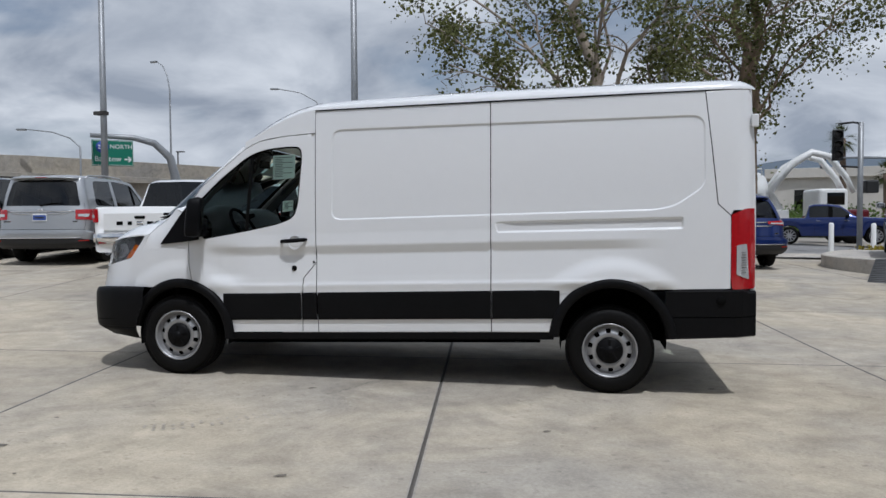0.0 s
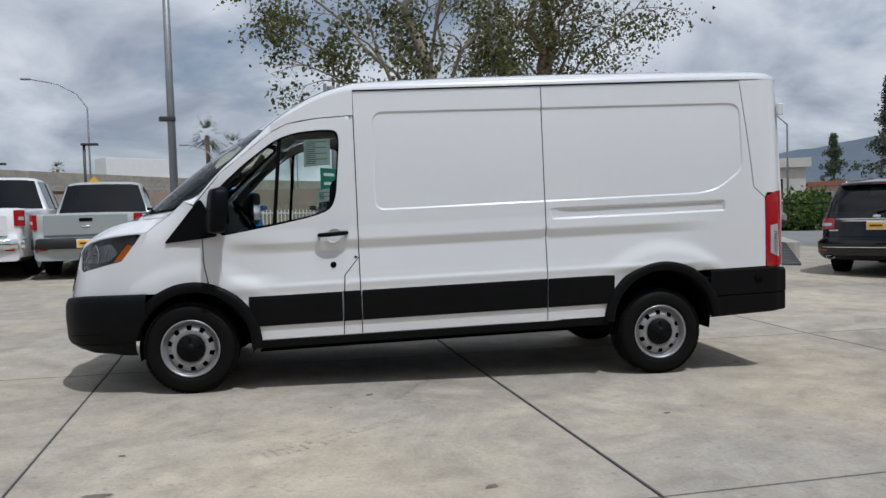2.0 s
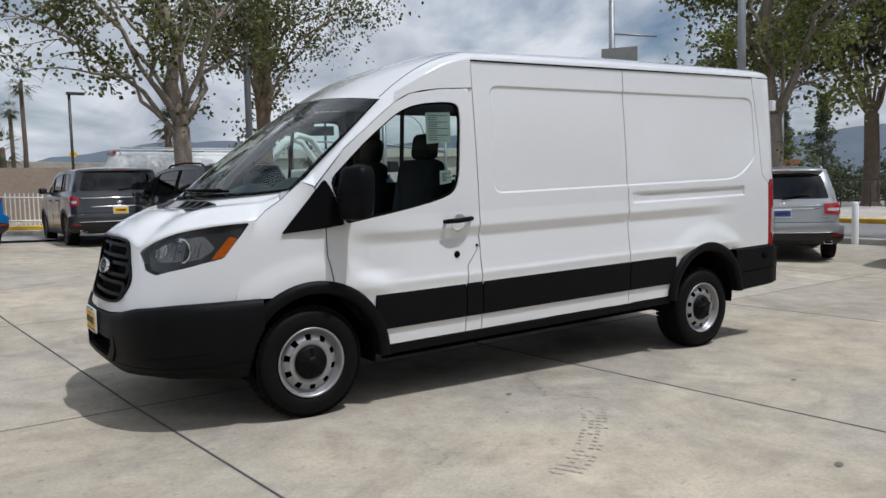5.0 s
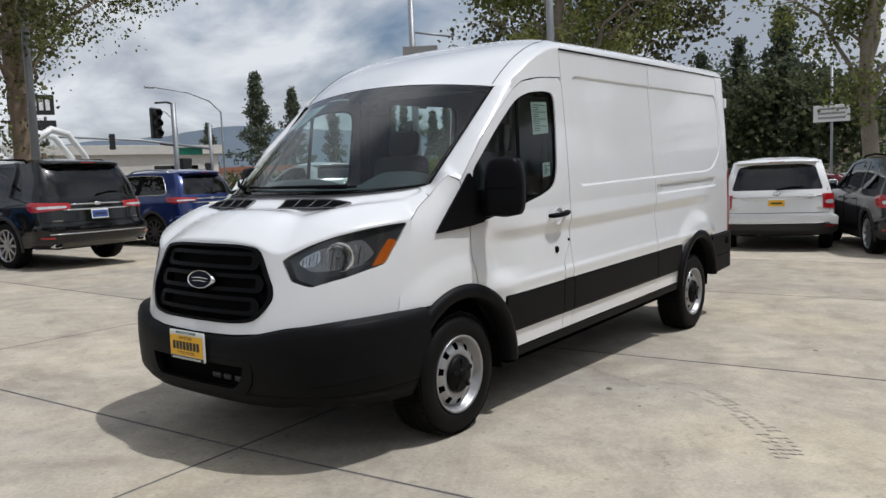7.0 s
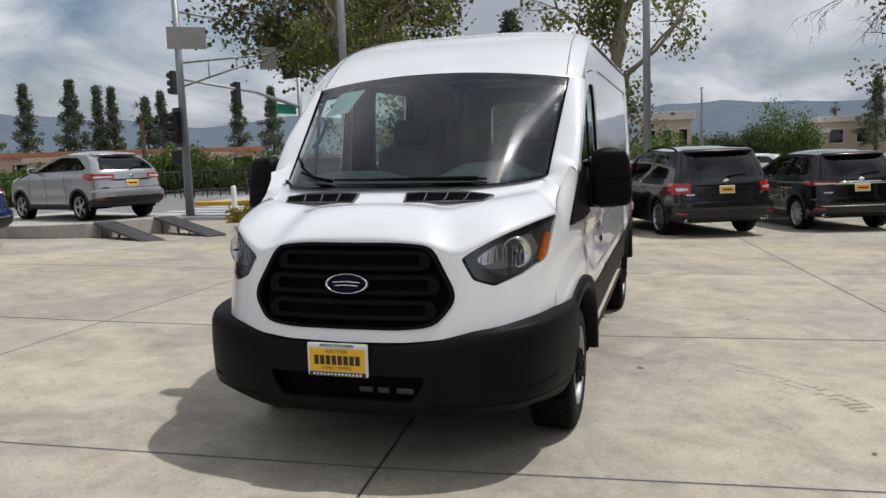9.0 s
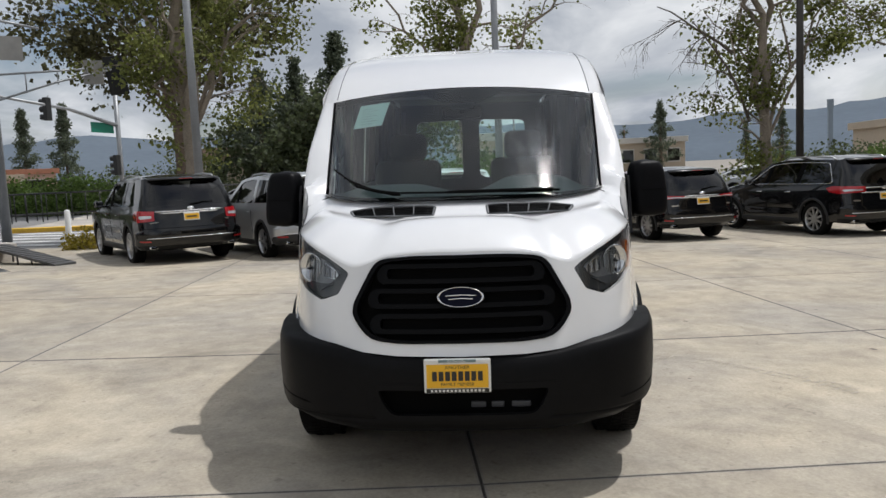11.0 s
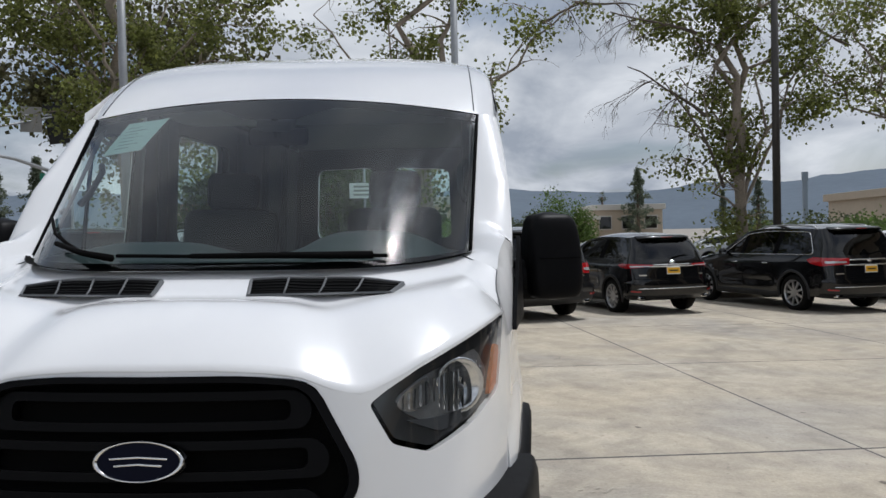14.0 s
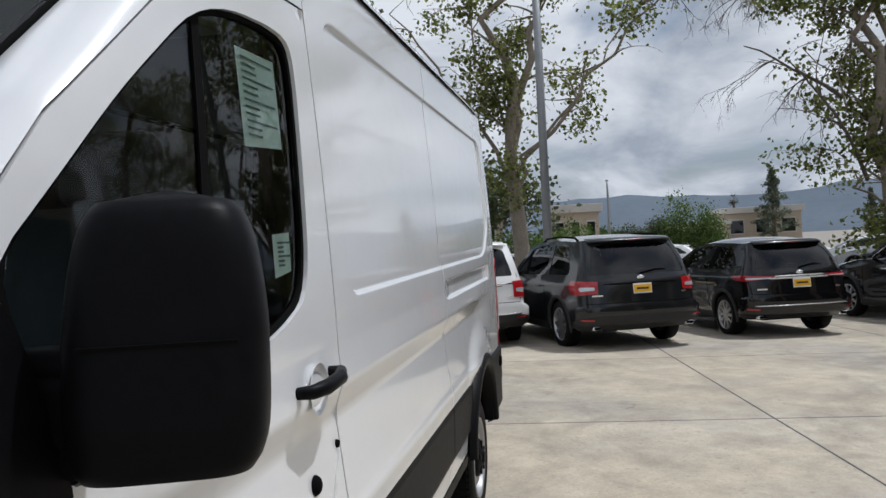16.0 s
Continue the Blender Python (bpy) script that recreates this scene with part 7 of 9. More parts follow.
car("boxy_wagon", "dark grey boxy family wagon with black tailgate panel", "car", (1.51, 14.4), 91, M["p_gun"], L=5.13, W=0.965, H=1.72, belt=1.16, wb=2.99, over=1.05, R=0.37, roof_tail=0.18, lamp=(0.86, 1.10, 0.84, 0.12), plate_z=0.78, rails=False, inset=0.10, rim="alloy_dark")
car("family_suv", "glossy black three-row SUV with twin round tail lamps", "car", ahead((3.2, 10.4), 97, 0.5), 97, M["p_black"], L=5.18, W=0.995, H=1.77, belt=1.10, wb=3.02, over=1.12, R=0.38, lamp=(0.90, 1.06, 0.50, 0.22), plate="plate_blue", plate_z=0.84)
car("compact_suv", "dark blue compact SUV with silver roof rails and black wheels", "car", ahead((7.20, 12.65), 99, 0.5), 99, M["p_navy"], L=4.69, W=0.92, H=1.71, belt=1.10, wb=2.70, over=1.0, R=0.36, lamp=(0.96, 1.10, 0.52, 0.32), plate_z=0.88, rails="silver", rim="alloy_dark", exhaust=False, chrome_line=True, taper=0.7, inset=0.22)
car("small_suv", "silver small crossover standing on a raised display platform", "car", (11.25, 12.52, 0.42), 72, M["p_silver"], L=4.3, W=0.885, H=1.60, belt=1.11, wb=2.61, over=0.86, R=0.33, spokes=5, lamp=(0.92, 1.08, 0.50, 0.40), plate_z=0.84, rails=False, roof_tail=0.66, inset=0.24, exhaust=False, chrome_bar=False)
car("family_suv", "black three-row SUV with chrome tailgate strip and twin exhausts", "car", (11.42, 7.30), 38, M["p_black"], L=5.04, W=1.0, H=1.78, belt=1.12, lamp=(0.86, 1.09, 0.72, 0.34), taper=0.25, quarter=0.05, plate_z=0.94, rails="silver", spokes=10, R=0.38)
car("family_suv", "silver three-row SUV with dark lower bumper", "car", (12.10, 4.75), 36, M["p_silver"], L=5.04, W=1.0, H=1.78, belt=1.12, lamp=(0.86, 1.09, 0.72, 0.34), taper=0.25, quarter=0.05, plate="plate_blue", plate_z=0.90, rails="silver", spokes=5)
car("family_suv", "white three-row SUV with dark lower bumper", "car", ahead((12.48, 1.54), 14, 0.45), 14, M["p_white"], L=5.01, W=1.0, H=1.78, belt=1.12, lamp=(0.80, 1.09, 0.80, 0.22), taper=0.1, quarter=0.05, plate_z=0.92, rails=False, spokes=5, exhaust=False)
car("family_suv", "charcoal three-row SUV with black roof rails and twin exhausts", "car", (12.60, -0.97), 24, M["p_char"], L=5.04, W=1.0, H=1.78, belt=1.12, lamp=(0.86, 1.09, 0.72, 0.34), taper=0.25, quarter=0.05, plate_z=0.94, spokes=10, R=0.38, chrome_bar=False)
car("compact_suv", "glossy black compact SUV with narrow tail lamps", "car", (13.90, -3.73), 18, M["p_black"], L=4.55, W=0.92, H=1.66, belt=1.10, wb=2.70, over=0.95, R=0.36, lamp=(0.95, 1.05, 0.50, 0.40), taper=0.8, inset=0.22, plate_z=0.90, rails=False, spokes=10)
car("family_suv", "black three-row SUV with wide red tail lamps and chrome trim", "car", (14.06, -7.63), 18, M["p_black"], L=5.1, W=0.99, H=1.80, belt=1.14, wb=3.02, over=1.12, R=0.39, lamp=(0.97, 1.14, 0.52, 0.46), plate_z=0.90, rails="silver", spokes=9, inset=0.22, taper=0.35, chrome_line=True, lampmat="red_lens")
car("family_suv", "dark grey SUV at the end of the row", "car", ahead((14.2, -11.2), 10, 0.3), 10, M["p_char"], L=4.9, W=0.98, H=1.75, belt=1.12, lamp=(0.88, 1.06, 0.76, 0.2), plate_z=0.92)


# ---- street furniture ----
M["galv"] = mat("galvanised", (0.30, 0.31, 0.32), 0.5, metal=0.5, vary=0.15, scale=3)
M["dark_steel"] = mat("dark_steel", (0.06, 0.055, 0.05), 0.5, metal=0.4, vary=0.2, scale=3)
M["signal_black"] = mat("signal_black", (0.012, 0.012, 0.012), 0.5)
M["lens_grey"] = mat("signal_lens", (0.05, 0.045, 0.04), 0.25)
M["sign_green"] = mat("sign_green", (0.004, 0.16, 0.10), 0.45, vary=0.05, scale=2)
M["sign_white"] = mat("sign_white", (0.75, 0.75, 0.74), 0.5)
M["sign_back"] = mat("sign_back", (0.33, 0.32, 0.30), 0.5, metal=0.4, vary=0.15, scale=4)
M["sign_yellow"] = mat("sign_yellow", (0.80, 0.45, 0.02), 0.5)
M["sign_blue"] = mat("sign_blue", (0.02, 0.06, 0.30), 0.5)
M["fence_white"] = mat("fence_white", (0.74, 0.74, 0.72), 0.55, vary=0.05, scale=4)


def tall_pole(x, y, h, r=0.10, material="galv", head=False, flood=None, label="grey steel light pole in the lot", heading=0):
    root = thing("light_pole", label, "light pole", Matrix.Translation((x, y, gz(x, y))) @ pose(0, 0, 0, 0, 0, heading))
    part("shaft", tube_mesh([(0, 0, -0.05), (0, 0, h)], [r, r * 0.72], 14), M[material], root)
    part("base", lathe([(0.0, 0.7), (0.26, 0.7), (0.28, 0.66), (0.28, -0.1)], 20, "z"), M["kerb"], root)
    if head:
        part("arm", tube_mesh([(0, 0, h - 0.08), (0.5, 0, h + 0.02)], 0.04, 8), M[material], root)
        part("lamp_head", boxed((0.75, 0.36, 0.10), (0.75, 0, h + 0.05), bevel=0.03), M["dark_steel"], root)
    if flood:
        part("flood_lamp", boxed((0.46, 0.30, 0.13), (0.12, 0, flood), bevel=0.02), M["dark_steel"], root)
        part("flood_bracket", lathe([(0.13, 0.08), (0.13, -0.08)], 14, "z"), M["dark_steel"], root, m=Matrix.Translation((0, 0, flood)))
    return root


tall_pole(-3.9, 18.98, 10.5, 0.13, flood=3.95, heading=200)
tall_pole(6.04, 17.77, 10.5, 0.11)
tall_pole(-13.66, 19.75, 9.9, 0.13, head=True, flood=4.6, heading=170)
tall_pole(16.15, 8.5, 10.5, 0.12)
tall_pole(18.2, 0.36, 10.5, 0.115)
tall_pole(17.9, -8.05, 11, 0.11, material="dark_steel", label="dark steel light pole in the lot")


def cobra(x, y, h, reach, heading, r=0.09):
    root = thing("street_lamp", "galvanised street lamp with a curved arm", "street lamp", Matrix.Translation((x, y, gz(x, y) - 0.1)) @ pose(0, 0, 0, 0, 0, heading))
    pts = [(0, 0, 0), (0, 0, h * 0.55), (0, 0, h * 0.82), (reach * 0.18, 0, h * 0.91), (reach * 0.5, 0, h * 0.97), (reach, 0, h)]
    part("shaft", tube_mesh(pts, [r, r * 0.8, r * 0.7, r * 0.55, r * 0.5, r * 0.4], 8), M["galv"], root)
    part("lamp_head", boxed((0.7, 0.28, 0.14), (reach + 0.25, 0, h - 0.02), bevel=0.04), M["galv"], root)


def ray_place(cx, cy, ang, d):
    return cx + d * math.cos(radians(ang)), cy + d * math.sin(radians(ang))


cobra(-18.06, 58.0, 11.9, 4.0, 190)
cobra(-32.3, 45.1, 7.4, 4.0, 190)
cobra(-29.9, 53.6, 14.0, 1.6, 160)
cobra(-9, 60, 7.0, 2.0, 190)
cobra(32.9, 45.8, 8.8, 5.0, 170)
cobra(76, -2.6, 8.0, 0.6, 0, 0.16)
cobra(60, 5, 7.0, 1.2, 60)
cobra(-4, 95, 11, 2.5, 190)
cobra(40, 62, 9, 3, 200)


def signal_head(parent, m, lenses=3, backplate=False):
    h = part("signal_head", boxed((0.20, 0.34, 0.34 * lenses), bevel=0.02), M["signal_black"], parent, "black traffic signal head", m)
    if backplate:
        part("backplate", boxed((0.02, 0.62, 0.34 * lenses + 0.3), (0.08, 0, 0), bevel=0.01), M["signal_black"], h)
    for k in range(lenses):
        z = (k - (lenses - 1) / 2) * 0.34
        part("visor", lathe([(0.125, 0.0), (0.135, -0.22), (0.13, -0.22), (0.12, 0.0)], 16), M["signal_black"], h, m=Matrix.Translation((-0.10, 0, z)) @ pose(0, 0, 0, 0, 0, -90))
        part("lens", lathe([(0.0, -0.015), (0.08, -0.01), (0.12, 0.0)], 16), M["lens_grey"], h, m=Matrix.Translation((-0.104, 0, z)) @ pose(0, 0, 0, 0, 0, -90))
    return h


# the near signal post at the corner
sp = thing("signal_post", "short signal post with a black three-lens head", "traffic signal", Matrix.Translation((12.75, 21.7, gz(12.7, 21.6) - 0.05)))
part("shaft", tube_mesh([(0, 0, 0), (0, 0, 4.4)], 0.09, 10), M["galv"], sp)
part("bracket", tube_mesh([(0, 0, 4.35), (-0.25, 0, 4.4), (-0.7, 0, 4.35)], 0.035, 6), M["signal_black"], sp)
part("bracket", tube_mesh([(0, 0, 2.9), (-0.6, 0, 2.95)], 0.035, 6), M["signal_black"], sp)
signal_head(sp, Matrix.Translation((-0.72, 0, 3.65)) @ pose(0, 0, 0, 0, 0, 80))
part("walk_box", boxed((0.4, 0.45, 0.42), (0.35, 0.1, 2.25), bevel=0.04), M["signal_black"], sp)
# the signal pole with sign, truss arm and lamp arm
dp = thing("signal_pole", "tall grey signal pole with truss arm and sign", "traffic signal", Matrix.Translation((18.75, 15.65, gz(18.7, 15.6) - 0.05)))
part("shaft", tube_mesh([(0, 0, 0), (0, 0, 8.6)], [0.15, 0.10], 12), M["galv"], dp)
part("sign_panel", boxed((0.04, 1.25, 0.72), (-0.0, -0.35, 5.95), rot=pose(0, 0, 0, 0, 0, 35)), M["sign_back"], dp)
part("lamp_arm", tube_mesh([(0, 0, 6.85), (1.3, -0.9, 6.72)], 0.04, 6), M["galv"], dp)
ax_, ay_ = 3.6, -2.2
part("truss_top", tube_mesh([(0, 0, 5.15), (ax_ * 0.5, ay_ * 0.5, 5.45), (ax_, ay_, 5.75)], 0.035, 6), M["galv"], dp)
part("truss_bottom", tube_mesh([(0, 0, 4.35), (ax_ * 0.5, ay_ * 0.5, 5.1), (ax_, ay_, 5.7)], 0.035, 6), M["galv"], dp)
for t in (0.25, 0.5, 0.75):
    part("truss_strut", tube_mesh([(ax_ * t, ay_ * t, 5.15 + 0.6 * t), (ax_ * t, ay_ * t, 4.35 + 1.42 * t - 0.1 * t)], 0.025, 6), M["galv"], dp)
signal_head(dp, Matrix.Translation((ax_, ay_, 5.45)) @ pose(0, 0, 0, 8, 0, 210), backplate=True)
part("arm_sign", boxed((0.04, 0.62, 0.8), (ax_ * 0.8, ay_ * 0.8, 5.5), rot=pose(0, 0, 0, 0, 0, 30)), M["sign_back"], dp)
signal_head(dp, Matrix.Translation((-0.35, 0.1, 3.0)) @ pose(0, 0, 0, 0, 0, -30), backplate=True)
part("cabinet_box", boxed((0.4, 0.5, 0.5), (0.2, 0.35, 2.0), bevel=0.04), M["signal_black"], dp)
# far signals with mast arms and street name signs
def mast(x, y, heading, reach, name_sign, h=5.3):
    root = thing("mast_signal", "traffic signal on a long mast arm", "traffic signal", Matrix.Translation((x, y, gz(x, y) - 0.1)) @ pose(0, 0, 0, 0, 0, heading))
    part("shaft", tube_mesh([(0, 0, 0), (0, 0, h + 1)], 0.12, 10), M["galv"], root)
    part("mast_arm", tube_mesh([(0, 0, h - 0.8), (reach * 0.4, 0, h - 0.2), (reach, 0, h + 0.1)], [0.10, 0.08, 0.05], 8), M["galv"], root)
    signal_head(root, Matrix.Translation((reach, 0, h - 0.1)) @ pose(0, 0, 0, 0, 0, 90))
    signal_head(root, Matrix.Translation((reach * 0.55, 0, h - 0.3)) @ pose(0, 0, 0, 0, 0, 90))
    signal_head(root, Matrix.Translation((0.3, 0, 2.9)) @ pose(0, 0, 0, 0, 0, 90))
    if name_sign:
        sg = part("street_sign", boxed((1.7, 0.04, 0.5), (reach * 0.12, -0.1, h - 0.95)), M["sign_green"], root)
        for q in range(5):
            part("word_bar", boxed((0.18, 0.01, 0.14), (reach * 0.12 - 0.55 + q * 0.28, -0.126, h - 0.88)), M["sign_white"], sg)


mast(34.6, 19.3, 170, 9.0, True, 5.7)
mast(30.5, 44.0, 165, 12.0, True, 5.2)

# green direction sign on its big curved arm
gs = thing("direction_sign", "green freeway direction sign on a curved steel arm", "road sign", Matrix.Translation((-15.5, 23.1, gz(-14, 22))) @ pose(0, 0, 0, 0, 0, 36) @ Matrix.Scale(0.92, 4))
part("panel", boxed((1.72, 0.05, 1.16), (0, 0, 3.72), bevel=0.01), M["sign_green"], gs)
part("border", tube_mesh([(-0.82, -0.03, 3.18), (0.82, -0.03, 3.18), (0.82, -0.03, 4.26), (-0.82, -0.03, 4.26), (-0.82, -0.03, 3.18)], 0.012, 4), M["sign_white"], gs)
face_s = pose(0, -0.035, 0, 90, 0, 0)
part("lettering", text_mesh("NORTH", 0.27), M["sign_white"], gs, m=Matrix.Translation((0.36, 0, 4.0)) @ face_s)
part("lettering", text_mesh("Barstow", 0.33), M["sign_white"], gs, m=Matrix.Translation((-0.2, 0, 3.45)) @ face_s)
sh = part("route_shield", lathe([(0.0, 0.01), (0.26, 0.01), (0.27, 0.0)], 20), M["sign_blue"], gs, m=Matrix.Translation((-0.42, -0.035, 3.98)) @ pose(0, 0, 0, 0, 0, 180))
part("lettering", text_mesh("215", 0.26), M["sign_white"], sh, m=pose(0, 0.014, 0, 90, 0, 180))
part("arrow", boxed((0.28, 0.012, 0.06), (0.62, -0.033, 3.45)), M["sign_white"], gs)
for sg in (-1, 1):
    part("arrow_head", boxed((0.17, 0.012, 0.055), (0.71, -0.033, 3.45 + sg * 0.06), rot=pose(0, 0, 0, 0, sg * 40, 0)), M["sign_white"], gs)
part("arm", tube_mesh([(2.9, 0.4, -0.3), (2.85, 0.4, 2.2), (2.5, 0.35, 3.6), (1.8, 0.25, 4.25), (0.9, 0.15, 4.45), (-0.9, 0.12, 4.5)], [0.24, 0.22, 0.19, 0.16, 0.13, 0.10], 12), M["galv"], gs)
gb = thing("route_board", "tall green route board on posts", "road sign", Matrix.Translation((0.6, 38.0, gz(0, 24))) @ pose(0, 0, 0, 0, 0, 60))
part("panel", boxed((1.6, 0.06, 1.9), (0, 0, 2.6)), M["sign_green"], gb)
for q in range(3):
    part("word_bar", boxed((1.1, 0.02, 0.16), (0, -0.04, 3.2 - q * 0.5)), M["sign_white"], gb)
part("post", tube_mesh([(-0.6, 0, 0), (-0.6, 0, 2)], 0.06, 6), M["galv"], gb)
part("post", tube_mesh([(0.6, 0, 0), (0.6, 0, 2)], 0.06, 6), M["galv"], gb)
for x, y, z in ((-13.03, 41.8, 3.4), (1.5, 70, 5.2), (9.5, 74, 5.2)):
    ys = thing("warning_sign", "yellow diamond warning sign on a post", "road sign", Matrix.Translation((x, y, 0.3)) @ pose(0, 0, 0, 0, 0, 20))
    part("post", tube_mesh([(0, 0, 0), (0, 0, z)], 0.05, 6), M["galv"], ys)
    part("panel", boxed((0.62, 0.03, 0.62), (0, -0.06, z), rot=pose(0, 0, 0, 0, 45, 0)), M["sign_yellow"], ys)
    part("symbol", boxed((0.3, 0.02, 0.12), (0, -0.08, z)), M["signal_black"], ys)
bs = thing("shop_sign", "dark shop sign board on two posts", "sign", Matrix.Translation((72.4, 159.5, -2.06)) @ pose(0, 0, 0, 0, 0, -22) @ Matrix.Scale(3.0, 4))
part("board", boxed((2.8, 0.2, 1.35), (0, 0, 7.2), bevel=0.03), M["signal_black"], bs)
for q in range(6):
    part("word_bar", boxed((0.26, 0.03, 0.75), (-1.0 + q * 0.4, -0.12, 7.2)), M["sign_white"], bs)
part("board", boxed((2.9, 0.2, 0.7), (0, 0, 5.8), bevel=0.03), M["signal_black"], bs)
part("post", tube_mesh([(-0.6, 0, 0), (-0.6, 0, 6.4)], 0.1, 8), M["signal_black"], bs)
part("post", tube_mesh([(0.8, 0, 0), (0.8, 0, 6.4)], 0.1, 8), M["signal_black"], bs)
# square-topped poles
for x, y, h in ((-10.06, 30.6, 4.3), (-31.2, 57.1, 6.7), (-15.3, 33.9, 3.7), (3.2, 30.9, 5.4)):
    root = thing("area_light", "thin dark area light pole", "light pole", Matrix.Translation((x, y, gz(x, y) - 0.1)))
    part("shaft", tube_mesh([(0, 0, 0), (0, 0, h)], 0.06, 8), M["dark_steel"], root)
    part("lamp_head", boxed((0.7, 0.3, 0.1), (0.25, 0, h), bevel=0.02), M["dark_steel"], root)
# cellular mast
cm = thing("cellular_mast", "tall pole with a cluster of antenna panels", "mast", Matrix.Translation((0.85, 70.2, 0.5)))
part("shaft", tube_mesh([(0, 0, 0), (0, 0, 13.5)], [0.35, 0.22], 10), M["galv"], cm)
for k in range(9):
    a = k * 0.7
    part("antenna", boxed((0.28, 0.2, 1.5), (0.75 * math.cos(a), 0.75 * math.sin(a), 12.6 + 0.5 * math.sin(3 * a)), rot=pose(0, 0, 0, 0, 0, math.degrees(a))), M["sign_back"], cm)

# white picket fence behind the lot
fence = thing("picket_fence", "white steel picket fence along the street", "fence")
fx = np.linspace(-12, 3.2, 118)
picket = boxed((0.035, 0.02, 1.06), (0, 0, 0.55))
pm = bpy.data.meshes.new("picket")
picket.to_mesh(pm)
picket.free()
for x in fx:
    y = 22.6 + 0.1 * (x + 4)
    part("picket", pm, M["fence_white"], fence, m=Matrix.Translation((x, y, gz(x, y) + 0.05)))
for z in (0.22, 0.95):
    part("rail", tube_mesh([(x, 22.6 + 0.1 * (x + 4), gz(x, 22.5) + z + 0.05) for x in fx[::8]], 0.025, 6), M["fence_white"], fence)
# bollards and shrubs at the lot's edge
for x, y in ((15.7, 12.0), (16.45, 5.6), (11.3, 19.8), (12.6, 20.0), (15.85, 1.4), (14.3, 16.2), (17.3, -1.5)):
    b = lathe([(0.0, 1.02), (0.05, 1.01), (0.075, 0.97), (0.08, 0.0), (0.08, -0.1)], 16, "z")
    solid("bollard", b, M["fence_white"], "white painted steel bollard", "bollard", "bollards by the kerb", m=Matrix.Translation((x, y, gz(x, y))))


# ---- display platform with ramps ----
H70 = 67
px0, py0 = 10.75, 11.57
plat = thing("display_platform", "low concrete display platform with rounded corners", "platform", Matrix.Translation((px0, py0, 0)) @ pose(0, 0, 0, 0, 0, H70))
outl = rounded([(0.0, -1.3), (5.6, -1.45), (5.6, 2.1), (2.6, 2.4), (1.2, 2.1), (0.0, 1.05)], [0.2, 0.8, 1.2, 1.0, 0.9, 0.3], 8)
n = len(outl)
V = [(x, y, -0.3) for x, y in outl] + [(x, y, 0.40) for x, y in outl] + [(x * 0.995 + 0.012, y * 0.99, 0.42) for x, y in outl]
F = [(i, (i + 1) % n, n + (i + 1) % n, n + i) for i in range(n)] + [(n + i, n + (i + 1) % n, 2 * n + (i + 1) % n, 2 * n + i) for i in range(n)] + [tuple(range(2 * n, 3 * n))]
part("block", mesh_of("plat", V, F, False), M["kerb"], plat)
M["ramp"] = mat("ramp_steel", (0.10, 0.10, 0.10), 0.6, metal=0.5, vary=0.25, scale=5, bump=0.3, bscale=80)
for off in (-0.72, 0.72):
    q = Matrix.Translation((px0, py0, 0)) @ pose(0, 0, 0, 0, 0, H70) @ Matrix.Translation((0, off, 0))
    rp = thing("loading_ramp", "dark steel loading ramp with legs", "ramp", q, "ramps of the platform")
    z1 = gz(px0 - 0.8, py0 - 2.0) + 0.02
    V, F = grid_mesh([[(0.02, -0.24, 0.43), (0.02, 0.24, 0.43)], [(-2.15, -0.24, z1), (-2.15, 0.24, z1)]])
    V += [(x, y, z - 0.05) for x, y, z in V]
    F = [(0, 1, 3, 2), (4, 6, 7, 5), (0, 2, 6, 4), (1, 5, 7, 3), (2, 3, 7, 6)]
    part("deck", mesh_of("deck", V, F, False), M["ramp"], rp)
    for k in range(1, 14):
        t = k / 14
        part("tread_bar", tube_mesh([(-2.15 * t, -0.23, 0.43 + (z1 - 0.43) * t + 0.006), (-2.15 * t, 0.23, 0.43 + (z1 - 0.43) * t + 0.006)], 0.008, 5), M["ramp"], rp)
    for t in (0.12, 0.45, 0.65):
        for y in (-0.2, 0.2):
            part("leg", tube_mesh([(-2.15 * t, y, 0.39 + (z1 - 0.43) * t), (-2.15 * t, y, z1 - 0.02)], 0.02, 6), M["dark_steel"], rp)

# ---- vacuum truck in the street ----
M["truck_white"] = mat("truck_white", (0.70, 0.70, 0.68), 0.4, vary=0.06, scale=2, coat=0.3)
tk = thing("vacuum_truck", "white and maroon tank truck with a curved white boom", "truck", Matrix.Translation((5.2, 34.6, 0.0)) @ pose(0, 0, 0, 0, 0, 5))
me = lathe([(0.0, -0.25), (0.6, -0.2), (0.95, 0.0), (1.1, 0.3), (1.1, 7.0), (0.95, 7.25), (0.0, 7.4)], 28)
part("tank", me, M["truck_white"], tk, m=Matrix.Translation((0.2, 0, 2.48)) @ pose(0, 0, 0, 0, 0, -90))
part("stripe", boxed((7.0, 2.23, 0.62), (3.8, 0, 2.02), bevel=0.05), M["p_maroon"], tk)
for k in range(6):
    part("name_bar", boxed((0.26, 0.02, 0.34), (4.3 + k * 0.33, -1.12, 2.02)), M["signal_black"], tk)
part("name_bar", boxed((1.6, 0.02, 0.14), (5.2, -1.08, 2.62)), M["signal_black"], tk)
part("lower_body", boxed((8.6, 2.2, 0.85), (4.1, 0, 1.25), bevel=0.04), M["truck_white"], tk)
for y in (-0.7, 0.7):
    part("walkway", tube_mesh([(0.4, y, 3.4), (0.4, y, 3.72), (7.2, y, 3.72), (7.2, y, 3.4)], 0.035, 6), M["truck_white"], tk)
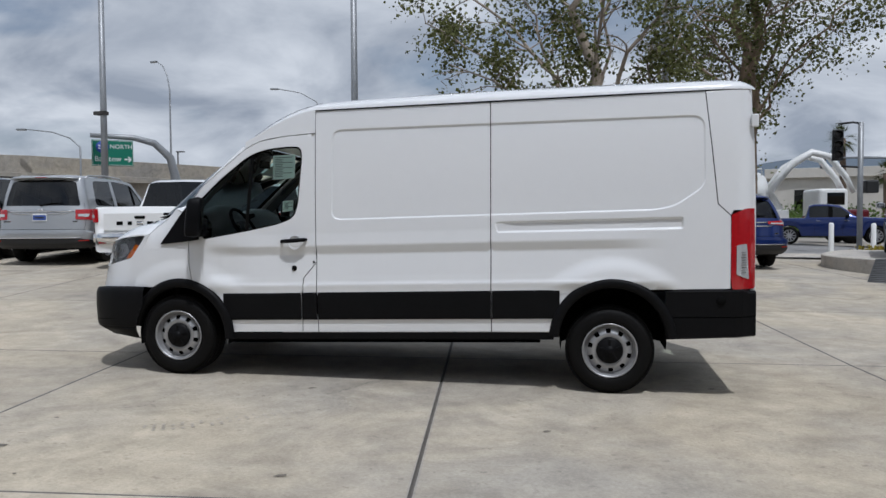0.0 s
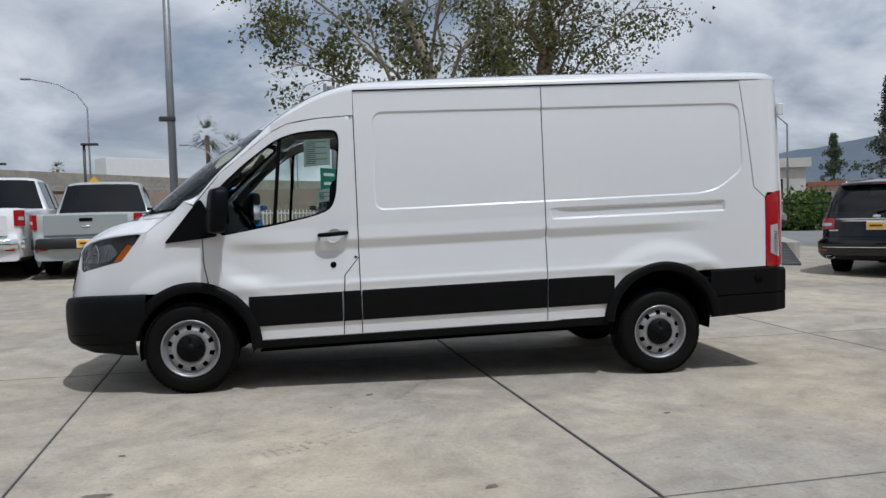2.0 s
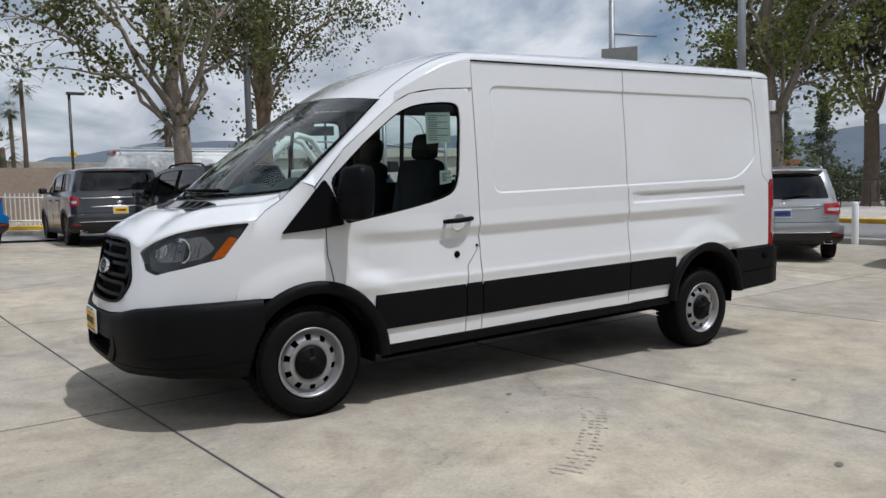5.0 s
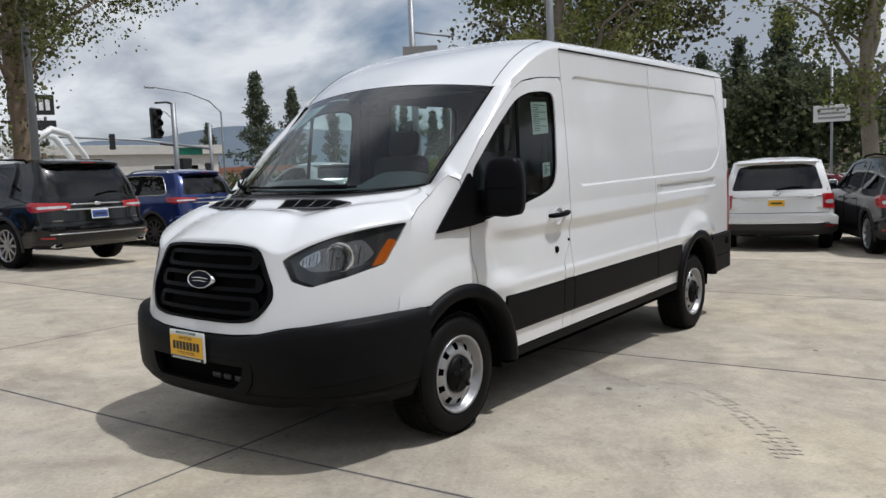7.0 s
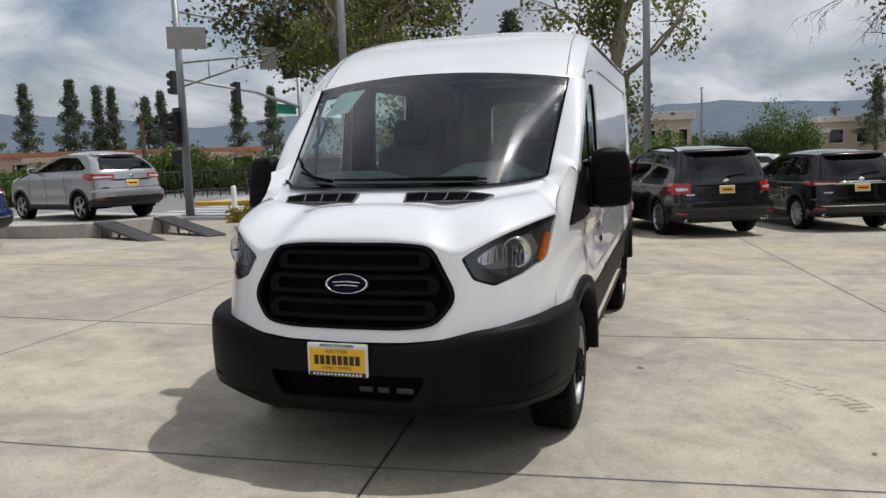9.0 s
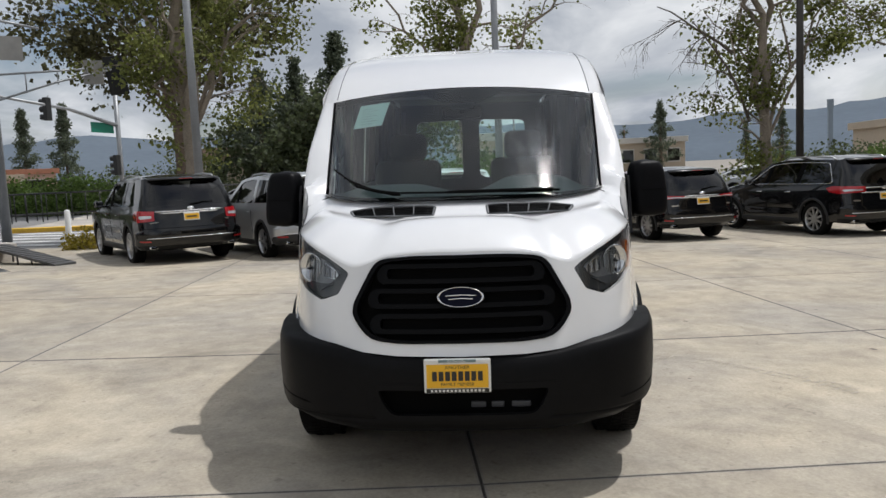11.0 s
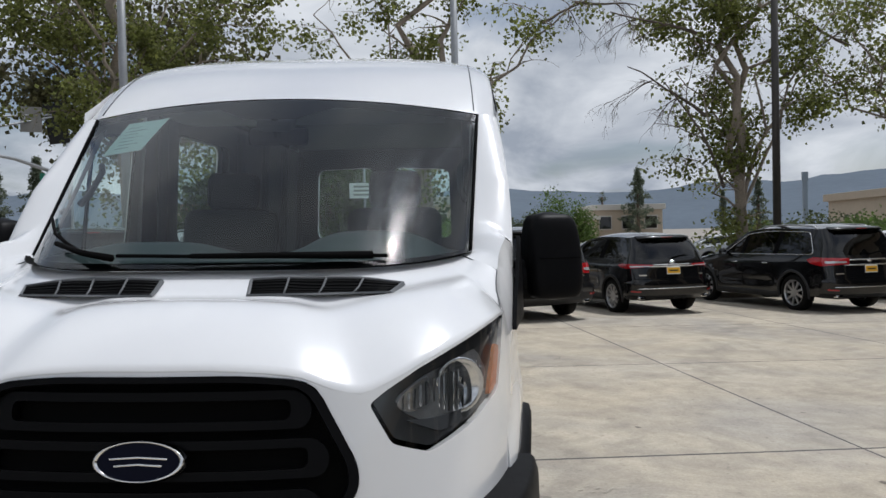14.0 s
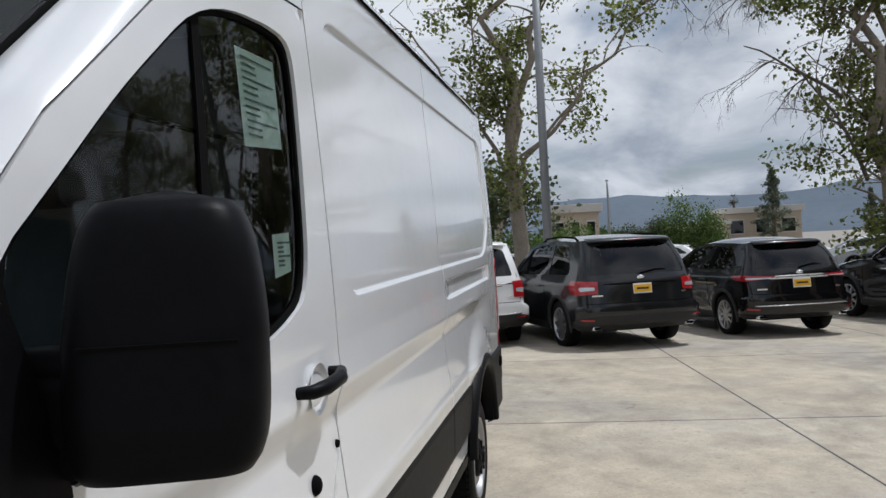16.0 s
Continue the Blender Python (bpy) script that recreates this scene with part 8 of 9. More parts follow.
part("ladder", tube_mesh([(5.6, -1.15, 1.8), (5.6, -1.05, 3.6), (6.1, -1.05, 3.6), (6.1, -1.15, 1.8)], 0.03, 6), M["galv"], tk)
part("light_bar", boxed((0.15, 1.0, 0.14), (0.2, 0, 3.5), bevel=0.02), M["red_dark"], tk)
boom = [(8.1, -0.6, 1.7), (7.6, -0.7, 2.6), (8.6, -0.7, 3.9), (9.6, -0.7, 4.5), (10.4, -0.7, 4.3), (11.2, -0.7, 3.3), (11.6, -0.7, 2.5)]
part("boom", tube_mesh(boom, [0.20, 0.20, 0.19, 0.18, 0.17, 0.15, 0.12], 8), M["truck_white"], tk)
part("boom", tube_mesh([(x, y + 1.1, z - 0.1) for x, y, z in boom], 0.16, 8), M["truck_white"], tk)
part("cab", boxed((1.4, 2.2, 1.5), (10.5, 0, 1.95), bevel=0.15, seg=3), M["truck_white"], tk)
part("cab_lower", boxed((1.44, 2.22, 0.5), (10.5, 0, 1.15), bevel=0.05), M["p_maroon"], tk)
part("cab_window", boxed((0.85, 2.24, 0.62), (10.6, 0, 2.2), bevel=0.05), M["car_glass"], tk)
part("bonnet", boxed((1.2, 1.8, 0.75), (11.7, 0, 1.3), bevel=0.12), M["p_maroon"], tk)
for x in (1.4, 2.6, 11.4):
    for y in (-0.95, 0.95):
        part("wheel", lathe([(0.2, -0.15), (0.48, -0.15), (0.5, -0.1), (0.5, 0.1), (0.48, 0.15), (0.2, 0.15)], 24), M["rubber"], tk, m=Matrix.Translation((x, y, 0.48)))
# a blue pickup standing in the street
pickup("pickup_truck", "dark blue older pickup truck in the street", "pickup", (12.7, 30.3), -14, M["p_navy"], L=5.5, W=0.95, H=1.72, belt=1.12, wb=3.3, over=1.2, R=0.37, cab=0.6, lamp=(0.8, 1.05, 0, 0), plate_z=0.6, group="cars in the street")


# ---- plants ----
M["bark"] = mat("pale_bark", (0.27, 0.225, 0.175), 0.9, vary=0.35, scale=2.2, bump=0.5, bscale=25)
M["bark_brown"] = mat("brown_bark", (0.19, 0.135, 0.09), 0.95, vary=0.35, scale=3, bump=0.6, bscale=22)
M["bark_dark"] = mat("dark_bark", (0.12, 0.085, 0.06), 0.95, vary=0.35, scale=3, bump=0.6, bscale=20)


def leaf_mat(name, a, b, var=0.35):
    m = mat(name, a, 0.6, vary=0.2, scale=1.5, island=var, color2=b, spec=0.3)
    nt = m.node_tree
    p = nt.nodes["Principled BSDF"]
    tr = nt.nodes.new("ShaderNodeBsdfTranslucent")
    mx = nt.nodes.new("ShaderNodeMixShader")
    mx.inputs[0].default_value = 0.5
    nt.links.new(p.inputs["Base Color"].links[0].from_socket, tr.inputs["Color"])
    nt.links.new(p.outputs[0], mx.inputs[1])
    nt.links.new(tr.outputs[0], mx.inputs[2])
    nt.links.new(mx.outputs[0], nt.nodes["Material Output"].inputs[0])
    return m


M["leaf_syc"] = leaf_mat("sycamore_leaf", (0.175, 0.180, 0.062), (0.085, 0.095, 0.036), 0.55)
M["leaf_yel"] = leaf_mat("yellowing_leaf", (0.235, 0.250, 0.070), (0.110, 0.130, 0.040), 0.5)
M["leaf_shade"] = leaf_mat("shade_leaf", (0.125, 0.118, 0.052), (0.070, 0.070, 0.034), 0.5)
M["leaf_dark"] = leaf_mat("dark_leaf", (0.115, 0.138, 0.062), (0.060, 0.075, 0.038), 0.45)
# needle green lifted towards grey, with distance haze mixed into the colour
M["leaf_con"] = leaf_mat("hazed_conifer", (0.155, 0.180, 0.120), (0.095, 0.115, 0.078), 0.4)
M["leaf_green"] = leaf_mat("shrub_leaf", (0.13, 0.19, 0.045), (0.065, 0.11, 0.026), 0.4)
M["leaf_palm"] = leaf_mat("palm_frond", (0.09, 0.105, 0.04), (0.05, 0.06, 0.025), 0.3)
M["leaf_yellow"] = leaf_mat("yellow_shrub_leaf", (0.36, 0.27, 0.03), (0.16, 0.15, 0.02), 0.4)


def rnd(rng, a, b):
    return a + (b - a) * rng.random()


def leaf_cloud(rng, points, per, spread, size, droop=0.25):
    """Folded leaves scattered round points, as verts and faces."""
    V, F = [], []
    for p, k in points:
        for _ in range(int(per * k * 1.6)):
            c = Vector(p) + Vector((rng.gauss(0, spread), rng.gauss(0, spread), rng.gauss(-droop * spread, spread * 0.85)))
            d = Vector((rng.gauss(0, 1), rng.gauss(0, 1), rng.gauss(-0.5, 0.7))).normalized()
            s = size * rnd(rng, 0.55, 1.2)
            w = d.cross(Vector((rng.gauss(0, 1), rng.gauss(0, 1), rng.gauss(0, 1)))).normalized() * s * 0.5
            up = d.cross(w).normalized() * s * 0.18
            o = len(V)
            V += [c, c + d * s * 0.5 + w + up, c + d * s, c + d * s * 0.5 - w + up]
            F += [(o, o + 1, o + 2), (o, o + 2, o + 3)]
    return V, F


def sprig(rng, p, d, length, r, sag, n=5):
    """One wandering branch: its points and radii."""
    pts, rad = [Vector(p)], [r]
    d = Vector(d).normalized()
    for i in range(n):
        d = (d + Vector((rng.gauss(0, 0.17), rng.gauss(0, 0.17), rng.gauss(-sag, 0.12)))).normalized()
        pts.append(pts[-1] + d * length / n)
        rad.append(r * (1 - 0.7 * (i + 1) / n))
    return pts, rad


def broadleaf(name, label, pos, seed, fork, r0, limbs, leaf="leaf_syc", bark="bark", per=12, size=0.17, clump=0.25, lean=(0, 0), suckers=0, subs=7, twigs=3, reach=1.0, thin=-0.12, dead=()):
    """A tree with its main limbs given by their ends (x, y, z from the foot, leafiness); boughs, twigs and leaves grow from them."""
    rng = random.Random(seed)
    root = thing(name, label, "tree", Matrix.Translation((pos[0], pos[1], gz(*pos) - 0.05)))
    wood, tips = [], []
    top = Vector((lean[0], lean[1], fork))
    wood.append(tube([(0, 0, 0), (lean[0] * 0.05, lean[1] * 0.05, 0.25), (lean[0] * 0.4 + 0.03, lean[1] * 0.4 - 0.04, fork * 0.5), top], [r0 * 1.4, r0 * 1.05, r0 * 0.92, r0 * 0.85], 14, False))

    def boughs(pts, rad, total, dense, count):
        for k in range(count):
            i = rng.randint(2, len(pts) - 1)
            out = (pts[i] - pts[i - 1]).normalized()
            ang = rng.random() * 2 * math.pi
            nd = out * rnd(rng, 0.3, 0.9) + Vector((math.cos(ang), math.sin(ang), rnd(rng, -0.25, 0.45)))
            bp, br = sprig(rng, pts[i], nd, rnd(rng, 0.75, 1.9) * reach, min(rad[i] * 0.5, 0.045) + 0.006, 0.05)
            wood.append(tube(bp, br, 5, False))
            for q in range(twigs):
                j = rng.randint(2, 5)
                ang = rng.random() * 2 * math.pi
                tp, tr_ = sprig(rng, bp[j], (math.cos(ang), math.sin(ang), rnd(rng, -0.7, 0.3)), rnd(rng, 0.4, 0.95) * reach, 0.012, 0.16, 4)
                wood.append(tube(tp, tr_, 4, False))
                for m_ in (2, 3, 4):
                    tips.append((tp[m_], dense))
            tips.append((bp[4], dense))
            tips.append((bp[5], dense))

    for lx, ly, lz, dense in limbs:
        end = Vector((lx, ly, lz))
        start = top + Vector((0, 0, rnd(rng, -0.45, 0.15)))
        if lz < fork + 0.5:
            start = Vector((lean[0] * 0.8, lean[1] * 0.8, fork * 0.85))
        n = 9
        mid = start.lerp(end, 0.45) + Vector((-lx * 0.10, -ly * 0.10, (lz - start.z) * 0.16))
        pts, rad = [], []
        rl = r0 * (0.78 if math.hypot(lx, ly) < 1.3 and lz > 9 else rnd(rng, 0.17, 0.29))
        for k in range(n + 1):
            t = k / n
            q = start.lerp(mid, t).lerp(mid.lerp(end, t), t)
            w = math.sin(math.pi * t) * 0.22
            pts.append(q + Vector((rng.gauss(0, w), rng.gauss(0, w), rng.gauss(0, w * 0.5))))
            rad.append(rl * (1 - 0.86 * t) + 0.008)
        wood.append(tube(pts, rad, 8, False))
        boughs(pts[2:], rad[2:], 1, dense, int(subs * (0.5 + 0.07 * (end - start).length)))
    for k in range(suckers):
        z = rnd(rng, fork * 0.55, fork * 2.2)
        a = rng.random() * 2 * math.pi
        bp, br = sprig(rng, (lean[0] * z / fork * 0.8, lean[1] * z / fork * 0.8, z), (math.cos(a), math.sin(a), 0.5), rnd(rng, 0.5, 1.3), 0.02, 0.03)
        wood.append(tube(bp, br, 4, False))
        tips += [(q, 1.0) for q in bp[2:]]
    part("trunk", mesh_of("trunk", *join(wood)), M[bark], root)
    keep = [(p, k) for p, k in tips if k > 0 and noise.noise(p * 0.8 + Vector((seed, 0, 0))) > thin + 0.10]
    part("crown", mesh_of("crown", *leaf_cloud(rng, keep, per, clump, size, 0.5), False), M[leaf], root)
    for q, way, length in dead:
        twigs_ = []

        def dry(p, d, ln, r, depth):
            bp, br = sprig(rng, p, d, ln, r, 0.02 + 0.10 * (depth > 1), 6)
            twigs_.append(tube(bp, br, 5, False))
            if depth < 4:
                for _ in range(5 if depth == 1 else 4):
                    i = rng.randint(2, 6)
                    nd = Vector(bp[i] - bp[i - 1]).normalized() + Vector((rng.gauss(0, 0.55), rng.gauss(0, 0.55), rng.gauss(-0.25, 0.35)))
                    dry(bp[i], nd, ln * rnd(rng, 0.38, 0.6), br[i] * 0.5 + 0.003, depth + 1)

        dry(Vector(q), Vector(way), length, 0.055, 1)
        part("dead_branch", mesh_of("dry", *join(twigs_)), M["bark_dry"], root, "thin leafless drooping branch")
    return root


M["bark_dry"] = mat("dry_bark", (0.13, 0.105, 0.085), 0.95, vary=0.3, scale=3, bump=0.3, bscale=30)
broadleaf("sycamore_tree", "tall sycamore with pale mottled trunk and sparse browning leaves", (3.98, 17.4), 3, 3.0, 0.27,
          [(-5.2, 0.4, 7.2, 1), (-4.2, -1.0, 5.6, 0.8), (-3.6, 1.0, 9.2, 1), (-2.6, -2.2, 6.4, 1), (-0.9, 0.2, 11.5, 0.9), (1.2, 0.8, 11.0, 1), (2.6, -1.5, 8.8, 1), (3.4, 0.6, 7.4, 1), (0.3, 3.0, 9.0, 0.8), (0.2, -3.0, 9.5, 0.8), (1.8, 0.5, 5.8, 0.7), (-5.4, 1.5, 9.2, 1)], per=15, size=0.13, subs=10, thin=-0.06)
broadleaf("sycamore_tree", "tall tree with a brown leaf-clad trunk across the street", (10.6, 28.6), 13, 4.8, 0.36,
          [(-0.8, 0, 14.5, 1), (0.8, 0.5, 15.0, 1), (3.0, 0.3, 13.0, 1), (5.4, -0.4, 11.4, 1), (4.2, 1.4, 9.6, 0.8), (-3.0, 1.0, 11.6, 1), (-3.6, -1.0, 9.0, 1), (0.6, -3.0, 12.0, 0.9), (-1.6, 2.4, 9.8, 0.9)], bark="bark_brown", per=14, size=0.16, clump=0.46, suckers=30, subs=10, reach=1.35, thin=-0.03)
broadleaf("sycamore_tree", "sycamore with yellowing leaves beside a light pole", (19.8, 10.0), 11, 3.6, 0.30,
          [(0, 2.3, 8.8, 1), (1, 1.8, 10.5, 1), (-1, 1.4, 6.4, 1), (0, 0.6, 11.5, 1), (1.5, -1.0, 10.0, 1), (-0.5, -3.4, 8.2, 1), (0.5, -2.2, 6.6, 1), (0.5, -1.2, 4.6, 0.8), (-1.6, 0.8, 8.8, 1), (1.6, 1.4, 7.4, 1), (0, -4.2, 10.2, 1), (0, 3.2, 10.9, 0.8)], leaf="leaf_yel", per=18, size=0.135, suckers=24, subs=9, thin=-0.06)
broadleaf("sycamore_tree", "forked sycamore with a long leaning limb", (21.4, 1.25), 21, 3.6, 0.24,
          [(0, 0.2, 11.5, 0.9), (0.6, 1.8, 10.0, 1), (-0.5, 3.4, 8.6, 1), (0.2, -2.9, 7.6, 0.9), (-0.3, -5.4, 9.2, 0.35), (0.8, -1.0, 9.6, 1), (0.0, 0.9, 7.2, 0.9)], leaf="leaf_yel", per=17, size=0.13, suckers=20, subs=8, lean=(0, 0.15), thin=-0.05, dead=[((0, -4.6, 8.9), (0.1, -1, -0.1), 1.9), ((0, -5.2, 9.1), (-0.1, -1, 0.3), 1.8), ((0, -3.6, 8.3), (0.1, -1, 0.5), 2.0)])
broadleaf("sycamore_tree", "slender sycamore with green leaves beside a dark pole", (20.1, -7.9), 31, 2.4, 0.19,
          [(0, 0.2, 10.5, 1), (0.3, 1.5, 8.6, 1), (-0.3, 1.9, 6.4, 0.7), (0.2, -1.6, 8.8, 1), (-0.4, -2.2, 6.8, 1), (0.2, -3.2, 8.6, 0.7), (0.5, 0.6, 6.5, 1), (-0.4, 0.9, 9.6, 1), (0, -0.7, 10.6, 1), (0.1, 1.2, 3.9, 0.8)], leaf="leaf_yel", per=17, size=0.125, suckers=36, subs=8, reach=0.8, dead=[((0, 0.5, 3.1), (-0.1, 0.55, 1), 3.6), ((0, 1.0, 5.2), (0.1, 0.9, 0.9), 2.8), ((0, 1.2, 7.6), (0, 1, 0.5), 2.6), ((0, -1.2, 6.2), (0, -1, 0.8), 2.4)])
broadleaf("sycamore_tree", "sycamore at the far edge of the lot", (21.0, -13.5), 41, 2.8, 0.22,
          [(0, 2.6, 9.5, 0.9), (0.4, 0.4, 10.5, 0.9), (-0.4, -2.6, 9.0, 0.9), (0.3, 1.4, 7.0, 0.8), (0, -1.2, 7.8, 0.9), (0, 3.6, 7.6, 0.7)], leaf="leaf_yel", per=14, size=0.13, subs=8, dead=[((0, 2.0, 7.4), (0, 1, 0.6), 2.6)])
broadleaf("shade_tree", "large dark forked tree across the street", (44.6, 20.0), 51, 5.4, 0.46,
          [(-1, 7.5, 12.0, 1), (0, 4.5, 15.5, 1), (0, 1.5, 18.0, 1), (0, -2.5, 16.5, 1), (0, -5.5, 12.5, 1), (2, 6.0, 11.5, 0.8), (-2, -4.0, 11.0, 1), (1, 2.5, 12.0, 1), (-1, -6.5, 16.0, 1), (0, 8.5, 15.5, 1)], leaf="leaf_shade", bark="bark_dark", per=10, size=0.36, clump=0.75, subs=10, reach=1.9, thin=-0.05)
broadleaf("shade_tree", "dark evergreen tree across the street", (50, 9.5), 61, 2.6, 0.40,
          [(0, 4, 6, 1), (0, 2, 7, 1), (0, 0, 8, 1), (0, -3, 7, 1), (0, -5, 6, 1), (0, 5, 4.5, 1), (0, -5, 5, 1), (1, 1, 7, 1), (-2, -1, 6, 1), (-2, 2, 4, 1)], leaf="leaf_dark", bark="bark_dark", per=12, size=0.36, clump=0.8, subs=9, reach=1.7, thin=-0.25)
broadleaf("shade_tree", "dark evergreen tree across the street", (58, 15.5), 62, 2.2, 0.40,
          [(0, 5, 6, 1), (0, 2, 8, 1), (0, -2, 8, 1), (0, -5, 7, 1), (0, 6, 4.5, 1), (0, -6, 4.5, 1), (-1, 0, 6, 1), (-2, 3, 3.5, 1)], leaf="leaf_dark", bark="bark_dark", per=12, size=0.38, clump=0.8, subs=9, reach=1.7, thin=-0.25)


def conifer(pos, h, w, seed, z0=0.0, leaf="leaf_con"):
    rng = random.Random(seed)
    root = thing("conifer", "tall dark conifer with an uneven outline", "tree", Matrix.Translation((pos[0], pos[1], z0)), "conifers across the street")
    part("trunk", tube_mesh([(0, 0, 0), (0.05, 0, h * 0.5), (0, 0, h * 0.96)], [0.28, 0.18, 0.04], 7), M["bark_dark"], root)
    pts = []
    for k in range(int(90 + 60 * min(w, 4.0))):
        t = rng.random() ** 0.8
        z = h * (0.12 + 0.87 * t)
        env = w * 1.2 * (1 - t) ** 1.05 * min(1.0, 0.55 + 4 * t) * (0.75 + 0.35 * math.sin(t * 31 + seed)) * 1.35 * (0.6 + 0.7 * rng.random())
        a = rng.random() * 2 * math.pi
        r = env * rng.random() ** 0.4
        pts.append(((r * math.cos(a), r * math.sin(a), z - r * 0.12), 1))
    part("crown", mesh_of("crown", *leaf_cloud(rng, pts, 15, 0.017 * h, 0.021 * h), False), M[leaf], root)


def at(ang, d, c=(-4.2, -1.0)):
    return c[0] + d * math.cos(radians(ang)), c[1] + d * math.sin(radians(ang))


# the row of conifers, by bearing and distance from the forecourt
for k, (ang, d, h, w) in enumerate(((50.1, 180, 26.5, 5.4), (47.6, 180, 23.0, 4.2), (44.8, 185, 20.0, 3.3), (42.1, 182, 20.8, 4.0), (40.5, 184, 19.6, 2.4), (39.6, 184, 19.4, 2.6), (37.5, 180, 17.0, 3.6), (36.5, 180, 18.2, 3.0), (31.5, 172, 17.0, 3.2), (29.1, 172, 18.0, 3.6), (53.5, 185, 16.0, 3.5))):
    conifer(at(ang, d), h, w, 100 + k)
for k, (ang, d, h, w) in enumerate(((12.2, 56, 11.6, 3.0), (15.0, 60, 10.5, 3.0), (17.5, 62, 10.0, 2.8), (-11.9, 115, 10.2, 2.6), (-17.6, 120, 6.8, 1.4), (-29.2, 118, 9.4, 2.0), (9.8, 80, 9.0, 2.2), (-19.3, 70, 5.5, 1.2))):
    conifer(at(ang, d), h, w, 200 + k)


def palm(pos, h, seed, crown=1.7):
    rng = random.Random(seed)
    root = thing("palm_tree", "fan palm with a tall thin trunk", "tree", Matrix.Translation((pos[0], pos[1], 0.2)), "palms by the freeway")
    part("trunk", tube_mesh([(0, 0, 0), (0.08, 0, h * 0.5), (0, 0, h)], [0.30, 0.22, 0.20], 8), M["bark_dark"], root)
    V, F = [], []
    for k in range(46):
        a = rng.random() * 2 * math.pi
        el = rnd(rng, -1.1, 1.3)
        d = Vector((math.cos(a) * math.cos(el), math.sin(a) * math.cos(el), math.sin(el)))
        L = crown * rnd(rng, 0.75, 1.1)
        side = d.cross(Vector((0, 0, 1))).normalized()
        base = Vector((0, 0, h))
        for q in range(9):
            t = (q - 4) / 4
            e = base + d * L * (1 - 0.25 * abs(t)) + side * t * L * 0.42 + Vector((0, 0, -0.22 * L * abs(t)))
            m0 = base + d * L * 0.45
            o = len(V)
            V += [m0 - side * 0.03, m0 + side * 0.03, e]
            F.append((o, o + 1, o + 2))
    part("fronds", mesh_of("f", V, F, False), M["leaf_palm"], root)


for k, (ang, d, h, cr) in enumerate(((97.9, 75, 9.1, 2.3), (96.2, 80, 8.5, 2.1), (92.3, 90, 9.6, 2.2), (85.5, 85, 12.3, 2.1), (86.1, 95, 10.8, 1.6), (87.2, 60, 4.7, 2.0), (69.0, 62, 6.6, 1.5), (77.5, 52, 5.6, 1.5), (108, 120, 9.0, 1.5))):
    palm(at(ang, d, (-0.53, -5.44)), h, 300 + k, cr)
for k, (ang, d, h, cr) in enumerate(((72.2, 52, 4.6, 1.3), (63.4, 75, 4.8, 1.5), (38.0, 85, 7.0, 1.8), (-9.6, 150, 7.5, 1.5))):
    palm(at(ang, d), h, 320 + k, cr)


def shrub(name, label, pos, size, leaf, seed, n=60, lsz=0.10, per=9):
    rng = random.Random(seed)
    root = thing(name, label, "shrub", Matrix.Translation((pos[0], pos[1], gz(*pos) if len(pos) == 2 else pos[2])))
    pts = []
    for k in range(n):
        d = Vector((rng.gauss(0, 1), rng.gauss(0, 1), abs(rng.gauss(0, 1)))).normalized()
        r = rng.random() ** 0.35
        pts.append(((d.x * size[0] * r, d.y * size[1] * r, d.z * size[2] * r * rnd(rng, 0.8, 1.1)), 1))
    part("leaves", mesh_of("l", *leaf_cloud(rng, pts, per, max(size) * 0.10, lsz, 0), False), M[leaf], root)
    part("stems", mesh_of("s", *join([tube([(0, 0, 0), Vector(p) * 0.8], [0.03 * max(size), 0.008], 4, False) for p, _ in pts[:10]])), M["bark_dark"], root)


shrub("round_shrub", "small clipped yellow-green shrub by the kerb", (15.1, 11.3), (0.55, 0.55, 0.55), "leaf_yellow", 1, 90, 0.07)
shrub("round_shrub", "small yellow-green shrub beside the platform", (11.6, 17.0), (0.6, 0.6, 0.45), "leaf_yellow", 2, 90, 0.07)
for k, (ang, d, sx, sz) in enumerate(((51.5, 46, 2.6, 2.0), (48.6, 46, 2.6, 2.1), (45.6, 50, 2.4, 2.0), (43.2, 58, 2.2, 2.2), (37.2, 60, 2.4, 2.6), (35.4, 62, 3.0, 3.4), (39.5, 70, 2.6, 2.0), (33.5, 62, 3.4, 2.2), (30.0, 58, 3.2, 2.4), (27.5, 64, 3.5, 3.0), (64, 55, 4.0, 2.0), (67.5, 70, 4.0, 2.2), (-2.6, 95, 2.6, 3.4), (-5.7, 95, 2.1, 6.4), (-7.6, 95, 1.9, 5.0), (-4.4, 96, 1.8, 4.2), (-1.0, 98, 2.0, 3.2), (-19.0, 80, 3.0, 2.2), (-23.0, 62, 4.0, 2.2), (1.5, 70, 4.0, 3.0), (5.0, 60, 4.5, 2.6), (22.5, 70, 5, 3.2), (-26.0, 60, 3.0, 2.0), (86, 62, 3.0, 2.6))):
    shrub("street_shrub", "leafy green bush across the street", (*at(ang, d), 0.0), (sx, sx, sz), "leaf_green" if k % 3 else "leaf_dark", 400 + k, 170, 0.24, 14)


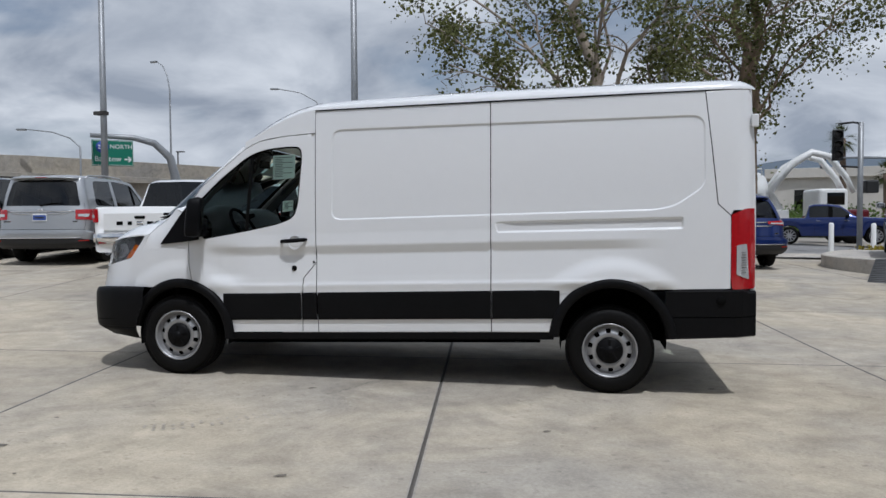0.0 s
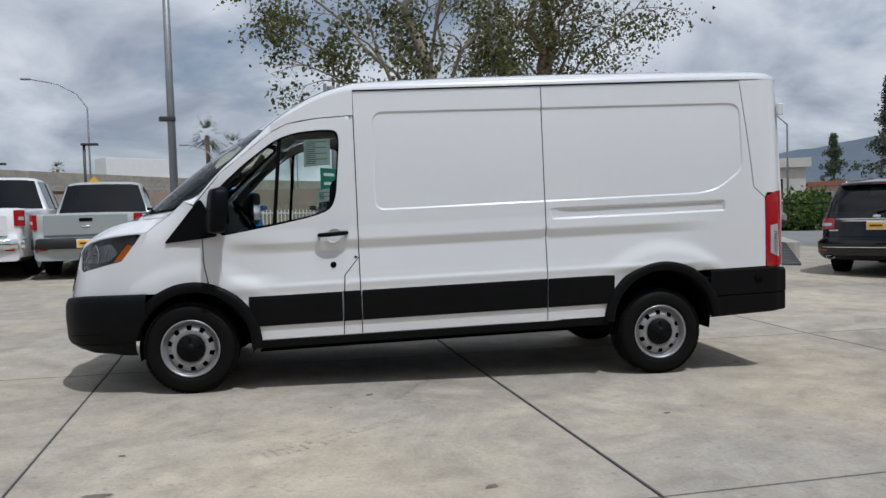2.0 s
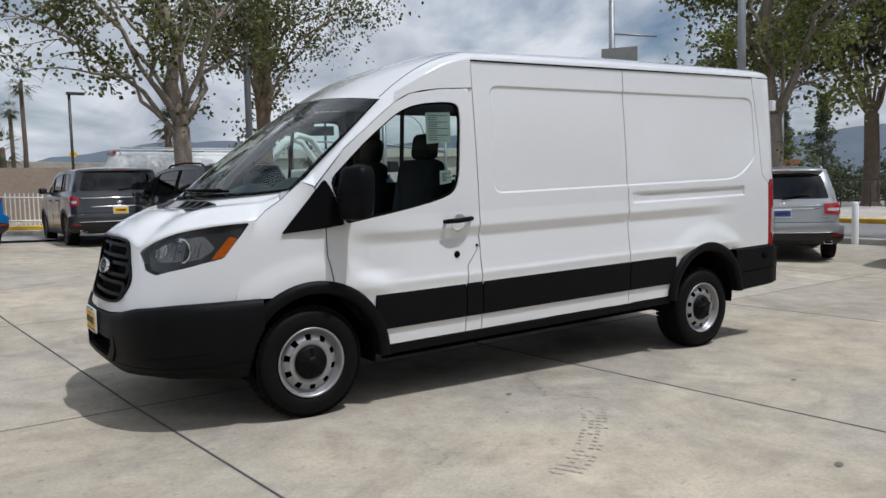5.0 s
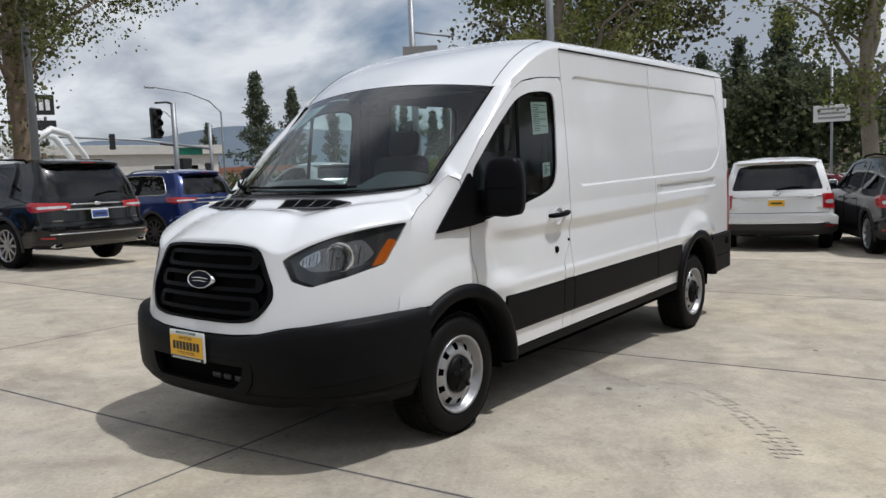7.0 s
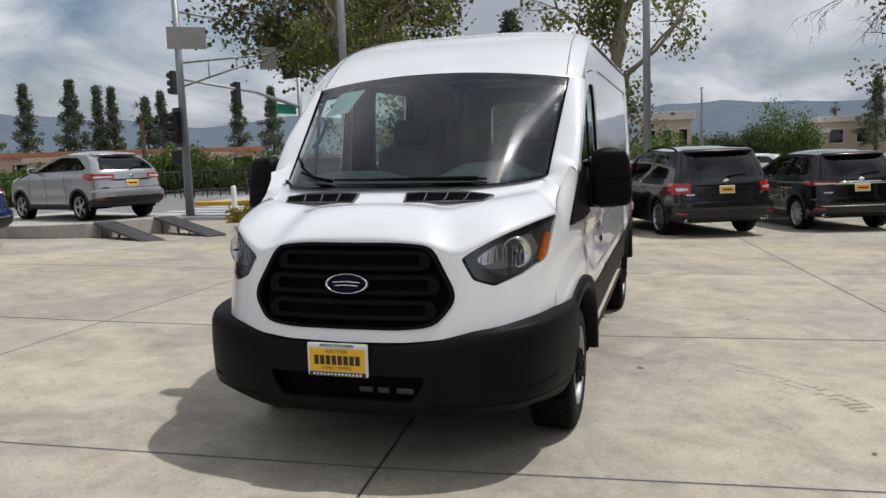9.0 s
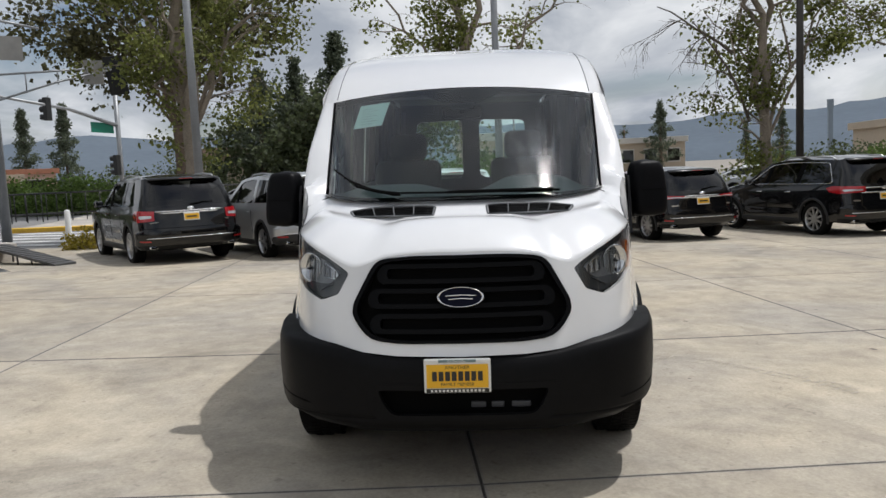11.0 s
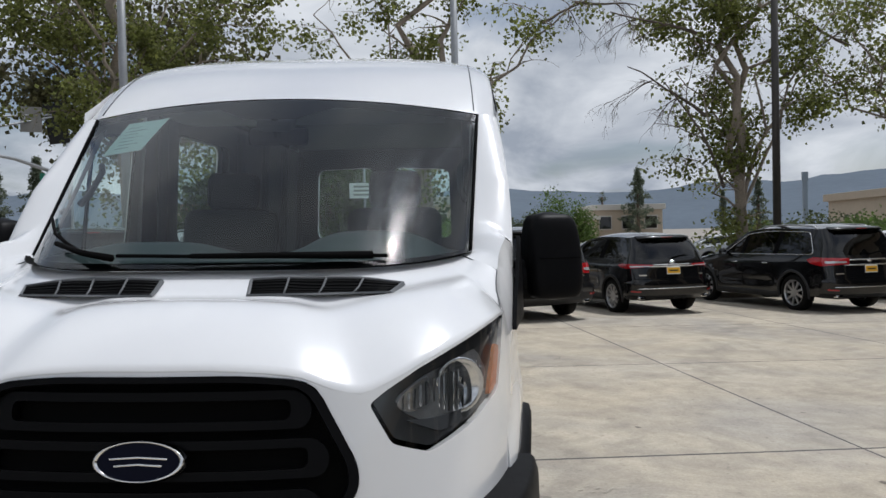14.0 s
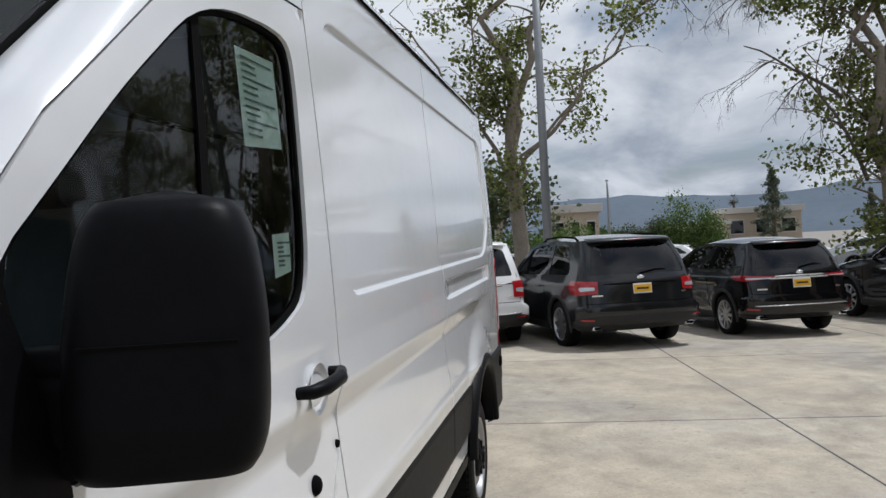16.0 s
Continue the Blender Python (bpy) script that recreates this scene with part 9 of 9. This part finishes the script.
# ---- freeway, buildings and hills ----
M["freeway"] = concrete_mat("freeway_concrete", (0.36, 0.33, 0.285), (0.29, 0.265, 0.23), 0.0)
M["block_wall"] = mat("block_wall", (0.30, 0.235, 0.18), 0.9, vary=0.2, scale=0.6, bump=0.3, bscale=12)
M["tan_wall"] = mat("tan_stucco", (0.46, 0.38, 0.29), 0.9, vary=0.08, scale=0.3)
M["pink_wall"] = mat("pink_stucco", (0.48, 0.33, 0.27), 0.9, vary=0.08, scale=0.3)
M["brown_panel"] = mat("brown_panel", (0.16, 0.11, 0.08), 0.85, vary=0.15, scale=0.5)
M["roof_pale"] = mat("pale_roof", (0.55, 0.52, 0.47), 0.9, vary=0.08, scale=0.3)
M["roof_tile"] = mat("clay_tile", (0.34, 0.15, 0.09), 0.85, vary=0.2, scale=2)
# the hills' blue-grey carries the distance haze in the base colour
M["hill"] = mat("hills_painted_haze", (0.125, 0.150, 0.180), 1.0, vary=0.10, scale=0.004, spec=0.0)
M["tower_glass"] = mat("tower_glass", (0.17, 0.21, 0.25), 0.5, vary=0.1, scale=0.2)
M["painted_shade"] = mat("underpass_shade", (0.03, 0.028, 0.026), 0.9)

fw = thing("freeway_viaduct", "grey-tan concrete freeway viaduct with parapet and openings painted dark", "viaduct")
line = [(-95, -10), (-62, 22), (-37, 46), (-26, 68), (-17, 84), (0, 102), (30, 118), (75, 130)]
rows_p, rows_w = [], []
for x, y in line:
    a = Vector((x, y))
    nn = (Vector((4, -6)) - a).normalized()
    o = lambda d, z: (x + nn.x * d, y + nn.y * d, z)
    rows_p.append([o(0.0, 4.5), o(0.9, 4.5), o(0.9, 4.95), o(0.35, 5.0), o(0.35, 6.25), o(0.0, 6.3), o(-10, 6.3)])
    rows_w.append([o(0.0, -1.0), o(0.0, 4.5)])
V, F = grid_mesh(rows_p, flip=True)
part("parapet", mesh_of("parapet", V, F, False), M["freeway"], fw)
V, F = grid_mesh(rows_w, flip=True)
part("wall", mesh_of("wall", V, F, False), M["freeway"], fw)
# flat near-black sheets on the wall stand in for the shade under the deck
for i, t0, t1 in ((1, 0.55, 0.95), (4, 0.05, 0.75)):
    a, b = Vector(line[i]), Vector(line[i + 1])
    p0, p1 = a.lerp(b, t0), a.lerp(b, t1)
    nn = (Vector((4, -6)) - p0).normalized() * 0.25
    V = [(p0.x + nn.x, p0.y + nn.y, 0.0), (p1.x + nn.x, p1.y + nn.y, 0.0), (p1.x + nn.x, p1.y + nn.y, 4.3), (p0.x + nn.x, p0.y + nn.y, 4.3)]
    part("underpass", mesh_of("u", V, [(0, 1, 2, 3)], False), M["painted_shade"], fw)
    for q in np.linspace(0.1, 0.9, 4):
        p = p0.lerp(p1, q)
        part("column", tube_mesh([(p.x + nn.x * 3, p.y + nn.y * 3, 0), (p.x + nn.x * 3, p.y + nn.y * 3, 4.4)], 0.6, 10), M["freeway"], fw)
tr = thing("box_trailer", "white box trailer passing on the freeway", "truck", Matrix.Translation((-20.63, 82.62, 6.3)) @ pose(0, 0, 0, 0, 0, 42))
part("box", boxed((8, 2.5, 2.2), (0, 0, 0.9), bevel=0.05), M["truck_white"], tr)
bw = solid("block_wall", boxed((26, 0.3, 3.0), (0, 0, 1.5)), M["block_wall"], "tan concrete block wall beside the ramp", "wall", kind="structure", m=Matrix.Translation((-6.5, 44, 0.2)) @ pose(0, 0, 0, 0, 0, 3))


def building(name, label, pos, heading, size, wall, roof=None, bays=0, bay_mat="brown_panel", windows=0, z0=0.0):
    root = thing(name, label, "building", Matrix.Translation((pos[0], pos[1], z0)) @ pose(0, 0, 0, 0, 0, heading))
    L, D, Hh = size
    part("wall", boxed((L, D, Hh), (0, 0, Hh / 2)), M[wall], root)
    part("fascia", boxed((L + 0.8, D + 0.8, Hh * 0.16), (0, 0, Hh * 0.95), bevel=0.03), M[roof or wall], root)
    for k in range(bays):
        x = -L / 2 + (k + 0.5) * L / bays
        part("bay", boxed((L / bays * 0.82, 0.1, Hh * 0.72), (x, -D / 2 - 0.03, Hh * 0.40)), M[bay_mat], root)
    for k in range(windows):
        x = -L / 2 + (k + 0.5) * L / windows
        w = part("window", boxed((L / windows * 0.5, 0.1, Hh * 0.35), (x, -D / 2 - 0.03, Hh * 0.5)), M["car_glass"], root)
        part("frame", boxed((L / windows * 0.58, 0.06, Hh * 0.42), (x, -D / 2 - 0.01, Hh * 0.5)), M["roof_pale"], w)
    return root


building("long_building", "low tan commercial building with brown panels", (70, -62.5), -93, (50, 16, 4.5), "tan_wall", "tan_wall", bays=7)
building("far_store", "plain tan store building", at(-10.6, 125), -90, (10, 14, 5.0), "tan_wall", "roof_pale", windows=3)
building("far_store", "plain tan store building", at(-7.0, 118), -90, (7, 10, 3.4), "tan_wall", "roof_pale", windows=2)
building("far_store", "low pale office building", at(1.3, 92), -85, (5, 8, 5.4), "tan_wall", "roof_pale", windows=3)
building("strip_mall", "low pink stucco strip mall with tile roof", at(43.5, 125), -48, (56, 16, 4.2), "pink_wall", "roof_tile", windows=10)
building("strip_mall", "low pink stucco strip mall with tile roof", at(38.5, 105), -55, (22, 14, 3.2), "pink_wall", "tan_wall", windows=5)
building("strip_mall", "low brick-red shop front", at(14.0, 78), -75, (20, 10, 4.4), "tan_wall", "pink_wall", windows=6)
building("white_store", "white warehouse building beside the freeway", at(68.5, 88, (3.5, -6.3)), -15, (26, 16, 5.6), "roof_pale", "roof_pale", windows=3)
building("tower_block", "distant glass office tower", at(-23.4, 640), -100, (3, 3, 40), "tower_glass", "tower_glass", windows=0)
# unseen building added behind the camera; glass and paint mirror it
building("sales_office", "added plain building out of view behind the camera", (-6, -17), 180, (46, 8, 5.2), "tan_wall", "roof_pale", bays=9, bay_mat="car_glass")
# iron railing along the far footway
rl = thing("iron_railing", "dark iron railing across the street", "railing")
for x0, y0, x1, y1 in ((30, 24, 46, 4), (22, 36, 34, 22)):
    for z in (0.35, 1.35):
        part("rail", tube_mesh([(x0, y0, z), (x1, y1, z)], 0.04, 5), M["signal_black"], rl)
    for k in range(40):
        t = k / 39
        part("baluster", tube_mesh([(x0 + (x1 - x0) * t, y0 + (y1 - y0) * t, 0), (x0 + (x1 - x0) * t, y0 + (y1 - y0) * t, 1.4)], 0.03, 4), M["signal_black"], rl)
# cars parked far off beyond the row
for k, (ang, d, mt, hd) in enumerate(((-21.5, 36, "p_white", 60), (-19.2, 40, "p_silver", 60), (-17.3, 44, "p_white", 70), (-24.0, 44, "p_silver", 60), (-9.4, 40, "p_maroon", 95), (-5.2, 44, "p_white", 80), (4.4, 36, "p_silver", 75), (1.2, 42, "p_gun", 80), (-33.5, 52, "p_white", 70), (16.6, 48, "p_white", 60), (18.4, 52, "p_silver", 60), (-27.5, 50, "p_white", 70))):
    car("parked_car", "parked car far across the lot", "car", (*at(ang, d), -0.35), hd, M[mt], L=4.7, W=0.92, H=1.5, belt=0.98, wb=2.7, over=1.0, R=0.33, rails=False, exhaust=False, roof_tail=0.6, inset=0.24, step=0.2, group="distant parked cars")
for label, x, y, hd, mt in (("maroon hatchback standing beyond the kerb", 25.8, 3.26, 112, "p_maroon"), ("silver hatchback parked across the lot", 33.2, 3.2, 60, "p_silver")):
    car("parked_car", label, "car", (x, y), hd, M[mt], L=4.5, W=0.90, H=1.48, belt=0.97, wb=2.65, over=0.95, R=0.32, rails=False, exhaust=False, roof_tail=0.6, inset=0.24, step=0.16, group="distant parked cars")
ls = thing("lot_sign", "small white sign board on a steel post", "sign", Matrix.Translation((35.6, 5.06, -0.4)) @ pose(0, 0, 0, 0, 0, -80))
part("post", tube_mesh([(0, 0, 0), (0, 0, 6.2)], 0.06, 8), M["galv"], ls)
part("board", boxed((1.5, 0.08, 0.75), (0, -0.08, 4.1), bevel=0.02), M["sign_white"], ls)
for q in range(3):
    part("word_bar", boxed((1.1, 0.01, 0.09), (0, -0.126, 4.3 - q * 0.2)), M["sign_back"], ls)
# hills: a ring of ridges behind the town
rng = random.Random(9)
rows_h = []
for a in np.linspace(-75, 130, 180):
    h = 175 + 70 * noise.noise(Vector((a * 0.045, 3.1, 0))) + 28 * noise.noise(Vector((a * 0.16, 7.7, 0))) + 10 * noise.noise(Vector((a * 0.6, 1.7, 0)))
    h += 55 * math.exp(-((a - 50) / 16) ** 2)
    h *= 1 - 0.75 * smooth((a - 75) / 30)
    h = max(h, 25)
    c, s_ = math.cos(radians(a)), math.sin(radians(a))
    row = []
    for t in np.linspace(0, 1, 10):
        d = 2300 + 900 * t
        z = h * t ** 0.8 + 12 * noise.noise(Vector((a * 0.5, t * 5, 4))) * t
        row.append((d * c, d * s_, z - 8 * (1 - t)))
    rows_h.append(row)
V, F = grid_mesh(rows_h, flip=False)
solid("backdrop_hills", mesh_of("hills", V, F), M["hill"], "mountains on the horizon with blue-grey haze in their colour", "mountains", kind="structure")
